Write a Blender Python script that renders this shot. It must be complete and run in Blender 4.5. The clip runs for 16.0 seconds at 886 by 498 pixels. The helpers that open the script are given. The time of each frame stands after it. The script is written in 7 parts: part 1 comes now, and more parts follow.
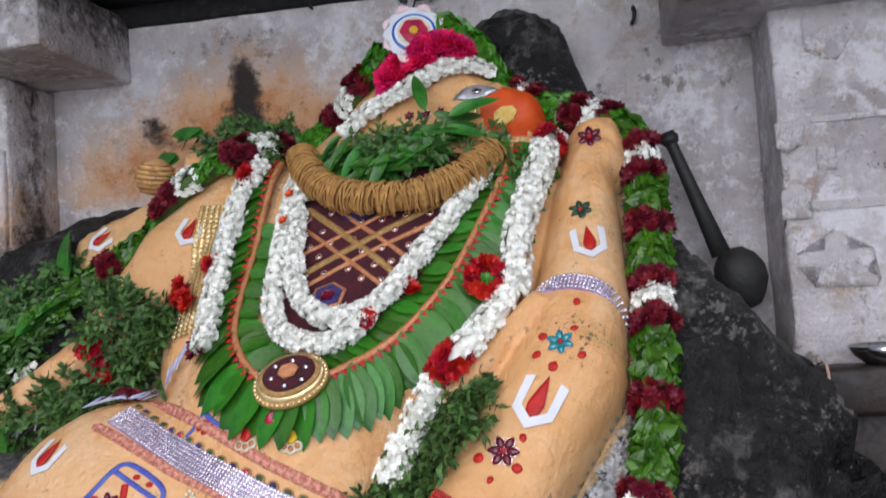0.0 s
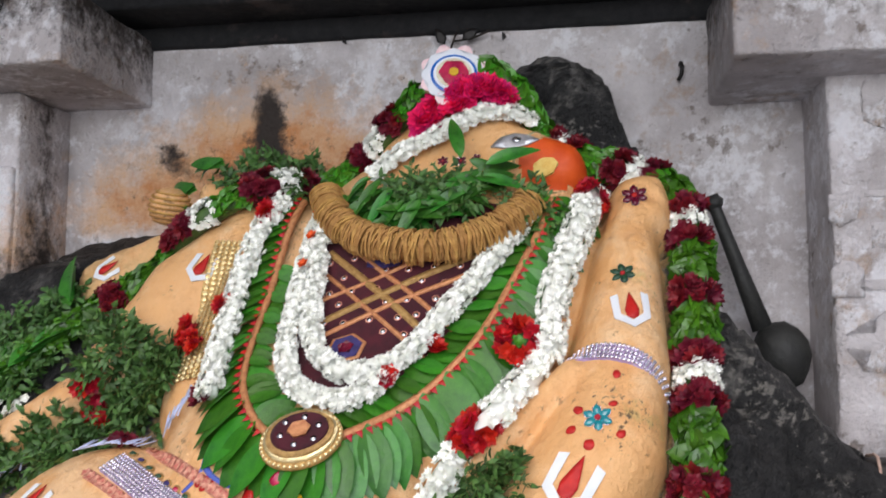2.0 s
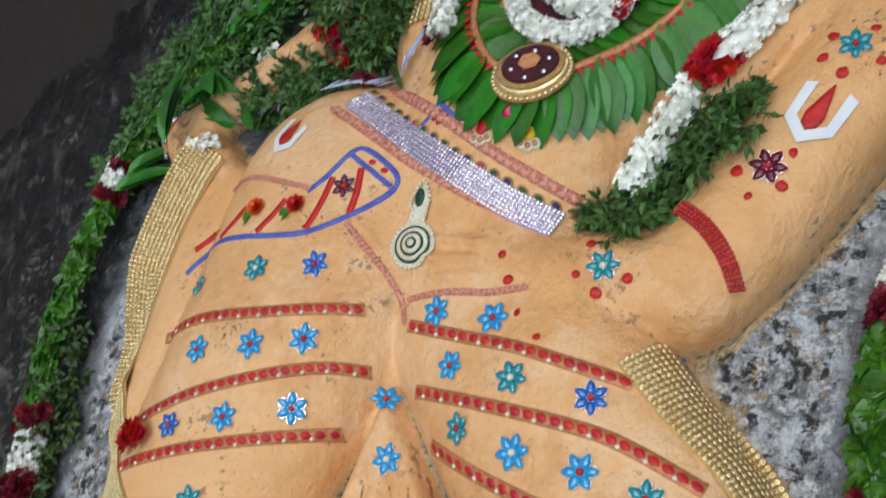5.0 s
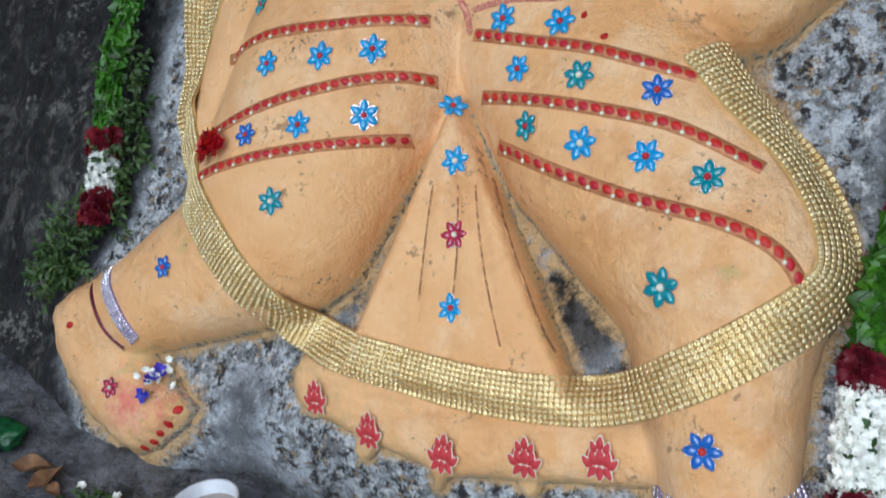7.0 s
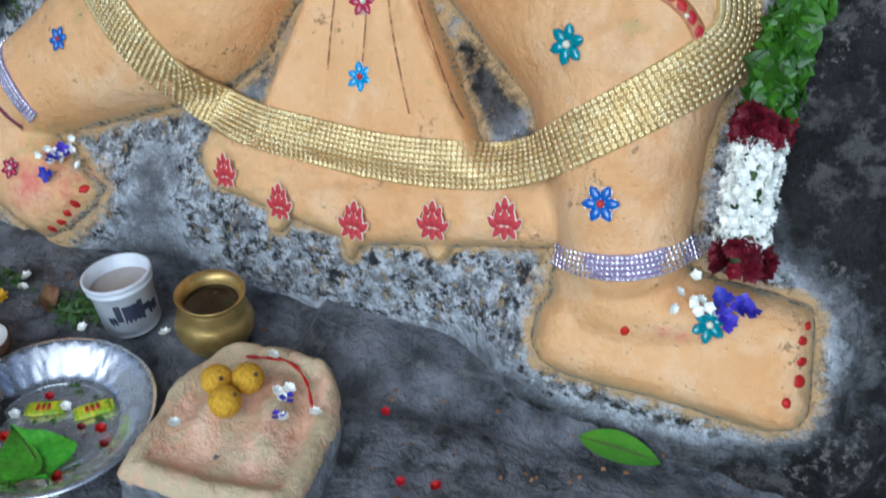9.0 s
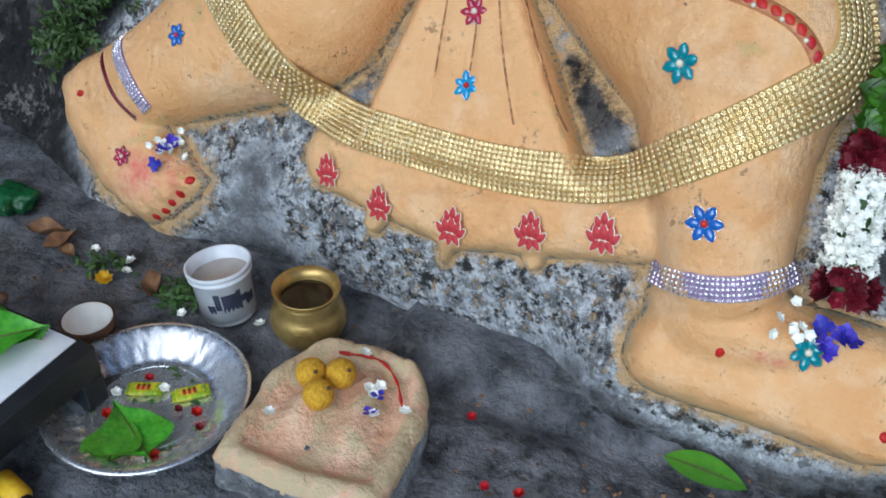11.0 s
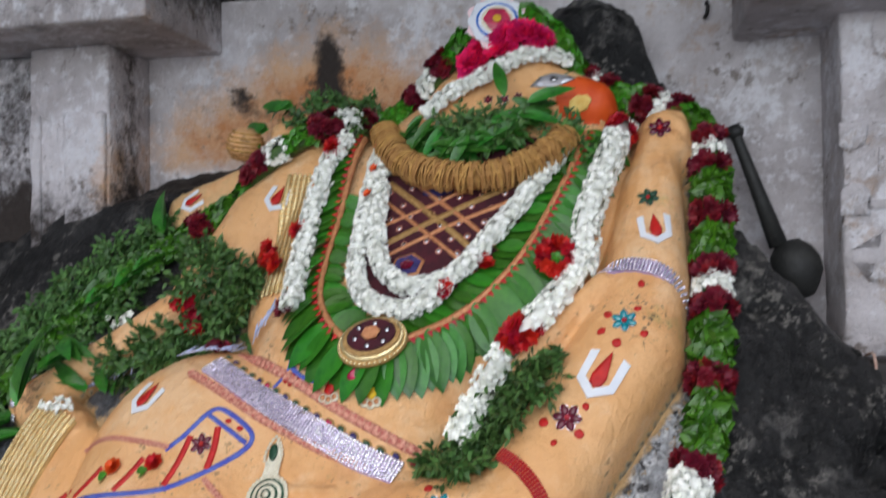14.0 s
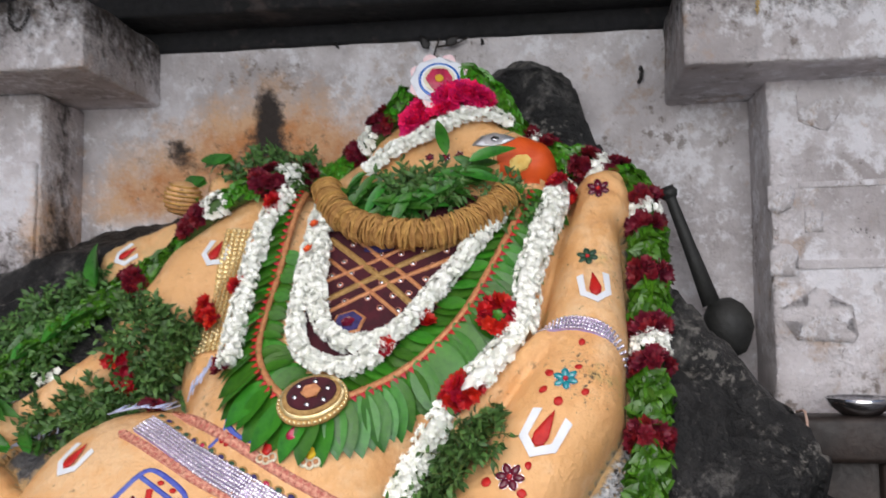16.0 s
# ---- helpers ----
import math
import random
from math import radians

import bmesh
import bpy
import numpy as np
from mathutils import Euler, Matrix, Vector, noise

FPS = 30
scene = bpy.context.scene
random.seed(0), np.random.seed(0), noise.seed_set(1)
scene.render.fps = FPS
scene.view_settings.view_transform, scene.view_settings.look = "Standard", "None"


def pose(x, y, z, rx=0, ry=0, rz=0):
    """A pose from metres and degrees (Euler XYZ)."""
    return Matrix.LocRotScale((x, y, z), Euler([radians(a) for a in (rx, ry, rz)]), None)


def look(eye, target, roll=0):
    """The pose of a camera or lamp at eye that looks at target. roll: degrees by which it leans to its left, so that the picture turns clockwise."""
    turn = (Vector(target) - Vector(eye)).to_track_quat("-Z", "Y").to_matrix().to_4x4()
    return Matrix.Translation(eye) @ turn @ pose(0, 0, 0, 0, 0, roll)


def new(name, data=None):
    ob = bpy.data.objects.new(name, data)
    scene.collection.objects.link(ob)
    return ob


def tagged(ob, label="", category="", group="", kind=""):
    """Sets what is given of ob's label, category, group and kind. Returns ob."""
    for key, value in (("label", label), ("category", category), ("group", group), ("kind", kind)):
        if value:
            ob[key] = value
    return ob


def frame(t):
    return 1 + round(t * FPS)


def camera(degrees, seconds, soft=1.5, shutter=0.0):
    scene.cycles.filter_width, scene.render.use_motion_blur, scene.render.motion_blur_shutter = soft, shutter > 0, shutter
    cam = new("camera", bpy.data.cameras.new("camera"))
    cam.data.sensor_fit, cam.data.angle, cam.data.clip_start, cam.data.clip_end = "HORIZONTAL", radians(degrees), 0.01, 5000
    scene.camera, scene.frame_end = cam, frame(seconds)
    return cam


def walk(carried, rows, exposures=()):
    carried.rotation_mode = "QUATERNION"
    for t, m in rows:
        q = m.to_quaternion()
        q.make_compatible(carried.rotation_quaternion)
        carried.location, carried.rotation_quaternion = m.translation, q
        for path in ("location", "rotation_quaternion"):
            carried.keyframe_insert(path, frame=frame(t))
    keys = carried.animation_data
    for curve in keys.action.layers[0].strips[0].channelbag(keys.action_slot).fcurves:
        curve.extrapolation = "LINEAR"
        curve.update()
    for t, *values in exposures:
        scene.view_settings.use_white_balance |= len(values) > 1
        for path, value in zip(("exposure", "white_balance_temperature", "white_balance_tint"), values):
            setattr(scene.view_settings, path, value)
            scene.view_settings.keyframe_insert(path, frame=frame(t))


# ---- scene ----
# ---- camera ----
cam = camera(52.2, 16.0, soft=1.6, shutter=0.4)
PATH = [
    (0, (0.1256, 0.0081, 1.2784), (-0.0181, 2.0005, 1.3787), -3.93),
    (0.5, (0.1088, 0.0491, 1.2985), (0.0116, 2.0358, 1.5069), -3.22),
    (1, (0.0834, 0.1141, 1.3152), (0.0070, 2.0931, 1.5942), -1.24),
    (1.5, (0.0735, 0.1138, 1.3135), (-0.0238, 2.0943, 1.5748), -0.05),
    (2, (0.0716, 0.1107, 1.3105), (-0.0756, 2.0961, 1.5009), -0.10),
    (2.5, (0.0634, 0.1109, 1.3047), (-0.1391, 2.0979, 1.4093), -0.49),
    (3, (0.0523, 0.1047, 1.2994), (-0.1885, 2.0902, 1.3116), -1.03),
    (3.5, (0.0492, 0.1089, 1.2882), (-0.2637, 2.0821, 1.1955), -1.26),
    (4, (0.0610, 0.1155, 1.2762), (-0.4001, 2.0467, 1.0356), -1.59),
    (4.5, (0.0775, 0.1157, 1.2572), (-0.4881, 1.9966, 0.8799), -1.62),
    (5, (0.0830, 0.1259, 1.2390), (-0.5622, 1.9526, 0.7421), -1.54),
    (5.2, (0.0795, 0.1244, 1.2326), (-0.5805, 1.9314, 0.6857), -1.37),
    (7.3, (0.0225, -0.0408, 1.1486), (-0.5641, 1.5987, 0.1647), -1.74),
    (7.5, (0.0260, -0.0552, 1.1456), (-0.5432, 1.5731, 0.1334), -1.64),
    (8, (0.0388, -0.0763, 1.1265), (-0.4778, 1.5245, 0.0446), -0.95),
    (8.5, (0.0508, -0.0727, 1.1038), (-0.3886, 1.4947, -0.0583), -0.07),
    (9, (0.0518, -0.0749, 1.0793), (-0.3199, 1.4458, -0.1654), 1.49),
    (9.2, (0.0504, -0.0776, 1.0748), (-0.3207, 1.4165, -0.2019), 2.30),
    (11.5, (0.0050, -0.1085, 1.0979), (-0.5350, 1.4166, -0.0779), 1.55),
    (12, (0.0315, -0.0851, 1.1308), (-0.5198, 1.5786, 0.1675), 1.24),
    (12.5, (0.0814, -0.0336, 1.1842), (-0.4828, 1.7490, 0.4742), 0.24),
    (13, (0.0983, -0.0317, 1.2299), (-0.4016, 1.8577, 0.8051), -0.13),
    (13.5, (0.0782, -0.0659, 1.2633), (-0.2812, 1.8925, 1.0749), -0.28),
    (14, (0.0789, -0.1154, 1.2898), (-0.1635, 1.8695, 1.3258), -0.84),
    (14.5, (0.0795, -0.1488, 1.3027), (-0.1069, 1.8351, 1.4733), -1.61),
    (15, (0.0678, -0.1792, 1.3055), (-0.1309, 1.8005, 1.5088), -1.40),
    (15.5, (0.0655, -0.1726, 1.3007), (-0.1020, 1.8101, 1.5027), -0.63),
    (16, (0.0590, -0.1174, 1.2970), (-0.0307, 1.8748, 1.4490), -0.55),
]
walk(cam, [(t, look(eye, target, roll)) for t, eye, target, roll in PATH], [(0, -0.17, 6450, 17), (0.5, -0.02, 6450, 17), (1, 0.10, 6850, 16), (2.5, -0.02, 6700, 15), (4, -0.30, 6600, 12), (5, -0.38, 6350, 8), (7.5, -0.36, 5700, 6), (9, -0.3, 5450, 4), (11.5, -0.36, 5800, 6), (12.5, -0.46, 6050, 8), (13, -0.53, 6250, 9), (14, -0.3, 6400, 13), (15, 0.04, 6700, 15), (16, 0.02, 6850, 15)])

# ---- light: a roofed strip along the wall, open to the daylight in front of it ----
world = bpy.data.worlds.new("sky")
scene.world = world
world.use_nodes = True
wn = world.node_tree
sky = wn.nodes.new("ShaderNodeTexSky")
sky.sky_type, sky.sun_disc = "NISHITA", False
sky.dust_density, sky.ozone_density = 2.0, 0.8
sky.sun_elevation, sky.sun_rotation = radians(50), radians(200)
wn.nodes["Background"].inputs["Strength"].default_value = 0.11
wn.links.new(sky.outputs["Color"], wn.nodes["Background"].inputs["Color"])
sun = new("sun", bpy.data.lights.new("sun", "SUN"))
sun.data.energy, sun.data.angle, sun.data.color = 0.7, radians(60), (1.0, 0.97, 0.93)
sun.matrix_world = look((-1.2, -6, 8), (0, 0, 0))
day = new("daylight_opening", bpy.data.lights.new("daylight_opening", "AREA"))
day.data.shape, day.data.size, day.data.size_y = "RECTANGLE", 4.2, 2.2
day.data.energy, day.data.color = 135, (0.88, 0.96, 1.0)
day.matrix_world = look((-0.1, -2.7, 2.0), (-0.2, 1.4, 0.9))


# ---- materials ----
def rgb(r, g, b):
    """A linear colour from the 0-255 values of a paint chart."""
    return tuple(((c / 255 + 0.055) / 1.055) ** 2.4 if c > 10 else c / 255 / 12.92 for c in (r, g, b)) + (1.0,)


def stuff(name, a, b, rough=0.7, metal=0.0, scale=20.0, fine=150.0, bump=0.3, depth=0.003, third=None, third_at=0.62, third_scale=9.0, per=0.0, spec=0.5, sheen=0.0, coat=0.0, sub=0.0, stains=(), layers=(), coarse=0.0):
    """A two-toned, grained material; third adds stains of a third colour, per varies each piece's tone.
    layers: (tone, threshold, softness, fine scale, patch scale, strength): specks that gather in patches; coarse: height of broad unevenness."""
    m = bpy.data.materials.new(name)
    m.use_nodes = True
    t = m.node_tree
    p = t.nodes["Principled BSDF"]
    p.inputs["Metallic"].default_value = metal
    p.inputs["Specular IOR Level"].default_value = spec
    p.inputs["Sheen Weight"].default_value = sheen
    p.inputs["Coat Weight"].default_value = coat
    if sub:
        p.inputs["Subsurface Weight"].default_value = sub
        p.inputs["Subsurface Radius"].default_value = (0.01, 0.01, 0.006)
        p.inputs["Subsurface Scale"].default_value = 0.4
    tc = t.nodes.new("ShaderNodeTexCoord")

    def noise_at(sc, detail=6, gritty=0.62):
        n = t.nodes.new("ShaderNodeTexNoise")
        n.inputs["Scale"].default_value, n.inputs["Detail"].default_value = sc, detail
        n.inputs["Roughness"].default_value = gritty
        t.links.new(tc.outputs["Object"], n.inputs["Vector"])
        return n.outputs["Fac"]

    def mapped(x, lo, hi, to0=0.0, to1=1.0):
        n = t.nodes.new("ShaderNodeMapRange")
        n.inputs["From Min"].default_value, n.inputs["From Max"].default_value = lo, hi
        n.inputs["To Min"].default_value, n.inputs["To Max"].default_value = to0, to1
        t.links.new(x, n.inputs["Value"])
        return n.outputs["Result"]

    def mix(fac, x, y):
        n = t.nodes.new("ShaderNodeMix")
        n.data_type = "RGBA"
        for sock, val in ((n.inputs["Factor"], fac), (n.inputs["A"], x), (n.inputs["B"], y)):
            if isinstance(val, bpy.types.NodeSocket):
                t.links.new(val, sock)
            elif isinstance(val, (int, float)):
                sock.default_value = val
            else:
                sock.default_value = val
        return n.outputs["Result"]

    big, small = noise_at(scale), noise_at(fine, 3)
    col = mix(mapped(big, 0.36, 0.64), a, b)
    if third is not None:
        col = mix(mapped(noise_at(third_scale, 10, 0.72), third_at - 0.05, third_at + 0.05), col, third)
    for tone, at, soft_by, sc, patch, most in layers:
        add = t.nodes.new("ShaderNodeMath")
        add.operation = "MULTIPLY_ADD"
        t.links.new(noise_at(patch, 4, 0.6), add.inputs[0])
        add.inputs[1].default_value = 0.8
        t.links.new(noise_at(sc, 8, 0.7), add.inputs[2])
        col = mix(mapped(add.outputs[0], at - soft_by, at + soft_by, 0.0, most), col, tone)
    for attr, tone, at, sc, *soft in stains:
        an = t.nodes.new("ShaderNodeAttribute")
        an.attribute_name = attr
        ad = t.nodes.new("ShaderNodeMath")
        ad.operation = "ADD"
        t.links.new(an.outputs["Fac"], ad.inputs[0])
        t.links.new(noise_at(sc, 10, 0.76), ad.inputs[1])
        col = mix(mapped(ad.outputs[0], at - (soft[0] if soft else 0.07), at + (soft[0] if soft else 0.07)), col, tone)
    if per:
        info = t.nodes.new("ShaderNodeObjectInfo")
        hsv = t.nodes.new("ShaderNodeHueSaturation")
        t.links.new(mapped(info.outputs["Random"], 0, 1, 1 - per, 1 + per), hsv.inputs["Value"])
        t.links.new(mapped(info.outputs["Random"], 0, 1, 0.5 - per * 0.04, 0.5 + per * 0.04), hsv.inputs["Hue"])
        t.links.new(col, hsv.inputs["Color"])
        col = hsv.outputs["Color"]
        geo = t.nodes.new("ShaderNodeNewGeometry")
        hsv2 = t.nodes.new("ShaderNodeHueSaturation")
        t.links.new(mapped(geo.outputs["Random Per Island"], 0, 1, 1 - per, 1 + per), hsv2.inputs["Value"])
        t.links.new(col, hsv2.inputs["Color"])
        col = hsv2.outputs["Color"]
    t.links.new(col, p.inputs["Base Color"])
    t.links.new(mapped(small, 0.3, 0.7, max(0.02, rough - 0.08), min(1, rough + 0.08)), p.inputs["Roughness"])
    if bump:
        bn = t.nodes.new("ShaderNodeBump")
        bn.inputs["Strength"].default_value, bn.inputs["Distance"].default_value = bump, depth
        t.links.new(small, bn.inputs["Height"])
        if coarse:
            b2 = t.nodes.new("ShaderNodeBump")
            b2.inputs["Strength"].default_value, b2.inputs["Distance"].default_value = 1.0, coarse
            t.links.new(noise_at(fine * 0.22, 8, 0.68), b2.inputs["Height"])
            t.links.new(b2.outputs["Normal"], bn.inputs["Normal"])
        t.links.new(bn.outputs["Normal"], p.inputs["Normal"])
    return m


M_SKIN = stuff("painted_stone", rgb(246, 194, 138), rgb(236, 176, 114), 0.48, scale=5, fine=90, bump=0.4, depth=0.004, coarse=0.012,
               layers=((rgb(250, 214, 170), 0.98, 0.10, 14, 4, 0.6), (rgb(214, 148, 92), 1.02, 0.10, 18, 3, 0.55), (rgb(186, 184, 116), 1.13, 0.06, 12, 9, 0.4), (rgb(158, 116, 78), 1.08, 0.03, 70, 7, 0.8), (rgb(80, 66, 54), 1.13, 0.022, 130, 6, 0.9)),
               stains=(("edge_wear", rgb(218, 178, 124), 0.94, 24, 0.14), ("edge_wear", rgb(178, 166, 146), 1.14, 26, 0.06), ("edge_wear", rgb(104, 96, 84), 1.20, 110, 0.03), ("pink_powder", rgb(232, 120, 108), 0.95, 25, 0.14)))
M_ORANGE = stuff("vermilion", rgb(232, 92, 28), rgb(214, 74, 20), 0.55, scale=16, bump=0.3)
# The two soot tones also carry the shade painted on the right pilaster.
M_WALL = stuff("limewashed_stone", rgb(226, 220, 222), rgb(176, 168, 168), 0.9, scale=3.5, fine=60, bump=0.9, depth=0.008, coarse=0.02,
               layers=((rgb(150, 140, 136), 0.98, 0.10, 9, 2.5, 0.5), (rgb(236, 234, 238), 0.98, 0.06, 26, 4, 0.8), (rgb(112, 98, 88), 1.07, 0.05, 34, 5, 0.75), (rgb(186, 158, 136), 1.06, 0.06, 18, 3, 0.6), (rgb(66, 58, 54), 1.15, 0.03, 70, 6, 0.9)),
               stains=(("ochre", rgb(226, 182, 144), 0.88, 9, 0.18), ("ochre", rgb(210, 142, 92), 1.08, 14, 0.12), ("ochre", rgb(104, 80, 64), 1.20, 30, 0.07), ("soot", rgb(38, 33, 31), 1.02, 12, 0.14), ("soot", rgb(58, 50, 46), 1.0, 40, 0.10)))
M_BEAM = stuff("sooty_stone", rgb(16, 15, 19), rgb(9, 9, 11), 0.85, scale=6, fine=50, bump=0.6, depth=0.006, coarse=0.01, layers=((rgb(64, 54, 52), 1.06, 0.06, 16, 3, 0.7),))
M_ROCK = stuff("dark_rock", rgb(46, 45, 45), rgb(16, 16, 17), 0.55, scale=9, fine=60, bump=1.0, depth=0.010, coarse=0.035,
               layers=((rgb(96, 93, 90), 0.98, 0.05, 24, 5, 0.8), (rgb(8, 8, 9), 0.97, 0.05, 16, 8, 0.85), (rgb(128, 124, 118), 1.05, 0.03, 60, 6, 0.8), (rgb(190, 186, 178), 1.16, 0.02, 90, 7, 0.8)),
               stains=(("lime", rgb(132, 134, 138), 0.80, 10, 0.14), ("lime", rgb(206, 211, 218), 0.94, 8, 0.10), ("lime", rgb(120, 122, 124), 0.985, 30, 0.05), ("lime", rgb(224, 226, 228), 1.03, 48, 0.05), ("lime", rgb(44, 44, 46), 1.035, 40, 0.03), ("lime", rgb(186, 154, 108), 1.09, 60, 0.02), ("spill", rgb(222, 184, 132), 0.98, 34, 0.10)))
M_GROUND = stuff("wet_stone", rgb(136, 137, 143), rgb(62, 64, 69), 0.34, scale=14, fine=70, bump=1.0, depth=0.008, coarse=0.03,
                 layers=((rgb(120, 118, 116), 1.02, 0.06, 40, 7, 0.8), (rgb(20, 20, 22), 1.0, 0.07, 24, 5, 0.8), (rgb(104, 84, 64), 1.13, 0.04, 50, 6, 0.7)))
M_GOLD = stuff("gold_trim", rgb(250, 232, 184), rgb(226, 198, 136), 0.2, metal=0.6, scale=60, fine=400, bump=0.3)
M_WHITE = stuff("jasmine", rgb(255, 255, 250), rgb(246, 248, 238), 0.55, scale=60, fine=200, bump=0.1, per=0.07)
M_LEAF = stuff("leaf_green", rgb(76, 142, 34), rgb(46, 104, 26), 0.32, scale=30, fine=160, bump=0.3, per=0.35)
M_MAROON = stuff("maroon_rose", rgb(128, 18, 40), rgb(92, 10, 30), 0.6, scale=40, bump=0.2, per=0.25)


# ---- making things ----
def link(name, bm, material, parent=None, label="", smooth=True):
    me = bpy.data.meshes.new(name)
    bm.to_mesh(me)
    bm.free()
    for m in material if isinstance(material, (list, tuple)) else (material,):
        me.materials.append(m)
    if smooth:
        me.polygons.foreach_set("use_smooth", [True] * len(me.polygons))
    ob = new(name, me)
    if parent is not None:
        ob.parent = parent
    if label:
        ob["label"] = label
    return ob


def part(name, bm, material, parent, label="", smooth=True):
    return link(name, bm, material, parent, label, smooth)


def raw(name, verts, faces, material, parent=None, label="", smooth=True):
    me = bpy.data.meshes.new(name)
    me.from_pydata([tuple(v) for v in verts], [], [tuple(int(i) for i in f) for f in faces])
    me.update()
    for m in material if isinstance(material, (list, tuple)) else (material,):
        me.materials.append(m)
    if smooth:
        me.polygons.foreach_set("use_smooth", [True] * len(me.polygons))
    ob = new(name, me)
    if parent is not None:
        ob.parent = parent
    if label:
        ob["label"] = label
    return ob


def box(bm, lo, hi, bevel=0.0, m=None):
    """A bevelled box between two corners."""
    c = [(a + b) / 2 for a, b in zip(lo, hi)]
    s = [abs(b - a) for a, b in zip(lo, hi)]
    made = bmesh.ops.create_cube(bm, size=1, matrix=Matrix.LocRotScale(c, None, s))["verts"]
    if bevel:
        edges = list({e for v in made for e in v.link_edges})
        made = list({v for f in bmesh.ops.bevel(bm, geom=edges, offset=bevel, segments=2, profile=0.5, affect="EDGES", clamp_overlap=True)["faces"] for v in f.verts} | {v for v in made if v.is_valid})
    if m is not None:
        bmesh.ops.transform(bm, matrix=m, verts=[v for v in made if v.is_valid])
    return bm


def rough_up(bm, amount, scale, cuts_len=0.06):
    """Break up flat stone faces and edges."""
    for _ in range(7):
        long = [e for e in bm.edges if e.calc_length() > cuts_len]
        if not long:
            break
        bmesh.ops.subdivide_edges(bm, edges=long, cuts=1, use_grid_fill=True)
    bmesh.ops.triangulate(bm, faces=[f for f in bm.faces if len(f.verts) > 4])
    bm.normal_update()
    for v in bm.verts:
        n = noise.fractal(v.co * scale, 1.0, 2.0, 4)
        v.co += v.normal * n * amount
    return bm


def lathe(bm, rows, seg=32, m=Matrix.Identity(4)):
    """Turn (radius, height) rows about z."""
    rings = []
    for r, z in rows:
        rings.append([bm.verts.new(m @ Vector((r * math.cos(a), r * math.sin(a), z))) for a in (2 * math.pi * k / seg for k in range(seg))] if r > 1e-5 else [bm.verts.new(m @ Vector((0, 0, z)))])
    for p, q in zip(rings, rings[1:]):
        for k in range(seg):
            a, b, c, d = p[k % len(p)], p[(k + 1) % len(p)], q[(k + 1) % len(q)], q[k % len(q)]
            ids = list(dict.fromkeys((a, b, c, d)))
            if len(ids) > 2:
                bm.faces.new(ids)
    return bm


def smooth_line(points, step=0.01, closed=False):
    """Catmull-Rom points along a few given ones, at even steps."""
    p = [np.array(q, float) for q in points]
    p = [p[-1], *p, p[0], p[1]] if closed else [2 * p[0] - p[1], *p, 2 * p[-1] - p[-2]]
    dense = []
    for a, b, c, d in zip(p, p[1:], p[2:], p[3:]):
        for k in range(24):
            t = k / 24
            dense.append(0.5 * (2 * b + (c - a) * t + (2 * a - 5 * b + 4 * c - d) * t * t + (3 * b - a - 3 * c + d) * t ** 3))
    dense.append(p[-2])
    dense = np.array(dense)
    run = np.r_[0, np.cumsum(np.linalg.norm(np.diff(dense, axis=0), axis=1))]
    at = np.linspace(0, run[-1], max(2, int(run[-1] / step) + 1))
    return np.stack([np.interp(at, run, dense[:, k]) for k in range(dense.shape[1])], 1)


def tube(bm, pts, radius, seg=8, m=None):
    """A round tube through 3D points; radius: one, or one a point."""
    pts = [Vector(p) for p in pts]
    rad = radius if hasattr(radius, "__len__") else [radius] * len(pts)
    rings, side = [], None
    for i, p in enumerate(pts):
        d = (pts[min(i + 1, len(pts) - 1)] - pts[max(i - 1, 0)]).normalized()
        if side is None:
            side = d.orthogonal().normalized()
        side = (side - d * side.dot(d)).normalized()
        up = d.cross(side)
        rings.append([bm.verts.new(p + (side * math.cos(a) + up * math.sin(a)) * rad[i]) for a in (2 * math.pi * k / seg for k in range(seg))])
    for p, q in zip(rings, rings[1:]):
        for k in range(seg):
            bm.faces.new((p[k], p[(k + 1) % seg], q[(k + 1) % seg], q[k]))
    bm.faces.new(rings[0][::-1])
    bm.faces.new(rings[-1])
    return bm


def sag(line, width):
    """How far a heavy band stands off the relief: it bridges dips, and hangs flat at its first end."""
    pts = smooth_line(line, 0.008)
    mid = np.array([float(lift(u, v)) for u, v in pts])
    high = np.array([max(float(lift(u + k * width / 2, v)) for k in (-1, -0.5, 0, 0.5, 1)) for u, v in pts])
    soft = [mid.copy(), high.copy()]
    for q in soft:
        for _ in range(60):
            q[1:-1] = (q[:-2] + 2 * q[1:-1] + q[2:]) / 4

    def extra(t, u, v):
        k = round(t * (len(pts) - 1))
        flatness = min(1.0, max(0.0, (0.17 - t) / 0.06))
        return flatness * max(0.0, soft[1][k] - float(lift(u, v))) + (1 - flatness) * max(0.0, soft[0][k] - mid[k])
    return extra


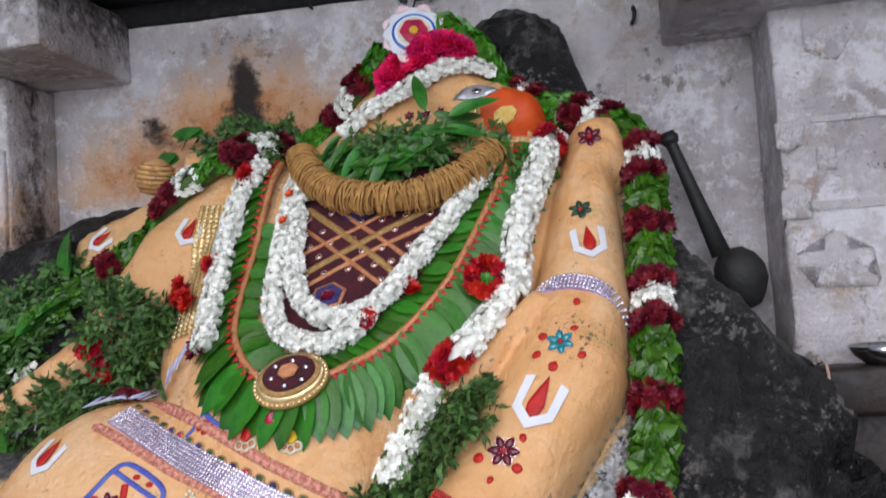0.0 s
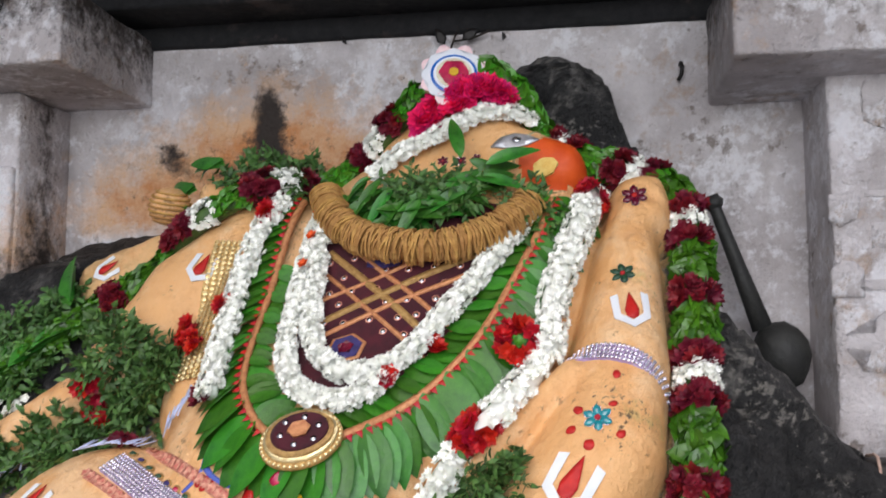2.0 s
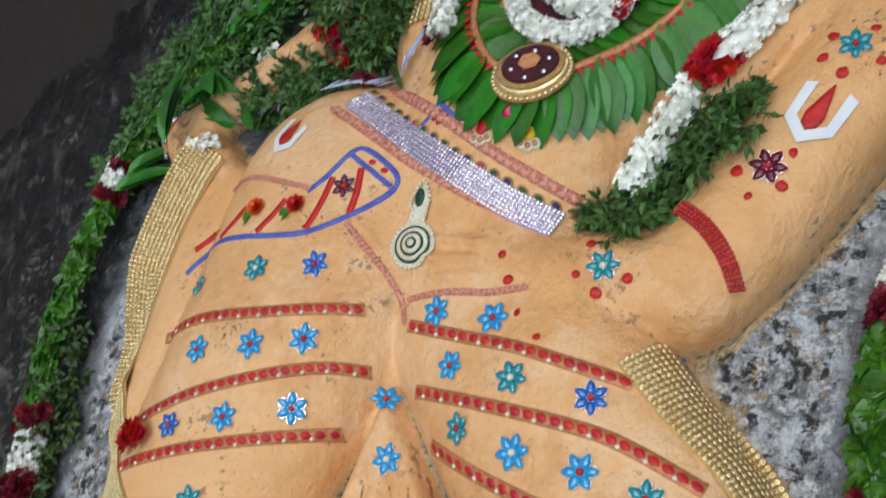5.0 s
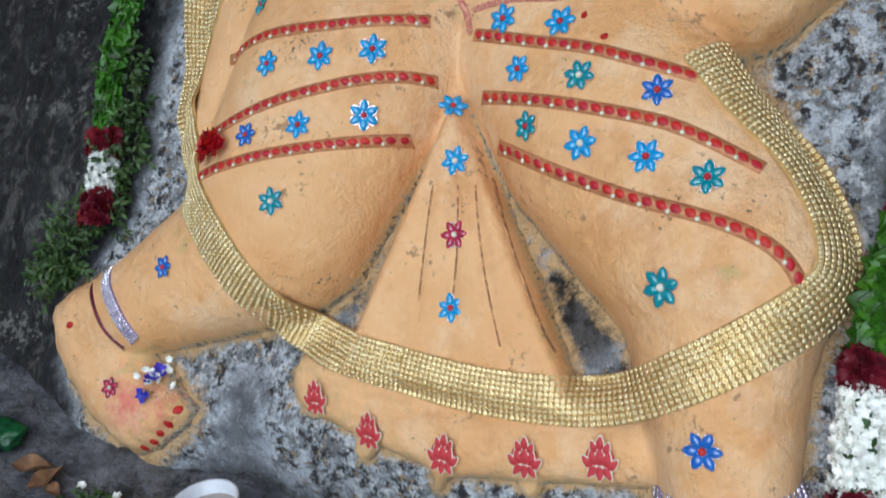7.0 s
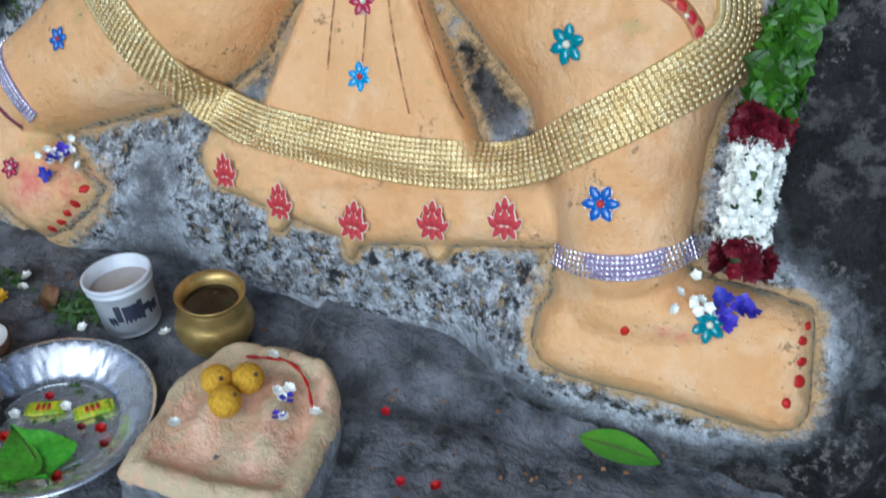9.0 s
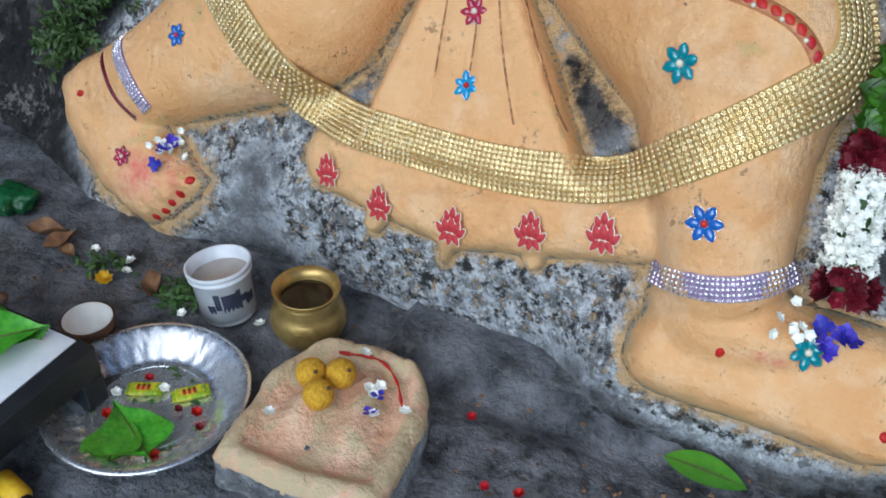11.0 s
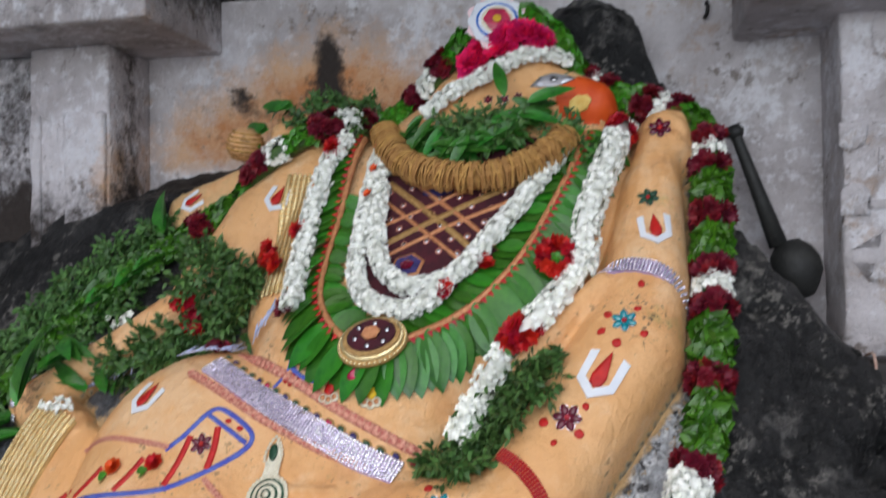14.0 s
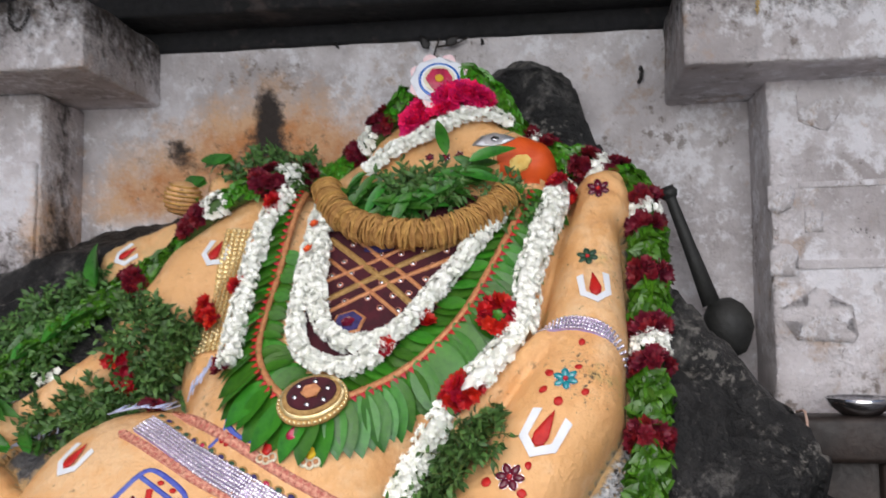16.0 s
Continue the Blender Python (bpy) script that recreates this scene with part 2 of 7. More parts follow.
def ribbon(line, width, thick, off=0.0, across=4, wave=0.0, extra=None):
    """A band laid over the relief along u, v points: verts and faces."""
    pts = smooth_line(line, 0.008)
    verts, faces, n = [], [], across + 1
    for i, (u, v) in enumerate(pts):
        du, dv = pts[min(i + 1, len(pts) - 1)] - pts[max(i - 1, 0)]
        le = math.hypot(du, dv) or 1
        cu, cv = -dv / le, du / le
        w = width(i / (len(pts) - 1)) if callable(width) else width
        for k in range(n):
            s = (k / across - 0.5) * w
            verts.append(spot(u + cu * s, v + cv * s, off + (0 if extra is None else extra(i / (len(pts) - 1), u + cu * s, v + cv * s)) + thick * (1 - abs(k / across - 0.5) ** 4 * 8) + wave * math.sin(i * 0.9 + k)))
        for k in (0, across):
            s = (k / across - 0.5) * w
            verts.append(spot(u + cu * s, v + cv * s, off + (0 if extra is None else extra(i / (len(pts) - 1), u + cu * s, v + cv * s)) - 0.004))
    row = n + 2
    for _ in range(5):
        old = verts[:]
        for i in range(row, len(verts) - row):
            verts[i] = (old[i - row] + old[i] * 2 + old[i + row]) / 4
    for i in range(len(pts) - 1):
        a, b = i * row, (i + 1) * row
        for k in range(across):
            faces.append((a + k, b + k, b + k + 1, a + k + 1))
        faces.append((a, a + n, b + n, b))
        faces.append((a + across, b + across, b + n + 1, a + n + 1))
    return verts, faces


# ---- the leaning rock face and the relief on it ----
# u runs to the right, v up the slope, h out of the face.
SLOPE = radians(55)
O3 = np.array([0.0, 1.04, 0.187])
U3 = np.array([1.0, 0.0, 0.0])
V3 = np.array([0.0, np.cos(SLOPE), np.sin(SLOPE)])
N3 = np.array([0.0, -np.sin(SLOPE), np.cos(SLOPE)])


def base(u, v):
    """Height of the bare rock face."""
    h = 0.17 * (u + 0.4) + 0.40 * np.maximum(0, v - 1.35) ** 2
    low = -0.03 - 0.13 / (1 + np.exp(-(u + 0.13) * 40)) - 0.08 / (1 + np.exp((u + 0.88) * 40))
    drop = np.maximum(0, low - v)
    return h - 0.62 * drop


# bulges: u, v, radius at one end, u, v, radius at the other, height at both ends
BULGES = [
    # torso, belly, neck
    (-0.10, 1.47, 0.27, -0.30, 1.10, 0.24, 0.12, 0.13),
    (-0.30, 1.05, 0.24, -0.36, 0.86, 0.22, 0.14, 0.11),
    (-0.08, 1.66, 0.14, -0.10, 1.50, 0.18, 0.10, 0.13),
    (0.06, 1.46, 0.19, -0.02, 1.16, 0.15, 0.10, 0.10),
    (-0.38, 1.50, 0.15, -0.44, 1.22, 0.13, 0.10, 0.10),
    # head and muzzle
    (-0.03, 1.775, 0.105, 0.00, 1.72, 0.125, 0.12, 0.13),
    (0.06, 1.652, 0.085, 0.165, 1.612, 0.060, 0.125, 0.118),
    # thigh, shin and foot, bent outwards
    (-0.62, 0.90, 0.24, -0.67, 0.62, 0.235, 0.13, 0.15),
    (-0.895, 0.92, 0.085, -0.925, 0.47, 0.085, 0.055, 0.075),
    (-0.67, 0.62, 0.235, -0.75, 0.37, 0.205, 0.15, 0.16),
    (-0.80, 0.30, 0.165, -1.04, 0.155, 0.105, 0.13, 0.09),
    (-1.05, 0.15, 0.10, -1.18, 0.095, 0.080, 0.085, 0.06),
    # thigh, shin and foot, standing
    (-0.27, 0.70, 0.20, -0.17, 0.55, 0.195, 0.12, 0.15),
    (-0.17, 0.55, 0.195, 0.01, 0.35, 0.168, 0.15, 0.18),
    (0.015, 0.33, 0.160, 0.03, 0.19, 0.118, 0.18, 0.15),
    (0.03, 0.19, 0.118, 0.06, 0.04, 0.092, 0.15, 0.12),
    # arm with the hand on the hip
    (0.290, 1.50, 0.050, 0.272, 1.40, 0.066, 0.095, 0.105),
    (0.272, 1.40, 0.066, 0.245, 1.20, 0.086, 0.105, 0.12),
    (0.245, 1.20, 0.086, 0.200, 1.05, 0.108, 0.12, 0.13),
    (0.200, 1.05, 0.108, 0.060, 0.83, 0.100, 0.13, 0.12),
    (0.060, 0.83, 0.100, 0.000, 0.755, 0.095, 0.12, 0.11),
    (0.000, 0.755, 0.095, -0.20, 0.745, 0.085, 0.11, 0.12),
    (-0.20, 0.745, 0.085, -0.36, 0.755, 0.050, 0.12, 0.11),
    (0.165, 1.165, 0.036, 0.020, 1.020, 0.034, 0.12, 0.11),
    # other arm, lowered along the side
    (-0.42, 1.60, 0.10, -0.57, 1.45, 0.105, 0.09, 0.11),
    (-0.57, 1.45, 0.105, -0.69, 1.30, 0.070, 0.11, 0.09),
    (-0.69, 1.29, 0.050, -0.84, 1.195, 0.045, 0.08, 0.06),
    (-0.84, 1.195, 0.045, -1.05, 1.06, 0.050, 0.06, 0.06),
    (-1.02, 1.05, 0.060, -0.93, 0.99, 0.055, 0.06, 0.07),
    # raised hand and tail behind the shoulder
    (-0.79, 1.545, 0.055, -0.66, 1.60, 0.035, 0.028, 0.035),
    (-0.56, 1.70, 0.035, -0.44, 1.73, 0.040, 0.05, 0.05),
    # hem of the cloth
    (-0.615, 0.075, 0.060, -0.36, 0.040, 0.072, 0.035, 0.045),
    (-0.36, 0.040, 0.072, -0.06, 0.090, 0.072, 0.045, 0.05),
    (-0.365, 0.010, 0.030, -0.372, -0.055, 0.012, 0.025, 0.015),
    (-0.22, 0.02, 0.030, -0.22, -0.015, 0.022, 0.03, 0.02),
    (-0.50, 0.02, 0.030, -0.51, -0.020, 0.022, 0.03, 0.02),
    # fingers on the hip
    (-0.30, 0.790, 0.016, -0.385, 0.800, 0.011, 0.128, 0.118),
    (-0.31, 0.765, 0.016, -0.400, 0.768, 0.011, 0.128, 0.118),
    (-0.30, 0.738, 0.016, -0.385, 0.735, 0.011, 0.126, 0.116),
]


# flat-topped forms: outline in u, v, height, how far the edge slopes in
PLATES = [
    # standing foot: sole, then the instep on it
    ([(-0.051, -0.120), (-0.046, -0.070), (-0.010, -0.010), (0.070, 0.010), (0.164, 0.020), (0.240, 0.016), (0.325, 0.002), (0.337, -0.071), (0.343, -0.135), (0.334, -0.168), (0.291, -0.180), (0.215, -0.174), (0.095, -0.166), (0.012, -0.165), (-0.032, -0.152)], 0.050, 0.045),
    ([(-0.036, -0.020), (-0.020, -0.088), (0.021, -0.112), (0.071, -0.120), (0.147, -0.112), (0.203, -0.087), (0.236, -0.045), (0.215, 0.005), (0.150, 0.030), (0.060, 0.060), (-0.020, 0.030)], 0.084, 0.085),
    # bent foot: heel at the ankle, toes low
    ([(-1.130, 0.170), (-1.235, 0.165), (-1.290, 0.115), (-1.262, 0.030), (-1.205, -0.025), (-1.123, -0.086), (-1.049, -0.120), (-0.997, -0.138), (-0.940, -0.104), (-0.885, -0.048), (-0.877, -0.022), (-0.915, 0.004), (-1.004, 0.070), (-1.040, 0.110)], 0.052, 0.075),
    # hand with the fingers closed
    ([(0.238, 1.470), (0.240, 1.550), (0.262, 1.588), (0.318, 1.600), (0.362, 1.584), (0.378, 1.530), (0.366, 1.465), (0.335, 1.438), (0.280, 1.430)], 0.092, 0.045),
]
# shallow grooves: points, depth, half width
GROOVES = [
    ([(-0.446, 0.422), (-0.445, 0.358), (-0.442, 0.293), (-0.439, 0.214)], 0.006, 0.007), ([(-0.402, 0.425), (-0.393, 0.371), (-0.385, 0.313), (-0.380, 0.220)], 0.006, 0.007),
    ([(-0.372, 0.427), (-0.354, 0.356), (-0.332, 0.287), (-0.291, 0.184)], 0.007, 0.008), ([(-0.354, 0.448), (-0.314, 0.368), (-0.277, 0.301), (-0.205, 0.188)], 0.007, 0.008),
    ([(0.330, -0.052), (0.290, -0.046)], 0.006, 0.005), ([(0.335, -0.082), (0.290, -0.078)], 0.006, 0.005), ([(0.335, -0.112), (0.285, -0.108)], 0.006, 0.005), ([(0.330, -0.145), (0.275, -0.138)], 0.006, 0.005),
    ([(-0.905, -0.034), (-0.940, -0.008)], 0.005, 0.005), ([(-0.925, -0.060), (-0.962, -0.032)], 0.005, 0.005), ([(-0.945, -0.085), (-0.985, -0.056)], 0.005, 0.005), ([(-0.970, -0.110), (-1.010, -0.080)], 0.005, 0.005),
    ([(0.268, 1.425), (0.262, 1.330), (0.258, 1.280)], 0.007, 0.010), ([(0.322, 1.560), (0.358, 1.530)], 0.008, 0.006), ([(0.320, 1.520), (0.355, 1.492)], 0.008, 0.006),
    ([(-0.60, 0.075), (-0.50, 0.055), (-0.38, 0.070), (-0.20, 0.078), (-0.09, 0.095)], 0.007, 0.010), ([(-0.16, 0.985), (-0.08, 0.955), (-0.03, 0.915)], 0.006, 0.010),
]


def from_line(u, v, points):
    """Distance from u, v to a broken line."""
    best = np.full(np.shape(u), 9.0)
    for (a, b), (c, d) in zip(points, points[1:]):
        du, dv = c - a, d - b
        k = np.clip(((u - a) * du + (v - b) * dv) / (du * du + dv * dv), 0, 1)
        best = np.minimum(best, np.hypot(u - a - k * du, v - b - k * dv))
    return best


def depth_inside(u, v, outline):
    """How far u, v lies inside an outline; negative outside."""
    inside = np.zeros(np.shape(u), bool)
    for (a, b), (c, d) in zip(outline, outline[1:] + outline[:1]):
        if b != d:
            inside ^= ((b > v) != (d > v)) & (u < (c - a) * (v - b) / (d - b) + a)
    return np.where(inside, 1, -1) * from_line(u, v, outline + outline[:1])


def smax(a, b, k):
    m = np.clip(0.5 + 0.5 * (a - b) / k, 0, 1)
    return b + (a - b) * m + k * m * (1 - m)


def relief(u, v):
    """Height of the figure over the rock; negative outside it."""
    out = np.full(np.shape(u), -0.09)
    for u0, v0, r0, u1, v1, r1, h0, h1 in BULGES:
        du, dv = u1 - u0, v1 - v0
        s = np.clip(((u - u0) * du + (v - v0) * dv) / (du * du + dv * dv), 0, 1)
        d = np.hypot(u - u0 - s * du, v - v0 - s * dv) / (r0 + s * (r1 - r0))
        q = 1 - d ** 2.6
        hump = np.where(q > 0, (h0 + s * (h1 - h0)) * np.abs(q) ** 0.5, -0.12 * np.minimum(1.0, np.abs(q)))
        out = np.where(hump > -0.085, smax(out, hump, 0.012), out)
    for outline, height, slope in PLATES:
        q = depth_inside(u, v, outline) / slope
        hump = np.where(q > 0, height * np.sin(np.clip(q, 0, 1) * np.pi / 2) ** 0.7, -0.12 * np.minimum(1.0, np.abs(q)))
        out = np.where(hump > -0.085, smax(out, hump, 0.010), out)
    # the pleated cloth that hangs between the legs
    s = np.clip((0.575 - v) / 0.42, -0.2, 1.15)
    mid, half = -0.436 + 0.066 * s, 0.012 + 0.185 * np.maximum(s, 0)
    d = np.abs(u - mid) / half
    fold = 0.0045 * (np.abs(np.sin((u - mid) / half * 6)) ** 0.5 - 0.7)
    inward = (1 - d) * half
    panel = (0.075 - 0.02 * s + fold) * np.clip(inward / 0.022, 0, 1) ** 0.5 - 0.12 * np.clip(-inward / 0.05, 0, 1)
    panel = np.where((v > 0.10) & (v < 0.60), panel, -0.09)
    out = np.where(panel > -0.085, smax(out, panel, 0.006), out)
    for line, deep, half in GROOVES:
        out = out - deep * np.exp(-(from_line(u, v, line) / half) ** 2)
    return out


GU = np.arange(-1.40, 0.56, 0.0056)
GV = np.arange(-0.24, 2.02, 0.0056)
MU, MV = np.meshgrid(GU, GV)
BODY = relief(MU, MV)
for _ in range(2):
    BODY[1:-1, 1:-1] = (BODY[1:-1, 1:-1] * 4 + BODY[:-2, 1:-1] + BODY[2:, 1:-1] + BODY[1:-1, :-2] + BODY[1:-1, 2:]) / 8
# broad unevenness, and a ragged, chipped outline
uneven = np.array([[noise.fractal(Vector((a * 8, b * 8, 7)), 1.0, 2.0, 4) for a in GU] for b in GV])
ragged = np.array([[noise.fractal(Vector((a * 26, b * 26, 9)), 1.0, 2.0, 4) for a in GU] for b in GV])
BODY = BODY + 0.0022 * uneven * (BODY > 0.02) + 0.013 * ragged * np.exp(-(BODY / 0.022) ** 2)
SKIN = base(MU, MV) + np.maximum(BODY, 0.0)


def lift(u, v):
    """Height of whatever is on top at u, v."""
    a = np.clip((np.asarray(u, float) - GU[0]) / (GU[1] - GU[0]), 0, len(GU) - 1.001)
    b = np.clip((np.asarray(v, float) - GV[0]) / (GV[1] - GV[0]), 0, len(GV) - 1.001)
    i, j = a.astype(int), b.astype(int)
    a, b = a - i, b - j
    return (SKIN[j, i] * (1 - a) + SKIN[j, i + 1] * a) * (1 - b) + (SKIN[j + 1, i] * (1 - a) + SKIN[j + 1, i + 1] * a) * b


def spot(u, v, off=0.0):
    """The place at u, v on the surface, off metres above it."""
    return Vector(O3 + u * U3 + v * V3 + (float(lift(u, v)) + off) * N3)


def facing(u, v, e=0.012):
    """The surface's normal at u, v."""
    a = spot(u + e, v) - spot(u - e, v)
    b = spot(u, v + e) - spot(u, v - e)
    return a.cross(b).normalized()


def seat(u, v, off=0.0, turn=0.0, e=0.012):
    """A pose on the surface: z out of it, y up the slope, turned by degrees."""
    n = facing(u, v, e)
    y = (Vector(V3) - n * n.dot(Vector(V3))).normalized()
    m = Matrix((y.cross(n), y, n)).transposed().to_4x4()
    m.translation = spot(u, v, off)
    return m @ pose(0, 0, 0, 0, 0, turn)


# ---- the rock, the figure, the ground ----
def grid_mesh(name, pts, keep, material, slots=None):
    """A mesh from a grid of places, only its kept cells."""
    rows, cols = keep.shape
    ids = np.arange(rows * cols).reshape(rows, cols)
    cell = keep[:-1, :-1] & keep[1:, :-1] & keep[:-1, 1:] & keep[1:, 1:]
    q = np.stack([ids[:-1, :-1], ids[:-1, 1:], ids[1:, 1:], ids[1:, :-1]], -1)[cell]
    used = np.unique(q)
    back = np.zeros(rows * cols, int)
    back[used] = np.arange(len(used))
    me = bpy.data.meshes.new(name)
    me.from_pydata(pts.reshape(-1, 3)[used].tolist(), [], back[q].tolist())
    for m in material if isinstance(material, (list, tuple)) else (material,):
        me.materials.append(m)
    me.polygons.foreach_set("use_smooth", [True] * len(me.polygons))
    if slots is not None:
        me.polygons.foreach_set("material_index", slots[:-1, :-1][cell].astype(int))
    me.update()
    return new(name, me)


grain = np.array([[noise.fractal(Vector((a * 60, b * 60, 3)), 1.0, 2.0, 3) for a in GU] for b in GV])
top = base(MU, MV) + BODY + 0.0012 * grain
places = O3 + MU[..., None] * U3 + MV[..., None] * V3 + top[..., None] * N3
cheek = np.hypot((MU - 0.160) / 0.074, (MV - 1.606) / 0.044) < 1
statue = grid_mesh("statue", places, BODY > -0.044, (M_SKIN, M_ORANGE), cheek & (BODY > 0))
def paint_mask(ob, name, values):
    """Store how strongly a stain lies on each vertex."""
    at = ob.data.attributes.new(name, "FLOAT", "POINT")
    at.data.foreach_set("value", np.clip(values, 0, 1))


def flat_places(ob):
    co = np.zeros(len(ob.data.vertices) * 3)
    ob.data.vertices.foreach_get("co", co)
    return co.reshape(-1, 3)


co = flat_places(statue)
su, sv = (co - O3) @ U3, (co - O3) @ V3
paint_mask(statue, "edge_wear", 0.75 - np.abs(relief(su, sv)) / 0.085)
paint_mask(statue, "pink_powder", 0.46 * np.exp(-(((su + 1.0) / 0.17) ** 2 + ((sv + 0.03) / 0.10) ** 2)) + 0.45 * np.exp(-(((su - 0.15) / 0.06) ** 2 + ((sv + 0.065) / 0.02) ** 2)))
tagged(statue, "reclining relief statue painted peach orange on dark rock", "statue")

RU, RV = np.meshgrid(np.arange(-2.6, 1.3, 0.02), np.arange(-0.42, 2.1, 0.02))
lump = np.array([[noise.fractal(Vector((a * 5, b * 5, 0)), 1.0, 2.0, 5) + 0.5 * noise.fractal(Vector((a * 22, b * 22, 5)), 1.0, 2.0, 3) for a in RU[0]] for b in RV[:, 0]])
under = np.clip(relief(RU, RV) / 0.05, -1, 1)
crag = np.array([[noise.ridged_multi_fractal(Vector((a * 4.5, b * 3.2 + a * 2, 2)), 0.8, 2.1, 6, 0.9, 2.0) for a in RU[0]] for b in RV[:, 0]])
crag = (crag - crag.mean()) / crag.std()
rise = base(RU, RV) + lump * np.where(RU > 0.40, 0.030, 0.013) + 0.016 * crag * (RU > 0.40) + 0.010 * crag * ((RU < -1.30) | (RV > 1.72)) - 0.012 * (under > 0)
rise -= 0.35 * np.maximum(0, RU - 0.42) + 1.6 * np.maximum(0, RU - 0.66 - 0.12 * lump)
rise -= 0.30 * np.maximum(0, -1.15 - RU)
edge = np.interp(RU, [-2.6, -1.5, -1.0, -0.7, -0.4, -0.15, 0.0, 0.15, 0.28, 0.36, 0.42, 0.50, 0.60, 0.75, 1.3], [1.52, 1.58, 1.60, 1.62, 1.70, 1.74, 1.84, 1.90, 1.84, 1.60, 1.34, 1.22, 1.10, 0.95, 0.8])
rise -= 1.1 * np.maximum(0, RV + lump * 0.03 - edge)
rocks = O3 + RU[..., None] * U3 + RV[..., None] * V3 + rise[..., None] * N3
before_wall = (rocks[..., 1] - 2.15) * math.cos(radians(5)) + rocks[..., 0] * math.sin(radians(5)) < 0.12
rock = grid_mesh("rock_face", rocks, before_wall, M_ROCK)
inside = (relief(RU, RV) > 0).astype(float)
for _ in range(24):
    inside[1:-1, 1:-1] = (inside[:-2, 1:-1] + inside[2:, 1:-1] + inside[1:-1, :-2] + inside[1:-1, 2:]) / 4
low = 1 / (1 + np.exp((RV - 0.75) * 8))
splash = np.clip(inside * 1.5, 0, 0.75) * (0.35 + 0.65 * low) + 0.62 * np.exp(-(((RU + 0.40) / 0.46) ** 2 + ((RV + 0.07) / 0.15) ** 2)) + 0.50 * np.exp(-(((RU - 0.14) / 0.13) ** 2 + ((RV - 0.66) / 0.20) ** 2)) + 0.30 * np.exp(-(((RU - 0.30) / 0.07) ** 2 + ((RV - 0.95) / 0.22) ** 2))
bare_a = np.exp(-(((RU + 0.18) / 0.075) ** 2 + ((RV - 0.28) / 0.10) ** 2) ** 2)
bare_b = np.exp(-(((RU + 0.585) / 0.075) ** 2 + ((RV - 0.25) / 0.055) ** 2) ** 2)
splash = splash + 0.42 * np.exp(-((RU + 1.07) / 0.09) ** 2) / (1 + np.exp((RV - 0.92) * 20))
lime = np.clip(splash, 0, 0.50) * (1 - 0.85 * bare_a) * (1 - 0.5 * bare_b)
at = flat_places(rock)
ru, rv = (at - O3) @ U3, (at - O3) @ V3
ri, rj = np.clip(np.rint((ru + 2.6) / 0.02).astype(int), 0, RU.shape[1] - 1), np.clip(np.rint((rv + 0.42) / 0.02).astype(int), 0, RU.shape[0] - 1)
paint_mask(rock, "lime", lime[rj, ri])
paint_mask(rock, "spill", np.clip((relief(ru, rv) + 0.13) / 0.13, 0, 1) * 0.66)
tagged(rock, "dark weathered rock face splashed with lime", "rock", kind="structure")

gx, gy = np.meshgrid(np.r_[-40, -12, -5, np.arange(-2.4, 1.6, 0.02), 4, 12, 40], np.r_[-40, -12, -4, -1, np.arange(0.1, 1.5, 0.02), 3, 12, 40])
gz = np.zeros(gx.shape)
near = (np.abs(gx + 0.4) < 2) & (gy > 0.1) & (gy < 1.5)
for i, j in zip(*np.nonzero(near)):
    p = Vector((gx[i, j], gy[i, j], 0))
    gz[i, j] = 0.012 * noise.fractal(p * 4, 1.0, 2.0, 5) + 0.004 * noise.fractal(p * 25, 1.0, 2.0, 3)
    line = 0.86 - 0.05 * (p.x + 0.3)
    if p.x > -0.42:
        gz[i, j] -= 0.018 * math.exp(-((p.y - line) / 0.025) ** 2)
        gz[i, j] += 0.03 / (1 + math.exp(-(p.y - line - 0.05) / 0.008))
ground = grid_mesh("ground", np.stack([gx, gy, gz], -1), np.ones(gx.shape, bool), M_GROUND)
tagged(ground, "dark wet stone floor with a shallow drain", "floor", kind="structure")

# ---- the wall behind, in its own frame: x along it, y into it ----
WALL = pose(0, 2.15, 0, 0, 0, -5)


def stone(name, boxes, material, label, category, kind="structure", amount=0.006, scale=9.0, bevel=0.008, cuts=0.07):
    bm = bmesh.new()
    for lo, hi in boxes:
        one = bmesh.new()
        box(one, lo, hi, bevel)
        rough_up(one, amount, scale, cuts)
        me = bpy.data.meshes.new("tmp")
        one.to_mesh(me)
        one.free()
        bm.from_mesh(me)
        bpy.data.meshes.remove(me)
    ob = link(name, bm, material)
    ob.matrix_world = WALL
    return tagged(ob, label, category, kind=kind)


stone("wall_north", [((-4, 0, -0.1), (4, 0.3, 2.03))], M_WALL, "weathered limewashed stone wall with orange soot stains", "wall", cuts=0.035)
wall = bpy.data.objects["wall_north"]
co = flat_places(wall)
paint_mask(wall, "ochre", 0.68 * np.exp(-(((co[:, 0] + 0.48) / 0.36) ** 2 + ((co[:, 2] - 1.74) / 0.17) ** 2)) + 0.45 * np.exp(-(((co[:, 0] + 0.85) / 0.2) ** 2 + ((co[:, 2] - 1.62) / 0.10) ** 2)))
# Last term: the wall's left end gets darker towards the bottom.
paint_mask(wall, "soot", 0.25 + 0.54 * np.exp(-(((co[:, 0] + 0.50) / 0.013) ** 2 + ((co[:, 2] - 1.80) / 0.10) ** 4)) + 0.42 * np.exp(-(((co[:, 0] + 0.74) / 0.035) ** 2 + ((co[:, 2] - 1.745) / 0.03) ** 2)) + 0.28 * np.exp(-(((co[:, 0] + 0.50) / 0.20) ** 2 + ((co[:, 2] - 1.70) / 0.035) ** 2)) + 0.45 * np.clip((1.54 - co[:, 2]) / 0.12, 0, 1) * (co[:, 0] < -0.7))
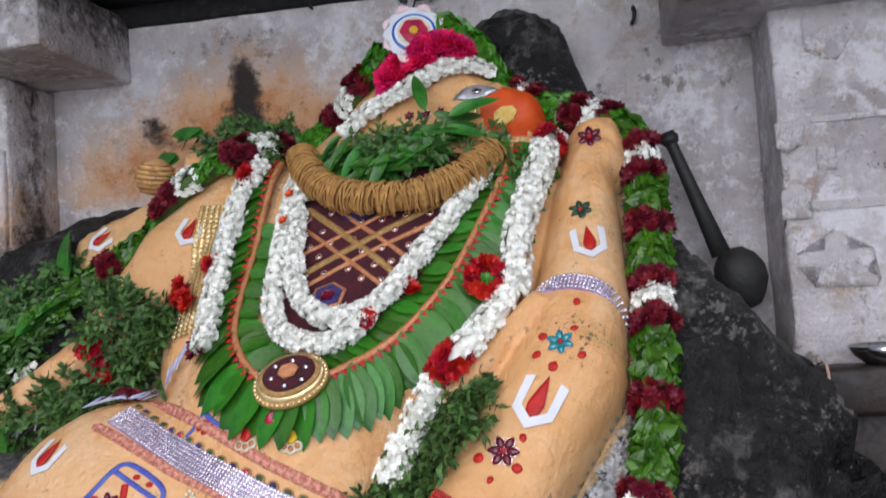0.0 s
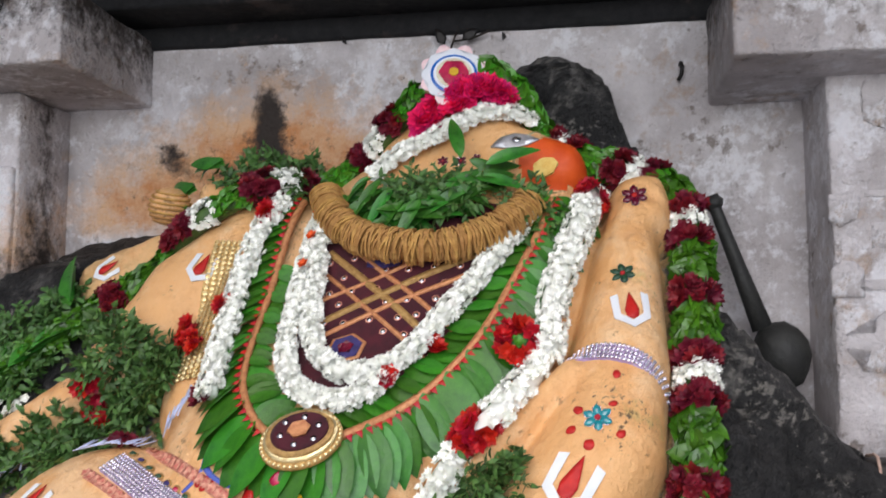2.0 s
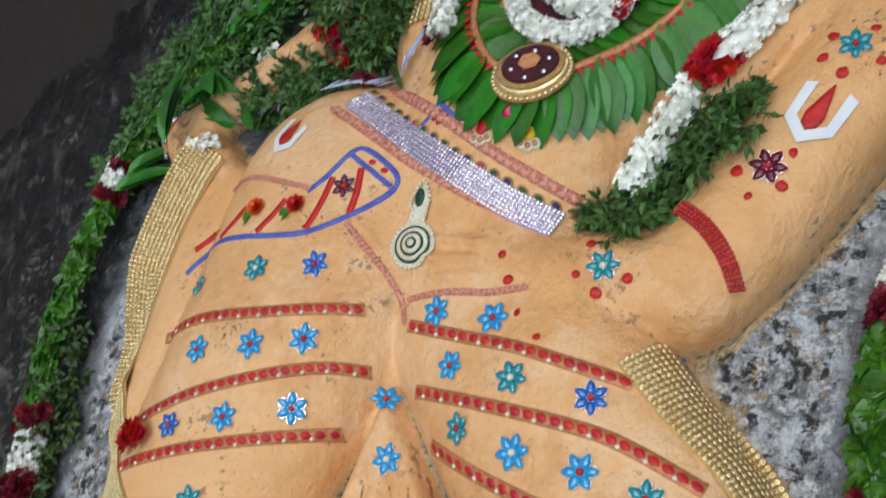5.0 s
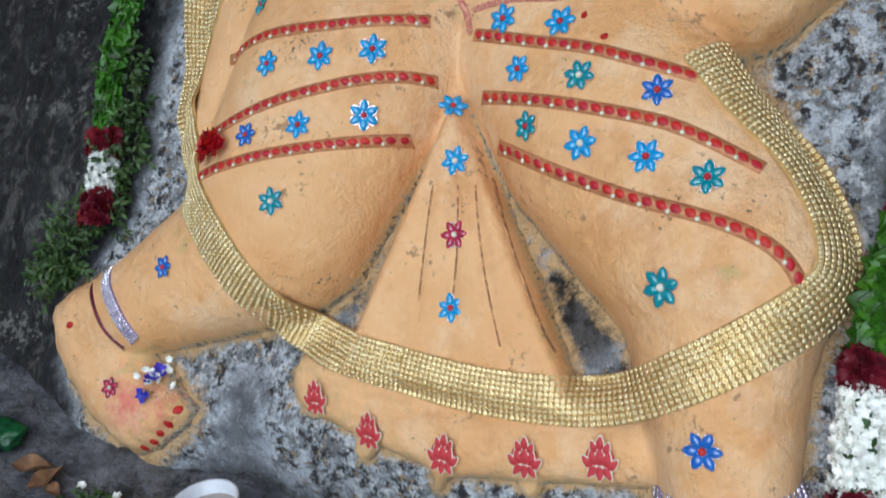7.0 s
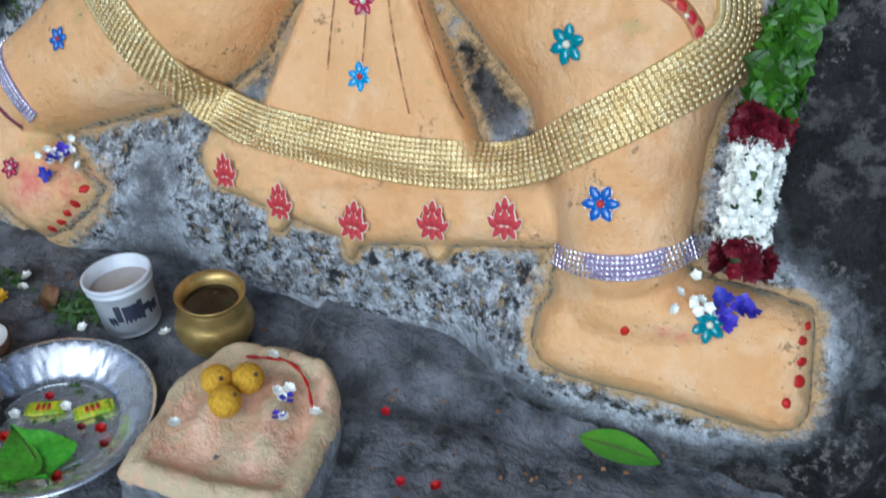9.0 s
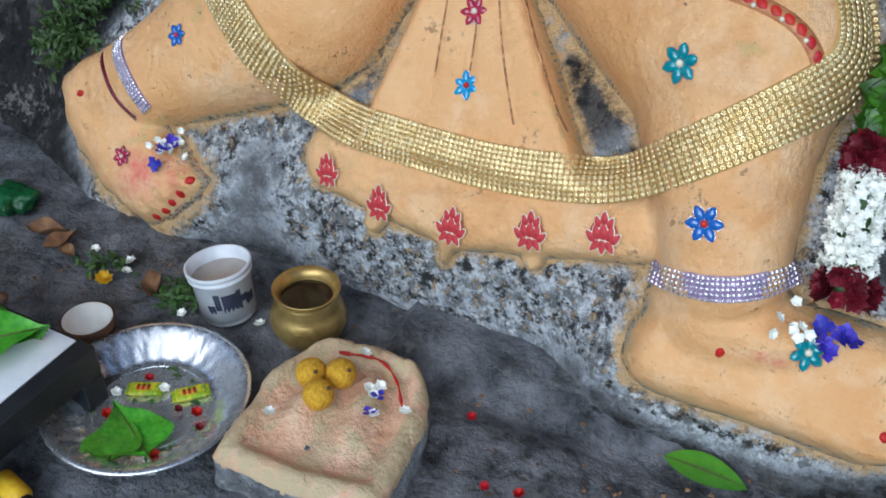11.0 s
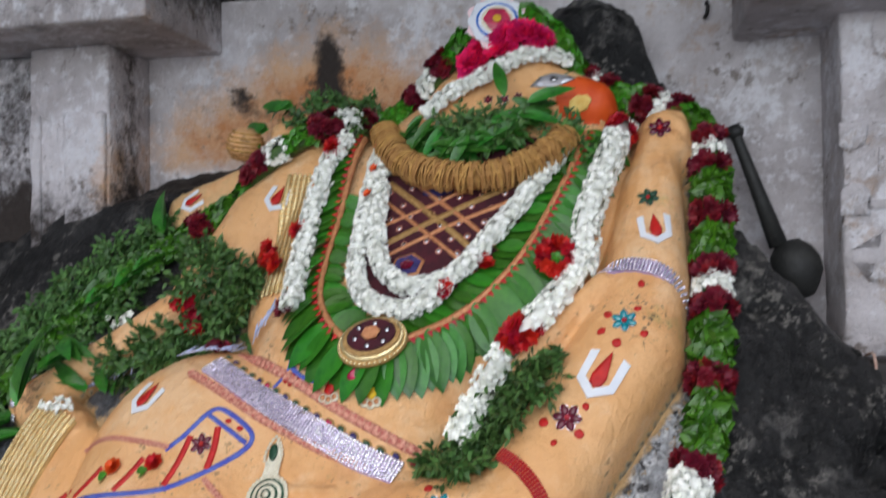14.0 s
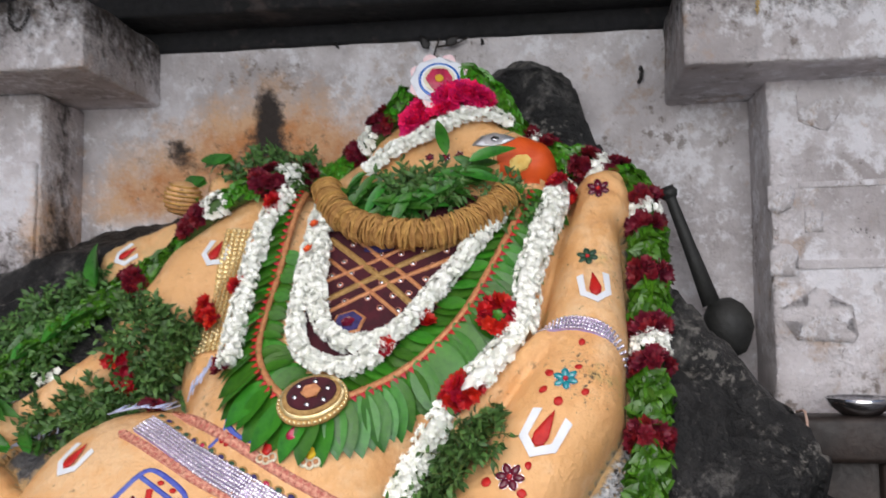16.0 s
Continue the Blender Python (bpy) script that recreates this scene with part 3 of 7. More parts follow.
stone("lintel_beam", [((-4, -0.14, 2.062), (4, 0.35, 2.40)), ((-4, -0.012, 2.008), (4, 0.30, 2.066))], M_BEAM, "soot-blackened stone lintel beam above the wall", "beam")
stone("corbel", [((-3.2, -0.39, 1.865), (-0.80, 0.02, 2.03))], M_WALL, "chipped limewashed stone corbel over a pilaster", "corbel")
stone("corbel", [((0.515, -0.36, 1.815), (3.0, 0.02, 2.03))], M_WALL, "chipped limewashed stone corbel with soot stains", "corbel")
stone("pilaster", [((-1.24, -0.20, -0.1), (-1.015, 0.02, 1.86)), ((-2.6, -0.13, -0.1), (-1.24, 0.02, 1.86)), ((-1.135, -0.216, 1.0), (-1.02, -0.1, 1.69)), ((-1.236, -0.210, 1.0), (-1.205, -0.1, 1.69))], M_WALL, "plain stepped stone pilaster with flaking limewash", "pilaster")
stone("pilaster", [((0.71, -0.20, -0.1), (1.9, 0.02, 1.85))], M_WALL, "grey stone pilaster with worn carved reliefs", "pilaster")
# The left pilaster gets darker towards the bottom as well.
for ob in [o for o in scene.objects if o.name.split(".")[0] in ("corbel", "pilaster")]:
    co = flat_places(ob)
    hi = co[:, 2].max()
    if ob.name.startswith("corbel"):
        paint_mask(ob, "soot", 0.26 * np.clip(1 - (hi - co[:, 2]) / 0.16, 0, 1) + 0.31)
    else:
        # Right pilaster: shade below the rail's level is painted in, from 1.30 down.
        paint_mask(ob, "soot", 0.26 * np.exp(-((co[:, 1] + 0.1) / 0.07) ** 2) * (co[:, 0] < 0) + 0.22 + 0.36 * np.clip((1.56 - co[:, 2]) / 0.22, 0, 1) * (co[:, 0] < 0) + 0.03 * (co[:, 0] < -1.235) + 0.16 * np.clip((1.30 - co[:, 2]) / 0.3, 0, 1) * (co[:, 0] > 0))
        paint_mask(ob, "ochre", 0.40 * np.exp(-(((co[:, 0] + 1.02) / 0.05) ** 2 + ((co[:, 2] - 1.5) / 0.2) ** 2)))
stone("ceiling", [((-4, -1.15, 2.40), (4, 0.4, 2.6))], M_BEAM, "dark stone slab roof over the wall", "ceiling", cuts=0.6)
# Two side walls out of view, added to bound the daylight.
stone("wall_west", [((-4.2, -6.0, -0.1), (-3.9, 0.3, 2.5))], M_WALL, "unseen stone side wall added to enclose the daylight", "wall", cuts=0.4)
stone("wall_east", [((3.9, -6.0, -0.1), (4.2, 0.3, 2.5))], M_WALL, "unseen stone side wall added to enclose the daylight", "wall", cuts=0.4)


# ---- small shared pieces: flowers, leaves, beads ----
M_RED = stuff("red_rose", rgb(206, 22, 34), rgb(158, 10, 26), 0.6, scale=40, bump=0.2, per=0.2)
M_PINK = stuff("pink_rose", rgb(240, 44, 124), rgb(222, 20, 98), 0.6, scale=40, bump=0.2, per=0.25)
M_DARKLEAF = stuff("herb_green", rgb(80, 114, 54), rgb(50, 82, 36), 0.55, scale=40, fine=200, bump=0.2, per=0.4)
M_MANGO = stuff("long_leaf", rgb(62, 128, 42), rgb(34, 86, 30), 0.34, scale=25, fine=140, bump=0.3, per=0.35)
M_BETEL = stuff("betel_leaf", rgb(96, 164, 40), rgb(62, 132, 30), 0.35, scale=14, fine=120, bump=0.3, per=0.28)
M_STEM = stuff("stem", rgb(104, 118, 60), rgb(84, 92, 48), 0.6, scale=40, bump=0.2)
M_COIR = stuff("vetiver_root", rgb(206, 158, 92), rgb(170, 120, 62), 0.85, scale=60, fine=500, bump=0.6, per=0.18)
M_CLOTH = stuff("maroon_velvet", rgb(78, 14, 30), rgb(54, 8, 22), 0.85, scale=30, fine=500, bump=0.4, depth=0.001, sheen=0.1)
M_TRIM = stuff("copper_braid", rgb(216, 152, 104), rgb(186, 118, 78), 0.45, metal=0.2, scale=120, fine=700, bump=0.6, depth=0.001)
M_BRAID = stuff("tan_braid", rgb(190, 152, 92), rgb(156, 116, 66), 0.6, metal=0.15, scale=140, fine=700, bump=0.7, depth=0.001)
M_NAVY = stuff("navy_thread", rgb(64, 54, 116), rgb(42, 36, 84), 0.7, scale=90, fine=400, bump=0.4)
M_REDTRIM = stuff("red_satin", rgb(196, 30, 34), rgb(160, 18, 26), 0.45, scale=80, fine=500, bump=0.2, per=0.12)
M_PINKTRIM = stuff("pink_lace", rgb(232, 176, 148), rgb(190, 96, 84), 0.6, scale=150, fine=500, bump=0.6, depth=0.002)
M_SILVER = stuff("rhinestone", rgb(252, 250, 254), rgb(222, 210, 236), 0.12, metal=0.75, scale=200, fine=600, bump=0.2, per=0.22)
M_LILAC = stuff("lilac_ribbon", rgb(196, 168, 212), rgb(158, 124, 182), 0.4, scale=60, fine=500, bump=0.4)
M_TEAL = stuff("teal_gem", rgb(24, 164, 172), rgb(12, 122, 138), 0.12, scale=60, bump=0.0, spec=0.8, coat=0.6)
M_SKY = stuff("sky_gem", rgb(46, 180, 228), rgb(20, 134, 200), 0.12, scale=60, bump=0.0, spec=0.8, coat=0.6)
M_BLUE = stuff("blue_gem", rgb(40, 122, 208), rgb(22, 88, 176), 0.12, scale=60, bump=0.0, spec=0.8, coat=0.6)
M_ROSEGEM = stuff("rose_gem", rgb(206, 40, 84), rgb(150, 20, 60), 0.14, scale=60, bump=0.0, spec=0.8, coat=0.6)
M_PLUM = stuff("plum_gem", rgb(120, 24, 50), rgb(84, 12, 36), 0.2, scale=60, bump=0.0, coat=0.4)
M_BOTTLE = stuff("green_enamel", rgb(40, 84, 58), rgb(28, 62, 44), 0.4, scale=60, bump=0.1)
M_PEARL = stuff("pearl", rgb(236, 230, 208), rgb(218, 208, 180), 0.25, scale=60, bump=0.0, coat=0.4)
M_PAPER = stuff("white_paper", rgb(236, 238, 242), rgb(222, 226, 234), 0.8, scale=20, bump=0.1)
M_REDPAINT = stuff("red_paint", rgb(206, 34, 26), rgb(178, 22, 24), 0.55, scale=60, bump=0.2)
M_BLUEPAINT = stuff("blue_paint", rgb(64, 76, 178), rgb(92, 112, 190), 0.6, scale=40, bump=0.2)
M_YELLOW = stuff("turmeric_flower", rgb(236, 196, 40), rgb(214, 160, 24), 0.6, scale=60, bump=0.2, per=0.1)
M_CREAM = stuff("sandal_paste", rgb(244, 214, 130), rgb(232, 186, 96), 0.8, scale=60, bump=0.6)
M_CHROME = stuff("polished_silver", rgb(204, 204, 206), rgb(168, 168, 172), 0.16, metal=1.0, scale=30, bump=0.05)
M_VIOLET = stuff("violet_flower", rgb(48, 44, 170), rgb(84, 74, 196), 0.5, scale=60, bump=0.2, per=0.2)

rng = random.Random(11)


def shape(name, verts, faces, material):
    """Mesh data to be shared by many pieces."""
    me = bpy.data.meshes.new(name)
    me.from_pydata([tuple(v) for v in verts], [], [tuple(f) for f in faces])
    me.materials.append(material)
    me.polygons.foreach_set("use_smooth", [True] * len(me.polygons))
    me.update()
    return me


def piece(name, me, parent, m, label=""):
    """One more object on shared mesh data."""
    ob = new(name, me)
    ob.parent = parent
    ob.matrix_basis = m
    if label:
        ob["label"] = label
    return ob


def many(name, me, parent, mats, top=300):
    """Pieces as parts; those past the limit are joined into one."""
    for m in mats[:top]:
        piece(name, me, parent, m)
    rest = mats[top:]
    if rest:
        join(name + "_mass", me, parent, rest)


def join(name, me, parent, mats):
    co = np.array([v.co for v in me.vertices])
    polys = [list(p.vertices) for p in me.polygons]
    verts, faces = [], []
    for m in mats:
        a = np.array(m)
        b = len(verts)
        verts.extend((co @ a[:3, :3].T + a[:3, 3]).tolist())
        faces.extend([[i + b for i in p] for p in polys])
    ob = raw(name, verts, faces, me.materials[0], parent)
    return tagged(ob, kind="stuff")


def thing(name, label, category, group=""):
    return tagged(new(name), label, category, group)


def petals(n, r, w, cup, layers=1, start=0.0, droop=0.0):
    """Verts and faces of a ring of pointed petals."""
    verts, faces = [(0, 0, 0.02 * r)], []
    for l in range(layers):
        rr, c = r * (1 - 0.28 * l), cup + 0.55 * l
        for k in range(n):
            a = start + 2 * math.pi * (k + 0.5 * l) / n
            ca, sa = math.cos(a), math.sin(a)

            def at(x, y, z):
                return (x * ca - y * sa, x * sa + y * ca, z)
            b = len(verts)
            z1, z2 = rr * c * 0.55, rr * c - droop * rr
            verts += [at(rr * 0.55, w * rr, z1), at(rr * 0.6, 0, z1 - 0.12 * rr), at(rr * 0.55, -w * rr, z1), at(rr, 0, z2)]
            faces += [(0, b + 1, b), (0, b + 2, b + 1), (b, b + 1, b + 3), (b + 1, b + 2, b + 3)]
    return verts, faces


JASMINE = shape("jasmine", *petals(5, 0.0092, 0.34, 0.40, 2), M_WHITE)
ROSE_M = shape("maroon_rose", *petals(6, 0.017, 0.42, 0.45, 3), M_MAROON)
ROSE_R = shape("red_rose", *petals(6, 0.017, 0.46, 0.5, 3), M_RED)
ROSE_P = shape("pink_rose", *petals(6, 0.020, 0.46, 0.5, 3), M_PINK)
DAISY = shape("small_flower", *petals(5, 0.011, 0.52, 0.30, 2), M_WHITE)


def leaf_shape(name, length, width, fold, bend, material, seg=6, tip=0.9, base_w=0.25):
    """A folded leaf along +y, its face up."""
    verts, faces = [], []
    for i in range(seg + 1):
        t = i / seg
        w = width * (math.sin(math.pi * min(1, t ** tip)) ** 0.75 * 0.5 + (base_w * 0.1 if t < 0.1 else 0))
        if i == seg:
            w = 0.0006
        y, z = length * t, -bend * length * t * t
        verts += [(-w, y, z + w * fold), (0, y, z), (w, y, z + w * fold)]
    for i in range(seg):
        a = i * 3
        faces += [(a, a + 1, a + 4, a + 3), (a + 1, a + 2, a + 5, a + 4)]
    return shape(name, verts, faces, material)


LEAF_G = leaf_shape("leaf", 0.044, 0.032, 0.45, 0.35, M_LEAF, 4)
LEAF_H = leaf_shape("herb_leaf", 0.017, 0.0085, 0.3, 0.5, M_DARKLEAF, 3)
M_COLLAR = stuff("collar_leaf", rgb(60, 126, 28), rgb(30, 86, 20), 0.38, scale=18, fine=120, bump=0.3, per=0.32)
LEAF_C = leaf_shape("collar_leaf", 0.108, 0.048, 0.14, 0.12, M_COLLAR, 7, 0.85)
LEAF_N = leaf_shape("long_leaf", 0.125, 0.034, 0.35, 0.35, M_MANGO, 7, 0.8)


def toward(place, out, along, spin=0.0, scale=1.0):
    """A pose at place: y along, z near out."""
    y = Vector(along).normalized()
    z = Vector(out) - y * Vector(out).dot(y)
    z = z.normalized() if z.length > 1e-5 else y.orthogonal().normalized()
    m = Matrix((y.cross(z), y, z)).transposed().to_4x4()
    m = m @ pose(0, 0, 0, 0, spin, 0) @ Matrix.Scale(scale, 4)
    m.translation = place
    return m


def frames_along(line, step, rise):
    """Centre, along, out, side at even steps over the relief; rise metres above it."""
    pts = smooth_line(line, step)
    cen = [spot(u, v, rise) for u, v in pts]
    # rest across dips like a heavy string of flowers
    for _ in range(6):
        cen = [cen[0]] + [(a + b * 2 + c) / 4 for a, b, c in zip(cen, cen[1:], cen[2:])] + [cen[-1]]
    out = []
    for i, (u, v) in enumerate(pts):
        t = (cen[min(i + 1, len(cen) - 1)] - cen[max(i - 1, 0)]).normalized()
        n = facing(u, v, 0.03)
        n = (n - t * n.dot(t)).normalized()
        out.append((cen[i], t, n, t.cross(n), u, v))
    return out


def garland(name, line, radius, kinds, label, group="", parts=300, rise=None, dense=1.0):
    """A string of flowers and leaves along u, v points. kinds: (kind, v at which it ends), in order."""
    root = thing(name, label, "garland", group)
    fr = frames_along(line, 0.012 / dense, radius * 0.55 if rise is None else rise)
    bm = bmesh.new()
    tube(bm, [f[0] for f in fr], radius * 0.62, 7)
    part("cord", bm, M_DARKLEAF if any(k == "leaf" for k, _ in kinds) else M_WHITE, root)
    got = {"white": [], "maroon": [], "leaf": [], "red": []}
    k, strict = 0, len(kinds) > 1
    for i, (c, t, n, b, u, v) in enumerate(fr):
        while strict and k < len(kinds) - 1 and v < kinds[k][1]:
            k += 1
        kind = kinds[k][0]
        count = round({"white": 9.5, "maroon": 6.5, "leaf": 10, "red": 6.5}[kind] * max(1, radius / 0.027) * (1.7 if kind == "white" and radius > 0.032 else 1))
        for q in range(count):
            a = radians(rng.uniform(-105, 105))
            d = n * math.cos(a) + b * math.sin(a)
            bulge = radius * rng.uniform(0.74, 1.02)
            if kind == "leaf":
                along = (t * rng.uniform(-0.2, 1.0) * (-1 if rng.random() < 0.25 else 1) + (b * math.sin(a) * 1.0) + n * rng.uniform(-0.1, 0.35)).normalized()
                got[kind].append(toward(c + d * bulge * 0.72 - along * 0.018, d, along, rng.uniform(-35, 35), rng.uniform(0.66, 1.0) * radius / 0.042))
            else:
                d = (d + Vector((rng.uniform(-1, 1), rng.uniform(-1, 1), rng.uniform(-1, 1))) * 0.45).normalized()
                place = c + (n * math.cos(a) + b * math.sin(a)) * bulge * 0.86 + t * rng.uniform(-0.006, 0.006)
                m = d.to_track_quat("Z", "Y").to_matrix().to_4x4() @ pose(0, 0, 0, 0, 0, rng.uniform(0, 360)) @ Matrix.Scale(rng.uniform(0.8, 1.2), 4)
                m.translation = place
                got[kind].append(m)
    many("jasmine_flower", JASMINE, root, got["white"], parts)
    many("maroon_rose", ROSE_M, root, got["maroon"], parts)
    many("leaf", LEAF_G, root, got["leaf"], parts)
    many("red_rose", ROSE_R, root, got["red"], parts)
    return root


def herbs(spots, label, count=420, leaf=LEAF_H, size=1.0):
    """A bushy bunch of small-leaved herb: lumps of (u, v, radius, height)."""
    root = thing("herb_bunch", label, "herb bunch", "green herb bunches on the statue")
    mats, bm = [], bmesh.new()
    total = sum(r * r for _, _, r, _ in spots)
    for u, v, r, h in spots:
        c = spot(u, v)
        n = facing(u, v, 0.04)
        m = seat(u, v, 0, 0, 0.04).to_3x3()
        own = int(count * r * r / total)
        for k in range(own // 9):
            # a sprig: a thin bent stem with leaves set along it
            a, e = rng.uniform(0, 2 * math.pi), math.sqrt(rng.random())
            foot = c + m @ Vector((r * 0.75 * e * math.cos(a), r * 0.75 * e * math.sin(a), h * rng.uniform(0.1, 0.75) * (1 - e * e * 0.6)))
            way = (m @ Vector((e * math.cos(a) + rng.uniform(-0.6, 0.6), e * math.sin(a) + rng.uniform(-0.6, 0.6), rng.uniform(0.15, 0.9)))).normalized()
            le = rng.uniform(0.025, 0.05) * size
            bow = Vector((rng.uniform(-1, 1), rng.uniform(-1, 1), rng.uniform(-1, 0.3))) * 0.35
            pts = [foot + way * le * t + bow * le * t * t for t in (0, 0.5, 1)]
            tube(bm, pts, 0.0007, 3)
            for q in range(9):
                t = 0.15 + 0.85 * q / 8
                p = foot + way * le * t + bow * le * t * t
                side = Vector((rng.uniform(-1, 1), rng.uniform(-1, 1), rng.uniform(-1, 1))).normalized()
                mats.append(toward(p, n + side * 0.8, way * 0.6 + side, rng.uniform(-50, 50), rng.uniform(0.7, 1.25) * size))
    join("leaf_mass", leaf, root, mats)
    tagged(part("stem_mass", bm, M_STEM, root), kind="stuff")
    return root


# ---- thin things laid on the figure ----
def flat(outline, thick=0.002, fine=0.012):
    """A thin plate with the given outline, cut fine enough to follow the relief."""
    bm = bmesh.new()
    face = bm.faces.new([bm.verts.new((x, y, 0)) for x, y in outline])
    bmesh.ops.triangulate(bm, faces=[face], ngon_method="EAR_CLIP")
    for _ in range(4):
        long = [e for e in bm.edges if e.calc_length() > fine]
        if not long:
            break
        bmesh.ops.subdivide_edges(bm, edges=long, cuts=1)
        bmesh.ops.triangulate(bm, faces=[f for f in bm.faces if len(f.verts) > 3])
    for f in bm.faces:
        f.normal_update()
        if f.normal.z < 0:
            f.normal_flip()
    rim = [e for e in bm.edges if len(e.link_faces) == 1]
    low = bmesh.ops.extrude_edge_only(bm, edges=rim)["geom"]
    low = {g for g in low if isinstance(g, bmesh.types.BMVert)}
    for v in bm.verts:
        v.co.z = 0.0 if v in low else thick
    return bm


def drape(bm, u, v, turn=0.0, off=0.001):
    """Lay a flat mesh (x right, y up the slope, z out) on the relief at u, v."""
    c, s = math.cos(radians(turn)), math.sin(radians(turn))
    for p in bm.verts:
        x, y, z = p.co
        p.co = spot(u + x * c - y * s, v + x * s + y * c, off + z)
    return bm


def oval(a, b, n=24, wave=0.0, lobes=0):
    return [((a * (1 + wave * math.cos(lobes * t))) * math.cos(t), (b * (1 + wave * math.cos(lobes * t))) * math.sin(t)) for t in (2 * math.pi * k / n for k in range(n))]


def dome(r, h, material, name, seg=10, rows=3):
    bm = bmesh.new()
    lathe(bm, [(r, 0)] + [(r * math.cos(a), h * math.sin(a)) for a in (math.pi / 2 * k / rows for k in range(1, rows))] + [(0, h)], seg)
    me = bpy.data.meshes.new(name)
    bm.to_mesh(me)
    bm.free()
    me.materials.append(material)
    me.polygons.foreach_set("use_smooth", [True] * len(me.polygons))
    return me


def gem_petal(material):
    me = dome(1, 0.5, material, "gem_petal", 10, 3)
    for v in me.vertices:
        x, y, z = v.co
        v.co = (x * 0.0058 * (1.0 if y < 0 else 1 - 0.45 * y), y * 0.0088 + 0.0125, z * 0.007 + 0.001)
    return me


PETAL = {m.name: gem_petal(m) for m in (M_TEAL, M_SKY, M_BLUE, M_ROSEGEM, M_PLUM, M_BOTTLE)}
BACKING = bpy.data.meshes.new("backing")
flat_bm = bmesh.new()
bmesh.ops.create_circle(flat_bm, cap_ends=True, radius=0.019, segments=48)
for q in flat_bm.verts:
    a = math.atan2(q.co.x, q.co.y)
    q.co *= 1.04 * (0.60 + 0.40 * abs(math.cos(3 * a)) ** 0.6)
    q.co.z = 0.0012
flat_bm.to_mesh(BACKING)
flat_bm.free()
BACKING.materials.append(M_SILVER)
HEART = {m.name: dome(0.0042, 0.0036, m, "gem_centre", 10) for m in (M_PEARL, M_REDTRIM)}
BEAD = dome(0.0035, 0.003, M_PEARL, "bead", 8)


def gem_flower(u, v, petal, centre, size=1.0, turn=0.0):
    names = {"teal_gem": "teal", "sky_gem": "sky blue", "blue_gem": "deep blue", "rose_gem": "rose pink", "plum_gem": "dark plum", "green_enamel": "dark green"}
    root = thing("gem_flower", "stick-on " + names[petal.name] + " gem flower on painted stone", "gem flower", "gem flowers on the statue")
    root.matrix_basis = seat(u, v, 0.0015, turn, 0.02) @ Matrix.Scale(size, 4)
    piece("backing", BACKING, root, Matrix.Identity(4))
    for k in range(6):
        piece("petal", PETAL[petal.name], root, pose(0, 0, 0.0008, 0, 0, 60 * k))
    piece("centre", HEART[centre.name], root, pose(0, 0, 0.002))


for u, v, p, c, s in (
    (-0.826, 0.713, M_TEAL, M_REDTRIM, 0.85), (-0.690, 0.736, M_TEAL, M_PEARL, 1), (-0.578, 0.746, M_BLUE, M_REDTRIM, 1),
    (-0.765, 0.592, M_SKY, M_REDTRIM, 1), (-0.657, 0.605, M_SKY, M_REDTRIM, 1.05), (-0.564, 0.621, M_SKY, M_REDTRIM, 1.05),
    (-0.778, 0.465, M_BLUE, M_REDTRIM, 0.9), (-0.675, 0.487, M_SKY, M_REDTRIM, 1), (-0.564, 0.514, M_SKY, M_REDTRIM, 1.05),
    (-0.699, 0.356, M_TEAL, M_PEARL, 1), (-0.431, 0.552, M_SKY, M_REDTRIM, 1.05), (-0.411, 0.463, M_SKY, M_PEARL, 1.0),
    (-0.394, 0.346, M_ROSEGEM, M_PEARL, 1), (-0.382, 0.231, M_SKY, M_REDTRIM, 1), (-0.355, 0.681, M_SKY, M_REDTRIM, 1),
    (-0.259, 0.670, M_SKY, M_REDTRIM, 1.05), (-0.316, 0.599, M_SKY, M_REDTRIM, 0.95), (-0.213, 0.581, M_TEAL, M_PEARL, 1),
    (-0.100, 0.561, M_BLUE, M_REDTRIM, 0.98), (-0.286, 0.509, M_TEAL, M_REDTRIM, 0.95), (-0.196, 0.482, M_SKY, M_PEARL, 1.05),
    (-0.101, 0.466, M_SKY, M_REDTRIM, 1.03), (-0.018, 0.442, M_TEAL, M_REDTRIM, 1.0), (-0.110, 0.754, M_TEAL, M_PEARL, 1),
    (-0.937, 0.225, M_BLUE, M_REDTRIM, 0.9), (-0.057, 0.294, M_TEAL, M_PEARL, 1.15), (0.021, 0.096, M_BLUE, M_REDTRIM, 1.1),
    (-1.054, -0.013, M_ROSEGEM, M_PEARL, 0.85), (0.190, -0.041, M_TEAL, M_PEARL, 1.1), (0.097, 0.892, M_PLUM, M_REDTRIM, 1.05),
    (0.197, 1.061, M_TEAL, M_REDTRIM, 0.95), (0.259, 1.344, M_BOTTLE, M_REDTRIM, 0.9), (0.294, 1.515, M_PLUM, M_REDTRIM, 1.0),
    (-0.560, 0.886, M_PLUM, M_REDTRIM, 0.9),
):
    gem_flower(u, v, p, c, s * 1.17, rng.uniform(-25, 25))

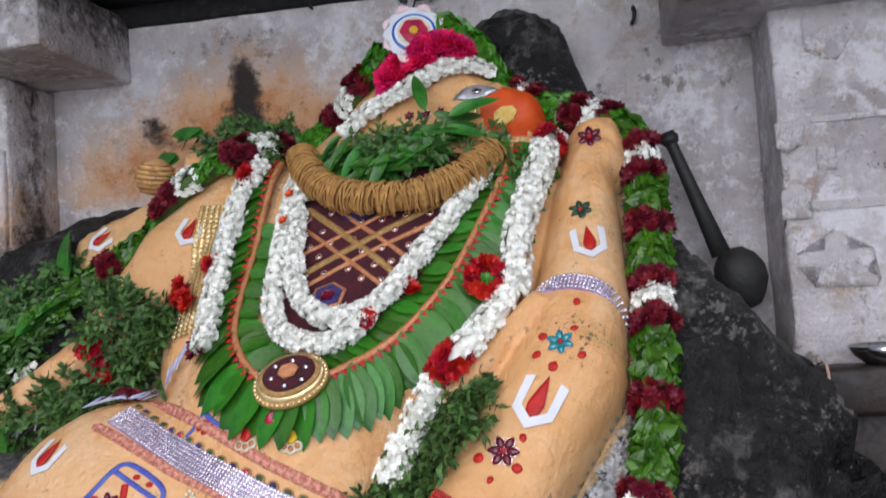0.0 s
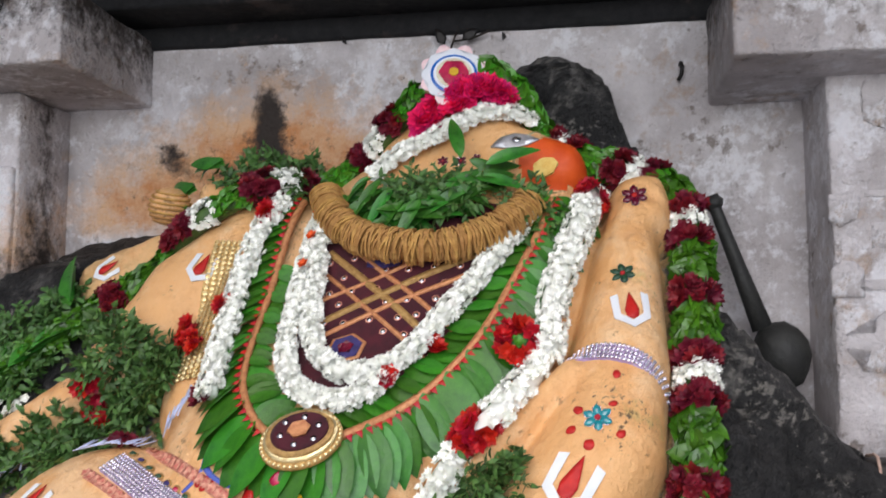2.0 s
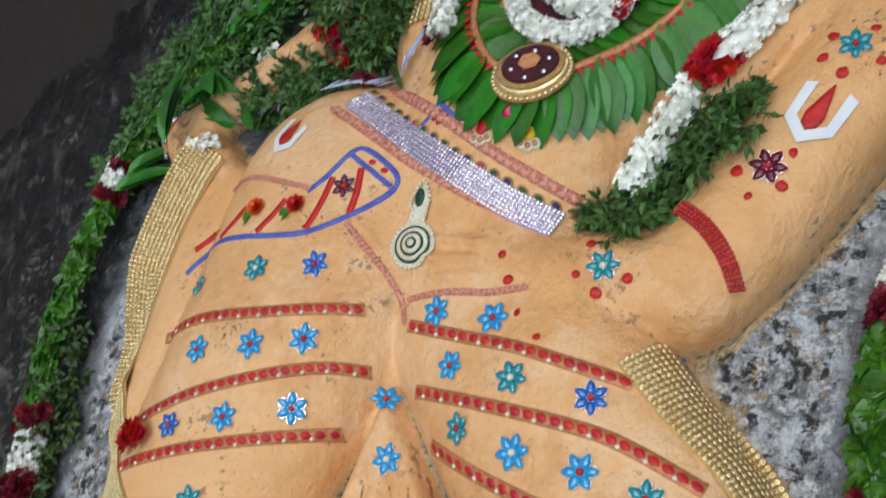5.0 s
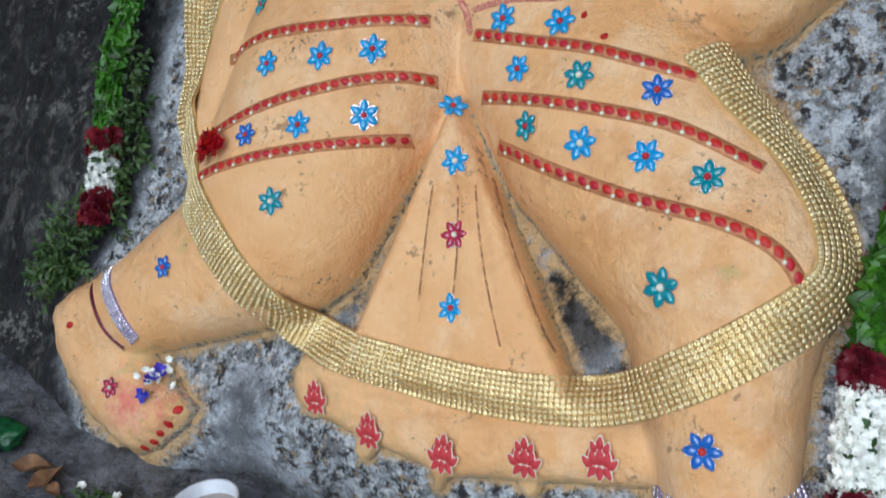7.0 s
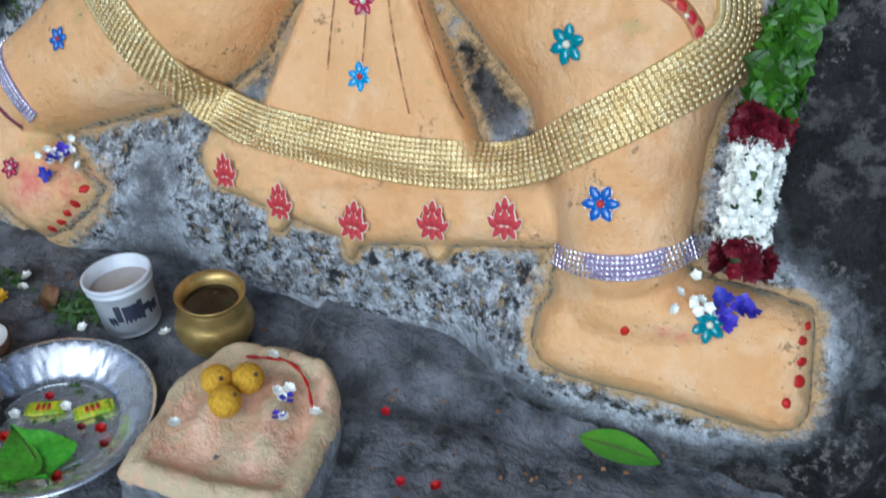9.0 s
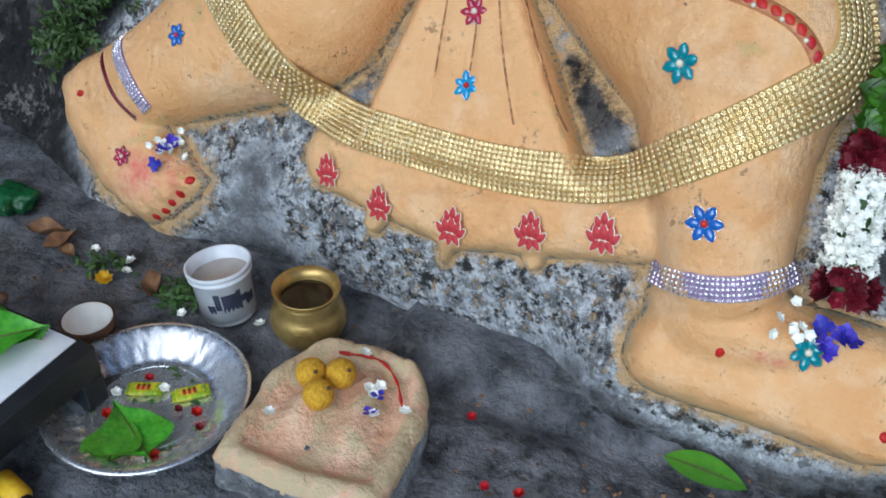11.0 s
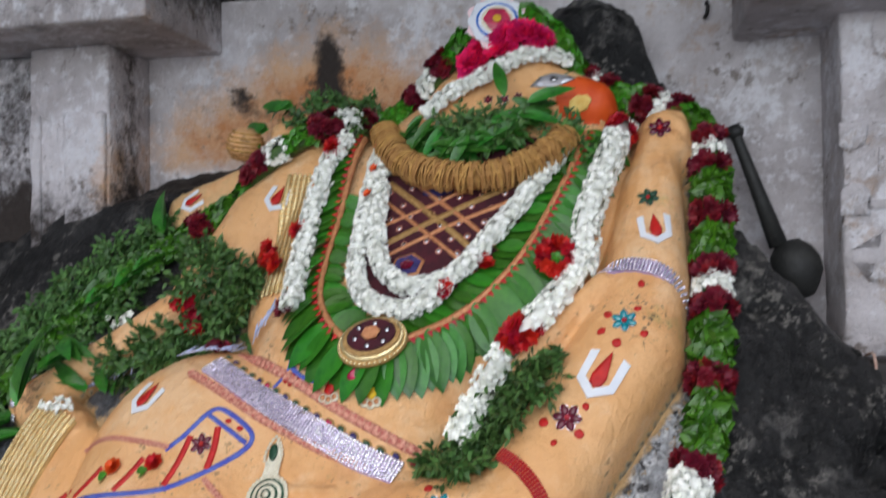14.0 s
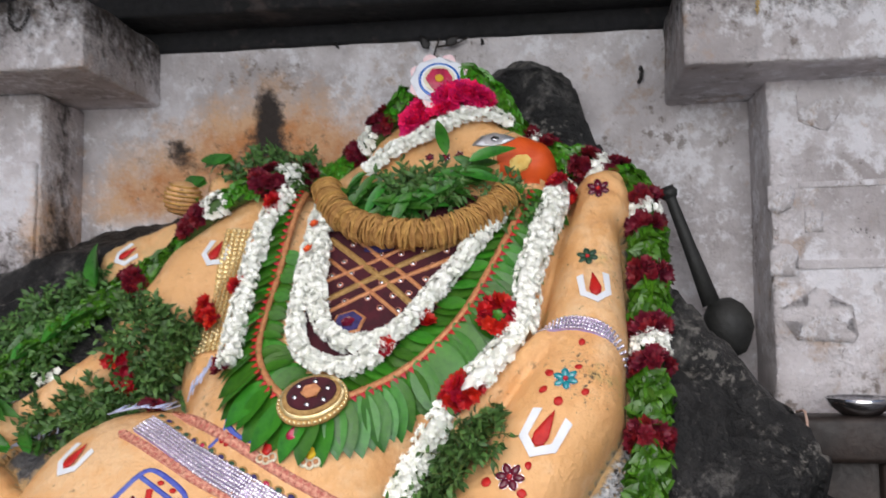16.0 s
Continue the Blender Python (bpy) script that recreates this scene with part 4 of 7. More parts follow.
# white paper marks with a red flame
U_BAR = [(0.034, 0.034), (0.020, 0.038), (0.0200, -0.010), (0.032, -0.018)]
U_FOOT = [(0.032, -0.0182), (0.0200, -0.0102), (0.0, -0.026), (0.0, -0.043)]
FLAME = [(0.0, 0.042), (-0.007, 0.018), (-0.0125, -0.004), (-0.010, -0.018), (0.0, -0.024), (0.010, -0.018), (0.0125, -0.004), (0.007, 0.018)]
for u, v, s, turn in ((0.265, 1.262, 0.9, 2), (0.153, 0.964, 1.08, -30), (-0.520, 1.466, 0.8, -22), (-0.712, 0.998, 0.9, -32), (-0.772, 1.552, 0.7, -60)):
    root = thing("paper_mark", "white paper U mark with a red flame, stuck on stone", "sacred mark", "paper marks on the statue")
    for side in (-1, 1):
        part("white_bar", drape(flat([(side * x * s, y * s) for x, y in U_BAR], 0.0015), u, v, turn, 0.002), M_PAPER, root, smooth=False)
        part("white_foot", drape(flat([(side * x * s, y * s) for x, y in U_FOOT], 0.0015), u, v, turn, 0.002), M_PAPER, root, smooth=False)
    part("flame", drape(flat([(x * s, y * s) for x, y in FLAME], 0.0015), u, v, turn, 0.004), M_REDPAINT, root)

# red paint dabs
for u, v in ((0.231, 1.138), (0.170, 1.080), (0.221, 1.085), (0.228, 1.033), (0.182, 1.020), (0.158, 1.047), (0.058, 0.889), (0.115, 0.864), (0.074, 0.850), (0.127, 0.910),
             (-0.148, 0.740), (-0.117, 0.715), (-0.075, 0.737), (-0.132, 0.790), (-0.263, 0.770), (-0.247, 0.730), (-0.224, 0.679), (-0.187, 0.641), (0.317, -0.020), (0.312, -0.040),
             (0.316, -0.068), (0.318, -0.094), (0.305, -0.125), (0.082, -0.072), (-0.903, -0.028), (-0.920, -0.058), (-0.935, -0.078), (-0.949, -0.097), (-0.975, -0.115), (-1.185, 0.087)):
    r = rng.uniform(0.006, 0.0085)
    dab = link("paint_dab", drape(flat([(x + rng.uniform(-0.001, 0.001), y) for x, y in oval(r, r * rng.uniform(0.7, 1.2), 10)], 0.001), u, v, rng.uniform(0, 90)), M_REDPAINT)
    tagged(dab, "small dab of red paint on the statue", "paint mark", "red paint dabs")


def painted(name, line, width, material, label, thick=0.0016):
    ob = raw(name, *ribbon(line, width, thick, 0.0005, 2), material)
    return tagged(ob, label, "paint mark")


painted("painted_line", [(-0.905, 0.752), (-0.865, 0.790), (-0.785, 0.799), (-0.677, 0.797), (-0.609, 0.803), (-0.543, 0.832), (-0.492, 0.866), (-0.465, 0.898), (-0.484, 0.924), (-0.540, 0.960), (-0.560, 0.953), (-0.599, 0.905), (-0.631, 0.879)], 0.010, M_BLUEPAINT, "uneven blue painted outline across the hip")
painted("painted_line", [(-0.559, 0.945), (-0.520, 0.918), (-0.478, 0.890)], 0.009, M_BLUEPAINT, "short faded blue painted bar")
for a, b in (((-0.761, 0.858), (-0.815, 0.808)), ((-0.672, 0.866), (-0.718, 0.806)), ((-0.586, 0.904), (-0.615, 0.808)), ((-0.536, 0.920), (-0.540, 0.838)), ((-0.90, 0.800), (-0.86, 0.835))):
    painted("painted_bar", [a, ((a[0] + b[0]) / 2 + 0.004, (a[1] + b[1]) / 2), b], 0.012, M_REDPAINT, "slanting red painted bar on the hip")
painted("painted_line", [(-0.417, 1.062), (-0.412, 1.035), (-0.427, 1.012), (-0.445, 0.998)], 0.007, M_BLUEPAINT, "thin blue painted stroke beside the navel")
painted("painted_line", [(-0.412, 1.035), (-0.385, 1.005), (-0.350, 0.995)], 0.010, M_BLUEPAINT, "thin blue painted stroke beside the navel")
for u, v in ((-0.405, 1.012), (-0.418, 1.006), (-0.395, 1.004), (-0.408, 0.998), (-0.519, 0.932), (-0.495, 0.918), (-0.850, 0.815), (-0.838, 0.828)):
    dab = link("paint_dab", drape(flat(oval(0.006, 0.005, 10), 0.001), u, v), M_REDPAINT)
    tagged(dab, "small dab of red paint on the statue", "paint mark", "red paint dabs")

# thin dark ribbons that paint the shade in the hanging cloth's pleat grooves
M_PLEAT_SHADE = stuff("groove_shade", rgb(176, 126, 84), rgb(132, 96, 66), 0.8, scale=160, fine=400, bump=0.4, third=rgb(232, 176, 124), third_at=0.54, third_scale=90)
for line in (
    [(-0.446, 0.422), (-0.445, 0.358), (-0.442, 0.293), (-0.439, 0.234)],
    [(-0.402, 0.425), (-0.393, 0.371), (-0.385, 0.313), (-0.382, 0.254)],
    [(-0.372, 0.427), (-0.354, 0.356), (-0.332, 0.287), (-0.309, 0.227), (-0.291, 0.184)],
    [(-0.354, 0.448), (-0.314, 0.368), (-0.277, 0.301), (-0.234, 0.227), (-0.205, 0.188)],
):
    painted("scored_pleat", line, 0.0034, M_PLEAT_SHADE, "thin dark line painted as shade along a pleat groove", 0.0012)


# ---- trims, sash, belts ----
def leafy_trim(line, label, width=0.020):
    """Copper-edged band with a row of red leaf shapes."""
    root = thing("red_trim", label, "trim", "red leaf trims on the statue")
    raw("band", *ribbon(line, width, 0.0022, 0.001, 2), M_TRIM, root)
    pts = smooth_line(line, 0.019)
    one = RED_LEAF
    for i in range(len(pts) - 1):
        (u, v), (a, b) = pts[i], pts[i + 1]
        m = seat((u + a) / 2, (v + b) / 2, 0.0042, math.degrees(math.atan2(b - v, a - u)) + rng.uniform(-4, 4) - 18, 0.02)
        piece("red_leaf", one, root, m)
        if i % 2:
            piece("bead", BEAD, root, seat(u, v, 0.004, 0, 0.02) @ pose(0, -0.006, 0))
    return root


RED_LEAF = dome(1, 0.5, M_REDTRIM, "red_leaf", 10, 2)
for q in RED_LEAF.vertices:
    q.co = (q.co.x * 0.0092, q.co.y * 0.0064 * (1 - abs(q.co.x) ** 3 * 0.6), q.co.z * 0.004)
for line in (
    [(-0.905, 0.626), (-0.83, 0.638), (-0.758, 0.649), (-0.642, 0.660), (-0.554, 0.671), (-0.482, 0.680)],
    [(-0.900, 0.462), (-0.822, 0.489), (-0.737, 0.525), (-0.634, 0.555), (-0.535, 0.579), (-0.461, 0.588)],
    [(-0.880, 0.388), (-0.829, 0.405), (-0.739, 0.431), (-0.630, 0.456), (-0.547, 0.476), (-0.493, 0.490)],
    [(-0.406, 0.662), (-0.321, 0.645), (-0.226, 0.628), (-0.141, 0.607), (-0.051, 0.586)],
    [(-0.380, 0.565), (-0.253, 0.543), (-0.130, 0.524), (-0.055, 0.506), (0.048, 0.462)],
    [(-0.342, 0.489), (-0.251, 0.451), (-0.126, 0.412), (-0.012, 0.388), (0.052, 0.368), (0.089, 0.345), (0.110, 0.317)],
):
    leafy_trim(line, "red and copper leaf-patterned trim across a thigh")


def lace(name, line, width, material, label):
    """A narrow scalloped lace band."""
    root = thing(name, label, "trim")
    raw("band", *ribbon(line, width, 0.002, 0.001, 2), material, root)
    for u, v in smooth_line(line, width * 0.8):
        piece("bobble", BOBBLE, root, seat(u, v, 0.003, rng.uniform(0, 360), 0.02) @ Matrix.Scale(width / 0.014, 4))
    return root


BOBBLE = shape("bobble", *petals(5, 0.0075, 0.4, 0.3, 1), M_PINKTRIM)
lace("pink_lace", [(-0.538, 0.817), (-0.505, 0.786), (-0.463, 0.746), (-0.428, 0.701), (-0.416, 0.668)], 0.011, M_PINKTRIM, "dusty pink lace strip on the belly")
lace("pink_lace", [(-0.413, 0.704), (-0.343, 0.711), (-0.278, 0.710), (-0.218, 0.719)], 0.011, M_PINKTRIM, "dusty pink lace strip on the belly")
lace("pink_lace", [(-0.850, 0.925), (-0.776, 0.922), (-0.684, 0.900), (-0.627, 0.884)], 0.010, M_PINKTRIM, "dusty pink lace strip on the hip")
lace("pink_lace", [(-0.625, 1.045), (-0.567, 1.008), (-0.492, 0.960), (-0.412, 0.913), (-0.330, 0.868), (-0.250, 0.836)], 0.018, M_PINKTRIM, "pink and copper lace below the belt")
lace("pink_lace", [(-0.550, 1.115), (-0.455, 1.042), (-0.360, 0.975), (-0.280, 0.922), (-0.200, 0.882), (-0.160, 0.868)], 0.019, M_PINKTRIM, "pink and copper lace above the belt")

SEQUIN_BM = bmesh.new()
lathe(SEQUIN_BM, [(0.0064, 0.0), (0.0062, 0.0030), (0.0048, 0.0034), (0.0040, 0.0010), (0.0024, 0.0010), (0.0020, 0.0040), (0, 0.0046)], 9)
SEQUIN = bpy.data.meshes.new("sequin")
SEQUIN_BM.to_mesh(SEQUIN)
SEQUIN_BM.free()
SEQUIN.materials.append(M_GOLD)
STONE = dome(0.0039, 0.0028, M_SILVER, "rhinestone", 6, 2)
STONE.polygons.foreach_set("use_smooth", [False] * len(STONE.polygons))


def studded(name, line, width, rows, me, step, base_mat, label, category, parts=300, first=None, part_name="sequin", size=1.0, bridge=False):
    """A band with rows of studs on it."""
    root = thing(name, label, category)
    extra = sag(line, 0.09) if bridge else None
    verts, faces = ribbon(line, width, 0.002, 0.001, 6, 0.0, extra)
    raw("band", verts, faces, base_mat, root)
    count = len(verts) // 9

    def on_band(a, b):
        """The place at a along and b across the band, both 0 to 1."""
        i, k = min(int(a * (count - 1)), count - 2), min(int(b * 6), 5)
        x, y = a * (count - 1) - i, b * 6 - k
        p, q = i * 9 + k, (i + 1) * 9 + k
        return (verts[p] * (1 - x) + verts[q] * x) * (1 - y) + (verts[p + 1] * (1 - x) + verts[q + 1] * x) * y

    pts = smooth_line(line, step)
    mats = []
    for i in range(len(pts)):
        a = i / (len(pts) - 1)
        for k in range(rows):
            b = 0.5 + ((k + 0.5) / rows - 0.5) * 0.97
            along = on_band(min(1, a + 0.004), b) - on_band(max(0, a - 0.004), b)
            over = on_band(a, min(1, b + 0.1)) - on_band(a, max(0, b - 0.1))
            m = toward(on_band(a, b), along.normalized().cross(over.normalized()), over) @ pose(0, 0, 0.0024, rng.uniform(-5, 5), rng.uniform(-5, 5), 0) @ Matrix.Scale(size * rng.uniform(0.92, 1.06), 4)
            u, v = pts[i]
            mats.append((first(u, v) if first else 0, m))
    mats.sort(key=lambda q: -q[0])
    many(part_name, me, root, [m for _, m in mats], parts)
    return root


GOLD_LINE = [(-0.935, 1.010), (-0.968, 0.945), (-0.995, 0.860), (-1.012, 0.755), (-1.018, 0.640), (-1.004, 0.515), (-0.940, 0.405), (-0.835, 0.300), (-0.755, 0.222), (-0.690, 0.172), (-0.583, 0.137), (-0.442, 0.121), (-0.312, 0.113), (-0.177, 0.122), (-0.087, 0.145),
             (-0.005, 0.190), (0.064, 0.239), (0.126, 0.292), (0.157, 0.340), (0.145, 0.410), (0.095, 0.495), (0.020, 0.565), (-0.045, 0.635)]
M_GOLDCLOTH = stuff("gold_net", rgb(220, 182, 116), rgb(196, 152, 88), 0.5, metal=0.25, scale=50, fine=500, bump=0.5)
studded("sequin_sash", GOLD_LINE, lambda t: 0.074 + 0.028 * math.exp(-(t / 0.22) ** 2), 9, SEQUIN, 0.0086, M_GOLDCLOTH, "wide gold sequinned sash looped across both legs", "sash", 300, lambda u, v: 1 if -0.45 < u < 0.1 and v < 0.3 else 0, size=0.66, bridge=True)
studded("gold_sleeve", [(-0.474, 1.520), (-0.482, 1.430), (-0.486, 1.340), (-0.492, 1.225)], 0.060, 5, SEQUIN, 0.0105, M_GOLDCLOTH, "gold sequinned strip on the upper arm", "sash", 120, size=0.8)
studded("silver_belt", [(-0.590, 1.068), (-0.491, 0.998), (-0.414, 0.945), (-0.336, 0.896), (-0.267, 0.856), (-0.192, 0.827)], 0.048, 7, STONE, 0.0066, M_LILAC, "silver and lilac rhinestone belt round the waist", "belt", 300, None, "rhinestone")
studded("silver_armband", [(0.160, 1.200), (0.194, 1.190), (0.238, 1.178), (0.282, 1.158), (0.322, 1.130)], 0.030, 4, STONE, 0.0066, M_LILAC, "silver rhinestone band round the upper arm", "armband", 160, None, "rhinestone")
studded("silver_anklet", [(-0.035, 0.012), (0.021, 0.010), (0.066, 0.016), (0.107, 0.030), (0.160, 0.060)], 0.036, 5, STONE, 0.0066, M_LILAC, "silver and lilac rhinestone anklet", "anklet", 200, None, "rhinestone")
studded("silver_anklet", [(-1.125, 0.232), (-1.095, 0.185), (-1.050, 0.135), (-1.005, 0.085)], 0.026, 4, STONE, 0.0066, M_LILAC, "narrow silver and lilac rhinestone anklet", "anklet", 150, None, "rhinestone")
studded("beaded_armlet", [(-0.014, 0.848), (0.024, 0.808), (0.051, 0.770), (0.067, 0.731)], 0.022, 4, dome(0.0034, 0.003, M_REDTRIM, "red_bead", 7, 2), 0.0060, M_TRIM, "red beaded armlet above the elbow", "armlet", 200, None, "bead")
painted("brown_cord", [(-1.165, 0.190), (-1.130, 0.145), (-1.085, 0.095), (-1.040, 0.062)], 0.010, M_PLUM, "brown cord painted round the ankle", 0.004)
for k, (u, v) in enumerate(smooth_line([(-0.565, 1.090), (-0.475, 1.018), (-0.372, 0.945), (-0.299, 0.903), (-0.233, 0.868), (-0.170, 0.850)], 0.026)):
    root = thing("belt_gem", "oval " + ("green", "blue", "pink")[k % 3] + " gem in a gold rim above the belt", "gem", "gems along the belt")
    root.matrix_basis = seat(u, v, 0.002, -35, 0.02) @ Matrix.Scale(0.82, 4)
    piece("rim", dome(0.0115, 0.003, M_BRAID, "rim", 14, 2), root, Matrix.Diagonal((1.15, 0.85, 1, 1)))
    piece("stone", dome(0.0078, 0.005, (M_BOTTLE, M_NAVY, M_ROSEGEM if k % 2 else M_BOTTLE)[k % 3], "stone", 12, 3), root, pose(0, 0, 0.001) @ Matrix.Diagonal((1.15, 0.8, 1, 1)))

# lotus stickers on the hem
M_LOTUS = stuff("dusty_red", rgb(200, 62, 66), rgb(178, 44, 52), 0.6, scale=60, bump=0.2)
LOTUS_PETAL = dome(1, 0.5, M_LOTUS, "lotus_petal", 10, 2)
for q in LOTUS_PETAL.vertices:
    q.co = (q.co.x * 0.0062 * (1 - 0.4 * q.co.y), q.co.y * 0.0118, q.co.z * 0.003)
LOTUS_EDGE = LOTUS_PETAL.copy()
LOTUS_EDGE.materials.clear()
LOTUS_EDGE.materials.append(M_PEARL)
for q in LOTUS_EDGE.vertices:
    q.co = (q.co.x * 1.28, q.co.y * 1.16, q.co.z * 0.6)
for u, v, s, turn in ((-0.606, 0.048, 1.0, 5), (-0.495, 0.014, 1.05, 0), (-0.356, 0.006, 1.1, -3), (-0.226, 0.028, 1.1, 2), (-0.115, 0.050, 1.1, 4)):
    root = thing("lotus_sticker", "red lotus sticker outlined in white on the hem", "sticker", "lotus stickers on the hem")
    root.matrix_basis = seat(u, v, 0.006, turn, 0.03) @ Matrix.Scale(s, 4)
    part("backing", flat(oval(0.019, 0.023, 20), 0.0008, 0.05), M_LOTUS, root)
    for x, y, a, z in ((0, 0.004, 0, 1.0), (-0.0095, 0.002, 14, 0.9), (0.0095, 0.002, -14, 0.9), (-0.0175, -0.004, 40, 0.8), (0.0175, -0.004, -40, 0.8), (0, -0.018, 180, 0.85), (-0.0105, -0.017, 145, 0.8), (0.0105, -0.017, -145, 0.8), (0, 0.023, 0, 0.8), (-0.009, 0.017, 18, 0.7), (0.009, 0.017, -18, 0.7)):
        place = pose(x, y, 0.0012, 0, 0, a) @ Matrix.Scale(z, 4)
        piece("petal_edge", LOTUS_EDGE, root, place)
        piece("petal", LOTUS_PETAL, root, pose(0, 0, 0.0010) @ place)


# ---- chest: velvet cloth, braids, collar of leaves ----
cloth = thing("chest_cloth", "maroon velvet chest cloth with gold braids and mirrors", "cloth")
part("velvet", drape(flat([(-0.30, 1.56), (-0.30, 1.42), (-0.29, 1.29), (-0.29, 1.17), (-0.25, 1.125), (-0.19, 1.115), (-0.12, 1.16), (-0.04, 1.24), (0.02, 1.33), (0.08, 1.42), (0.12, 1.48), (0.08, 1.52), (-0.08, 1.46), (-0.22, 1.52)], 0.003, 0.02), 0, 0, 0, 0.004), M_CLOTH, cloth)
for line, w in (([(-0.260, 1.455), (-0.150, 1.336), (-0.064, 1.245), (-0.03, 1.215)], 0.013), ([(-0.250, 1.490), (-0.140, 1.375), (-0.055, 1.290), (-0.020, 1.255)], 0.009),
                ([(-0.262, 1.285), (-0.159, 1.333), (-0.045, 1.385), (0.045, 1.425)], 0.013), ([(-0.265, 1.250), (-0.160, 1.300), (-0.045, 1.350), (0.03, 1.385)], 0.009),
                ([(-0.265, 1.335), (-0.17, 1.372), (-0.060, 1.420), (0.03, 1.455)], 0.008), ([(-0.268, 1.410), (-0.180, 1.315), (-0.105, 1.240), (-0.07, 1.205)], 0.008)):
    raw("braid", *ribbon(line, w, 0.004, 0.007, 2), M_BRAID if w > 0.01 else M_TRIM, cloth)
MIRROR = dome(0.0048, 0.0016, M_CHROME, "mirror", 10, 2)
MIRROR_RIM = dome(0.0068, 0.001, M_PINKTRIM, "mirror_rim", 10, 2)
k = 0
for a in range(9):
    for b in range(9):
        u, v = -0.27 + 0.042 * a + 0.02 * (b % 2), 1.185 + 0.034 * b
        if v < 1.205 + 1.15 * max(0, u + 0.10) or v > 1.45 or abs(u + 0.205) < 0.04 and v < 1.28:
            continue
        m = seat(u + rng.uniform(-0.006, 0.006), v + rng.uniform(-0.006, 0.006), 0.0075, 0, 0.03)
        rim = piece("mirror_rim", MIRROR_RIM, cloth, m)
        piece("mirror", MIRROR, rim, pose(0, 0, 0.0009))
patch = part("hexagon_patch", drape(flat(oval(0.036, 0.030, 6), 0.002), -0.202, 1.228, 15, 0.0075), M_TRIM, cloth)
part("hexagon_inner", drape(flat(oval(0.026, 0.022, 12, 0.12, 6), 0.002), -0.202, 1.228, 15, 0.010), M_NAVY, patch)
part("hexagon_heart", drape(flat(oval(0.013, 0.011, 10, 0.15, 5), 0.002), -0.202, 1.228, 15, 0.0125), M_PLUM, patch)
part("blue_patch", drape(flat(oval(0.036, 0.016, 14, 0.1, 7), 0.002), -0.148, 1.412, 0, 0.0075), M_NAVY, cloth)
part("gold_patch", drape(flat(oval(0.020, 0.013, 14, 0.1, 7), 0.002), -0.098, 1.405, 0, 0.0075), M_TRIM, cloth)

collar = thing("leaf_collar", "broad collar of overlapping green leaves", "leaf garland")
COLLAR = [(-0.330, 1.600), (-0.350, 1.500), (-0.362, 1.390), (-0.373, 1.271), (-0.368, 1.165), (-0.318, 1.075), (-0.250, 1.040), (-0.189, 1.054), (-0.114, 1.100), (-0.040, 1.160), (0.025, 1.241), (0.083, 1.357), (0.125, 1.450), (0.150, 1.520)]
pts = smooth_line(COLLAR, 0.0165)
for row, (size, skew, inside) in enumerate(((1.0, 1, False), (0.62, 1, True))):
    for i, (u, v) in enumerate(pts):
        du, dv = pts[min(i + 1, len(pts) - 1)] - pts[max(i - 1, 0)]
        le = math.hypot(du, dv)
        ou, ov = dv / le, -du / le
        if inside:
            ou, ov = -ou, -ov
        left = u < -0.30
        lean = (-0.35 if v > 1.15 else -0.1) if left else 0.35
        wu, wv = ou + du / le * lean * (-1 if left else -1) * 0.8, ov + dv / le * lean * (-1 if left else -1) * 0.8
        if inside and (v > 1.52 or (left and v > 1.45)):
            continue
        off = 0.010 + 0.004 * (i % 3) + (0.004 if not inside else 0.0)
        s = size * rng.uniform(0.88, 1.1) * (0.72 if left and v > 1.2 else 1.0)
        a = spot(u, v, off + 0.006)
        b = spot(u + wu * 0.09 * s, v + wv * 0.09 * s, off)
        piece("leaf", LEAF_C, collar, toward(a, facing(u, v, 0.04), b - a, rng.uniform(-14, 14) + 10, s))
raw("braid", *ribbon(COLLAR, 0.013, 0.006, 0.022, 2), M_TRIM, collar, "copper braid with red points")
tooth = shape("red_point", [(-0.006, 0, 0), (0.006, 0, 0), (0, 0.014, 0.0), (0, 0.004, 0.004)], [(0, 1, 3), (1, 2, 3), (2, 0, 3)], M_REDTRIM)
for i, (u, v) in enumerate(pts):
    du, dv = pts[min(i + 1, len(pts) - 1)] - pts[max(i - 1, 0)]
    piece("red_point", tooth, collar, seat(u, v, 0.0265, math.degrees(math.atan2(dv, du)) + 180, 0.03) @ pose(0, 0.005, 0))

GOLD_BEAD = dome(0.0034, 0.003, M_GOLD, "gold_bead", 7, 2)
brooch = thing("oval_brooch", "oval maroon brooch with gold rim and mirrors", "brooch")
bu, bv = -0.246, 1.045
part("rim", drape(flat(oval(0.065, 0.048, 36), 0.007), bu, bv, 12, 0.030), M_BRAID, brooch)
part("braid", drape(flat(oval(0.058, 0.042, 36), 0.005), bu, bv + 0.002, 12, 0.0375), M_GOLD, brooch)
part("inner_braid", drape(flat(oval(0.053, 0.037, 36), 0.004), bu, bv + 0.003, 12, 0.0425), M_BRAID, brooch)
part("velvet", drape(flat(oval(0.045, 0.031, 30), 0.003), bu, bv + 0.005, 12, 0.0465), M_CLOTH, brooch)
for k in range(40):
    a = 2 * math.pi * k / 40
    x, y = 0.0615 * math.cos(a), 0.045 * math.sin(a)
    piece("bead", GOLD_BEAD, brooch, seat(bu + x * 0.978 - y * 0.208, bv + x * 0.208 + y * 0.978, 0.037, 0, 0.04))
part("rosette", drape(flat(oval(0.016, 0.013, 24, 0.15, 6), 0.004), bu, bv + 0.006, 12, 0.050), M_TRIM, brooch)
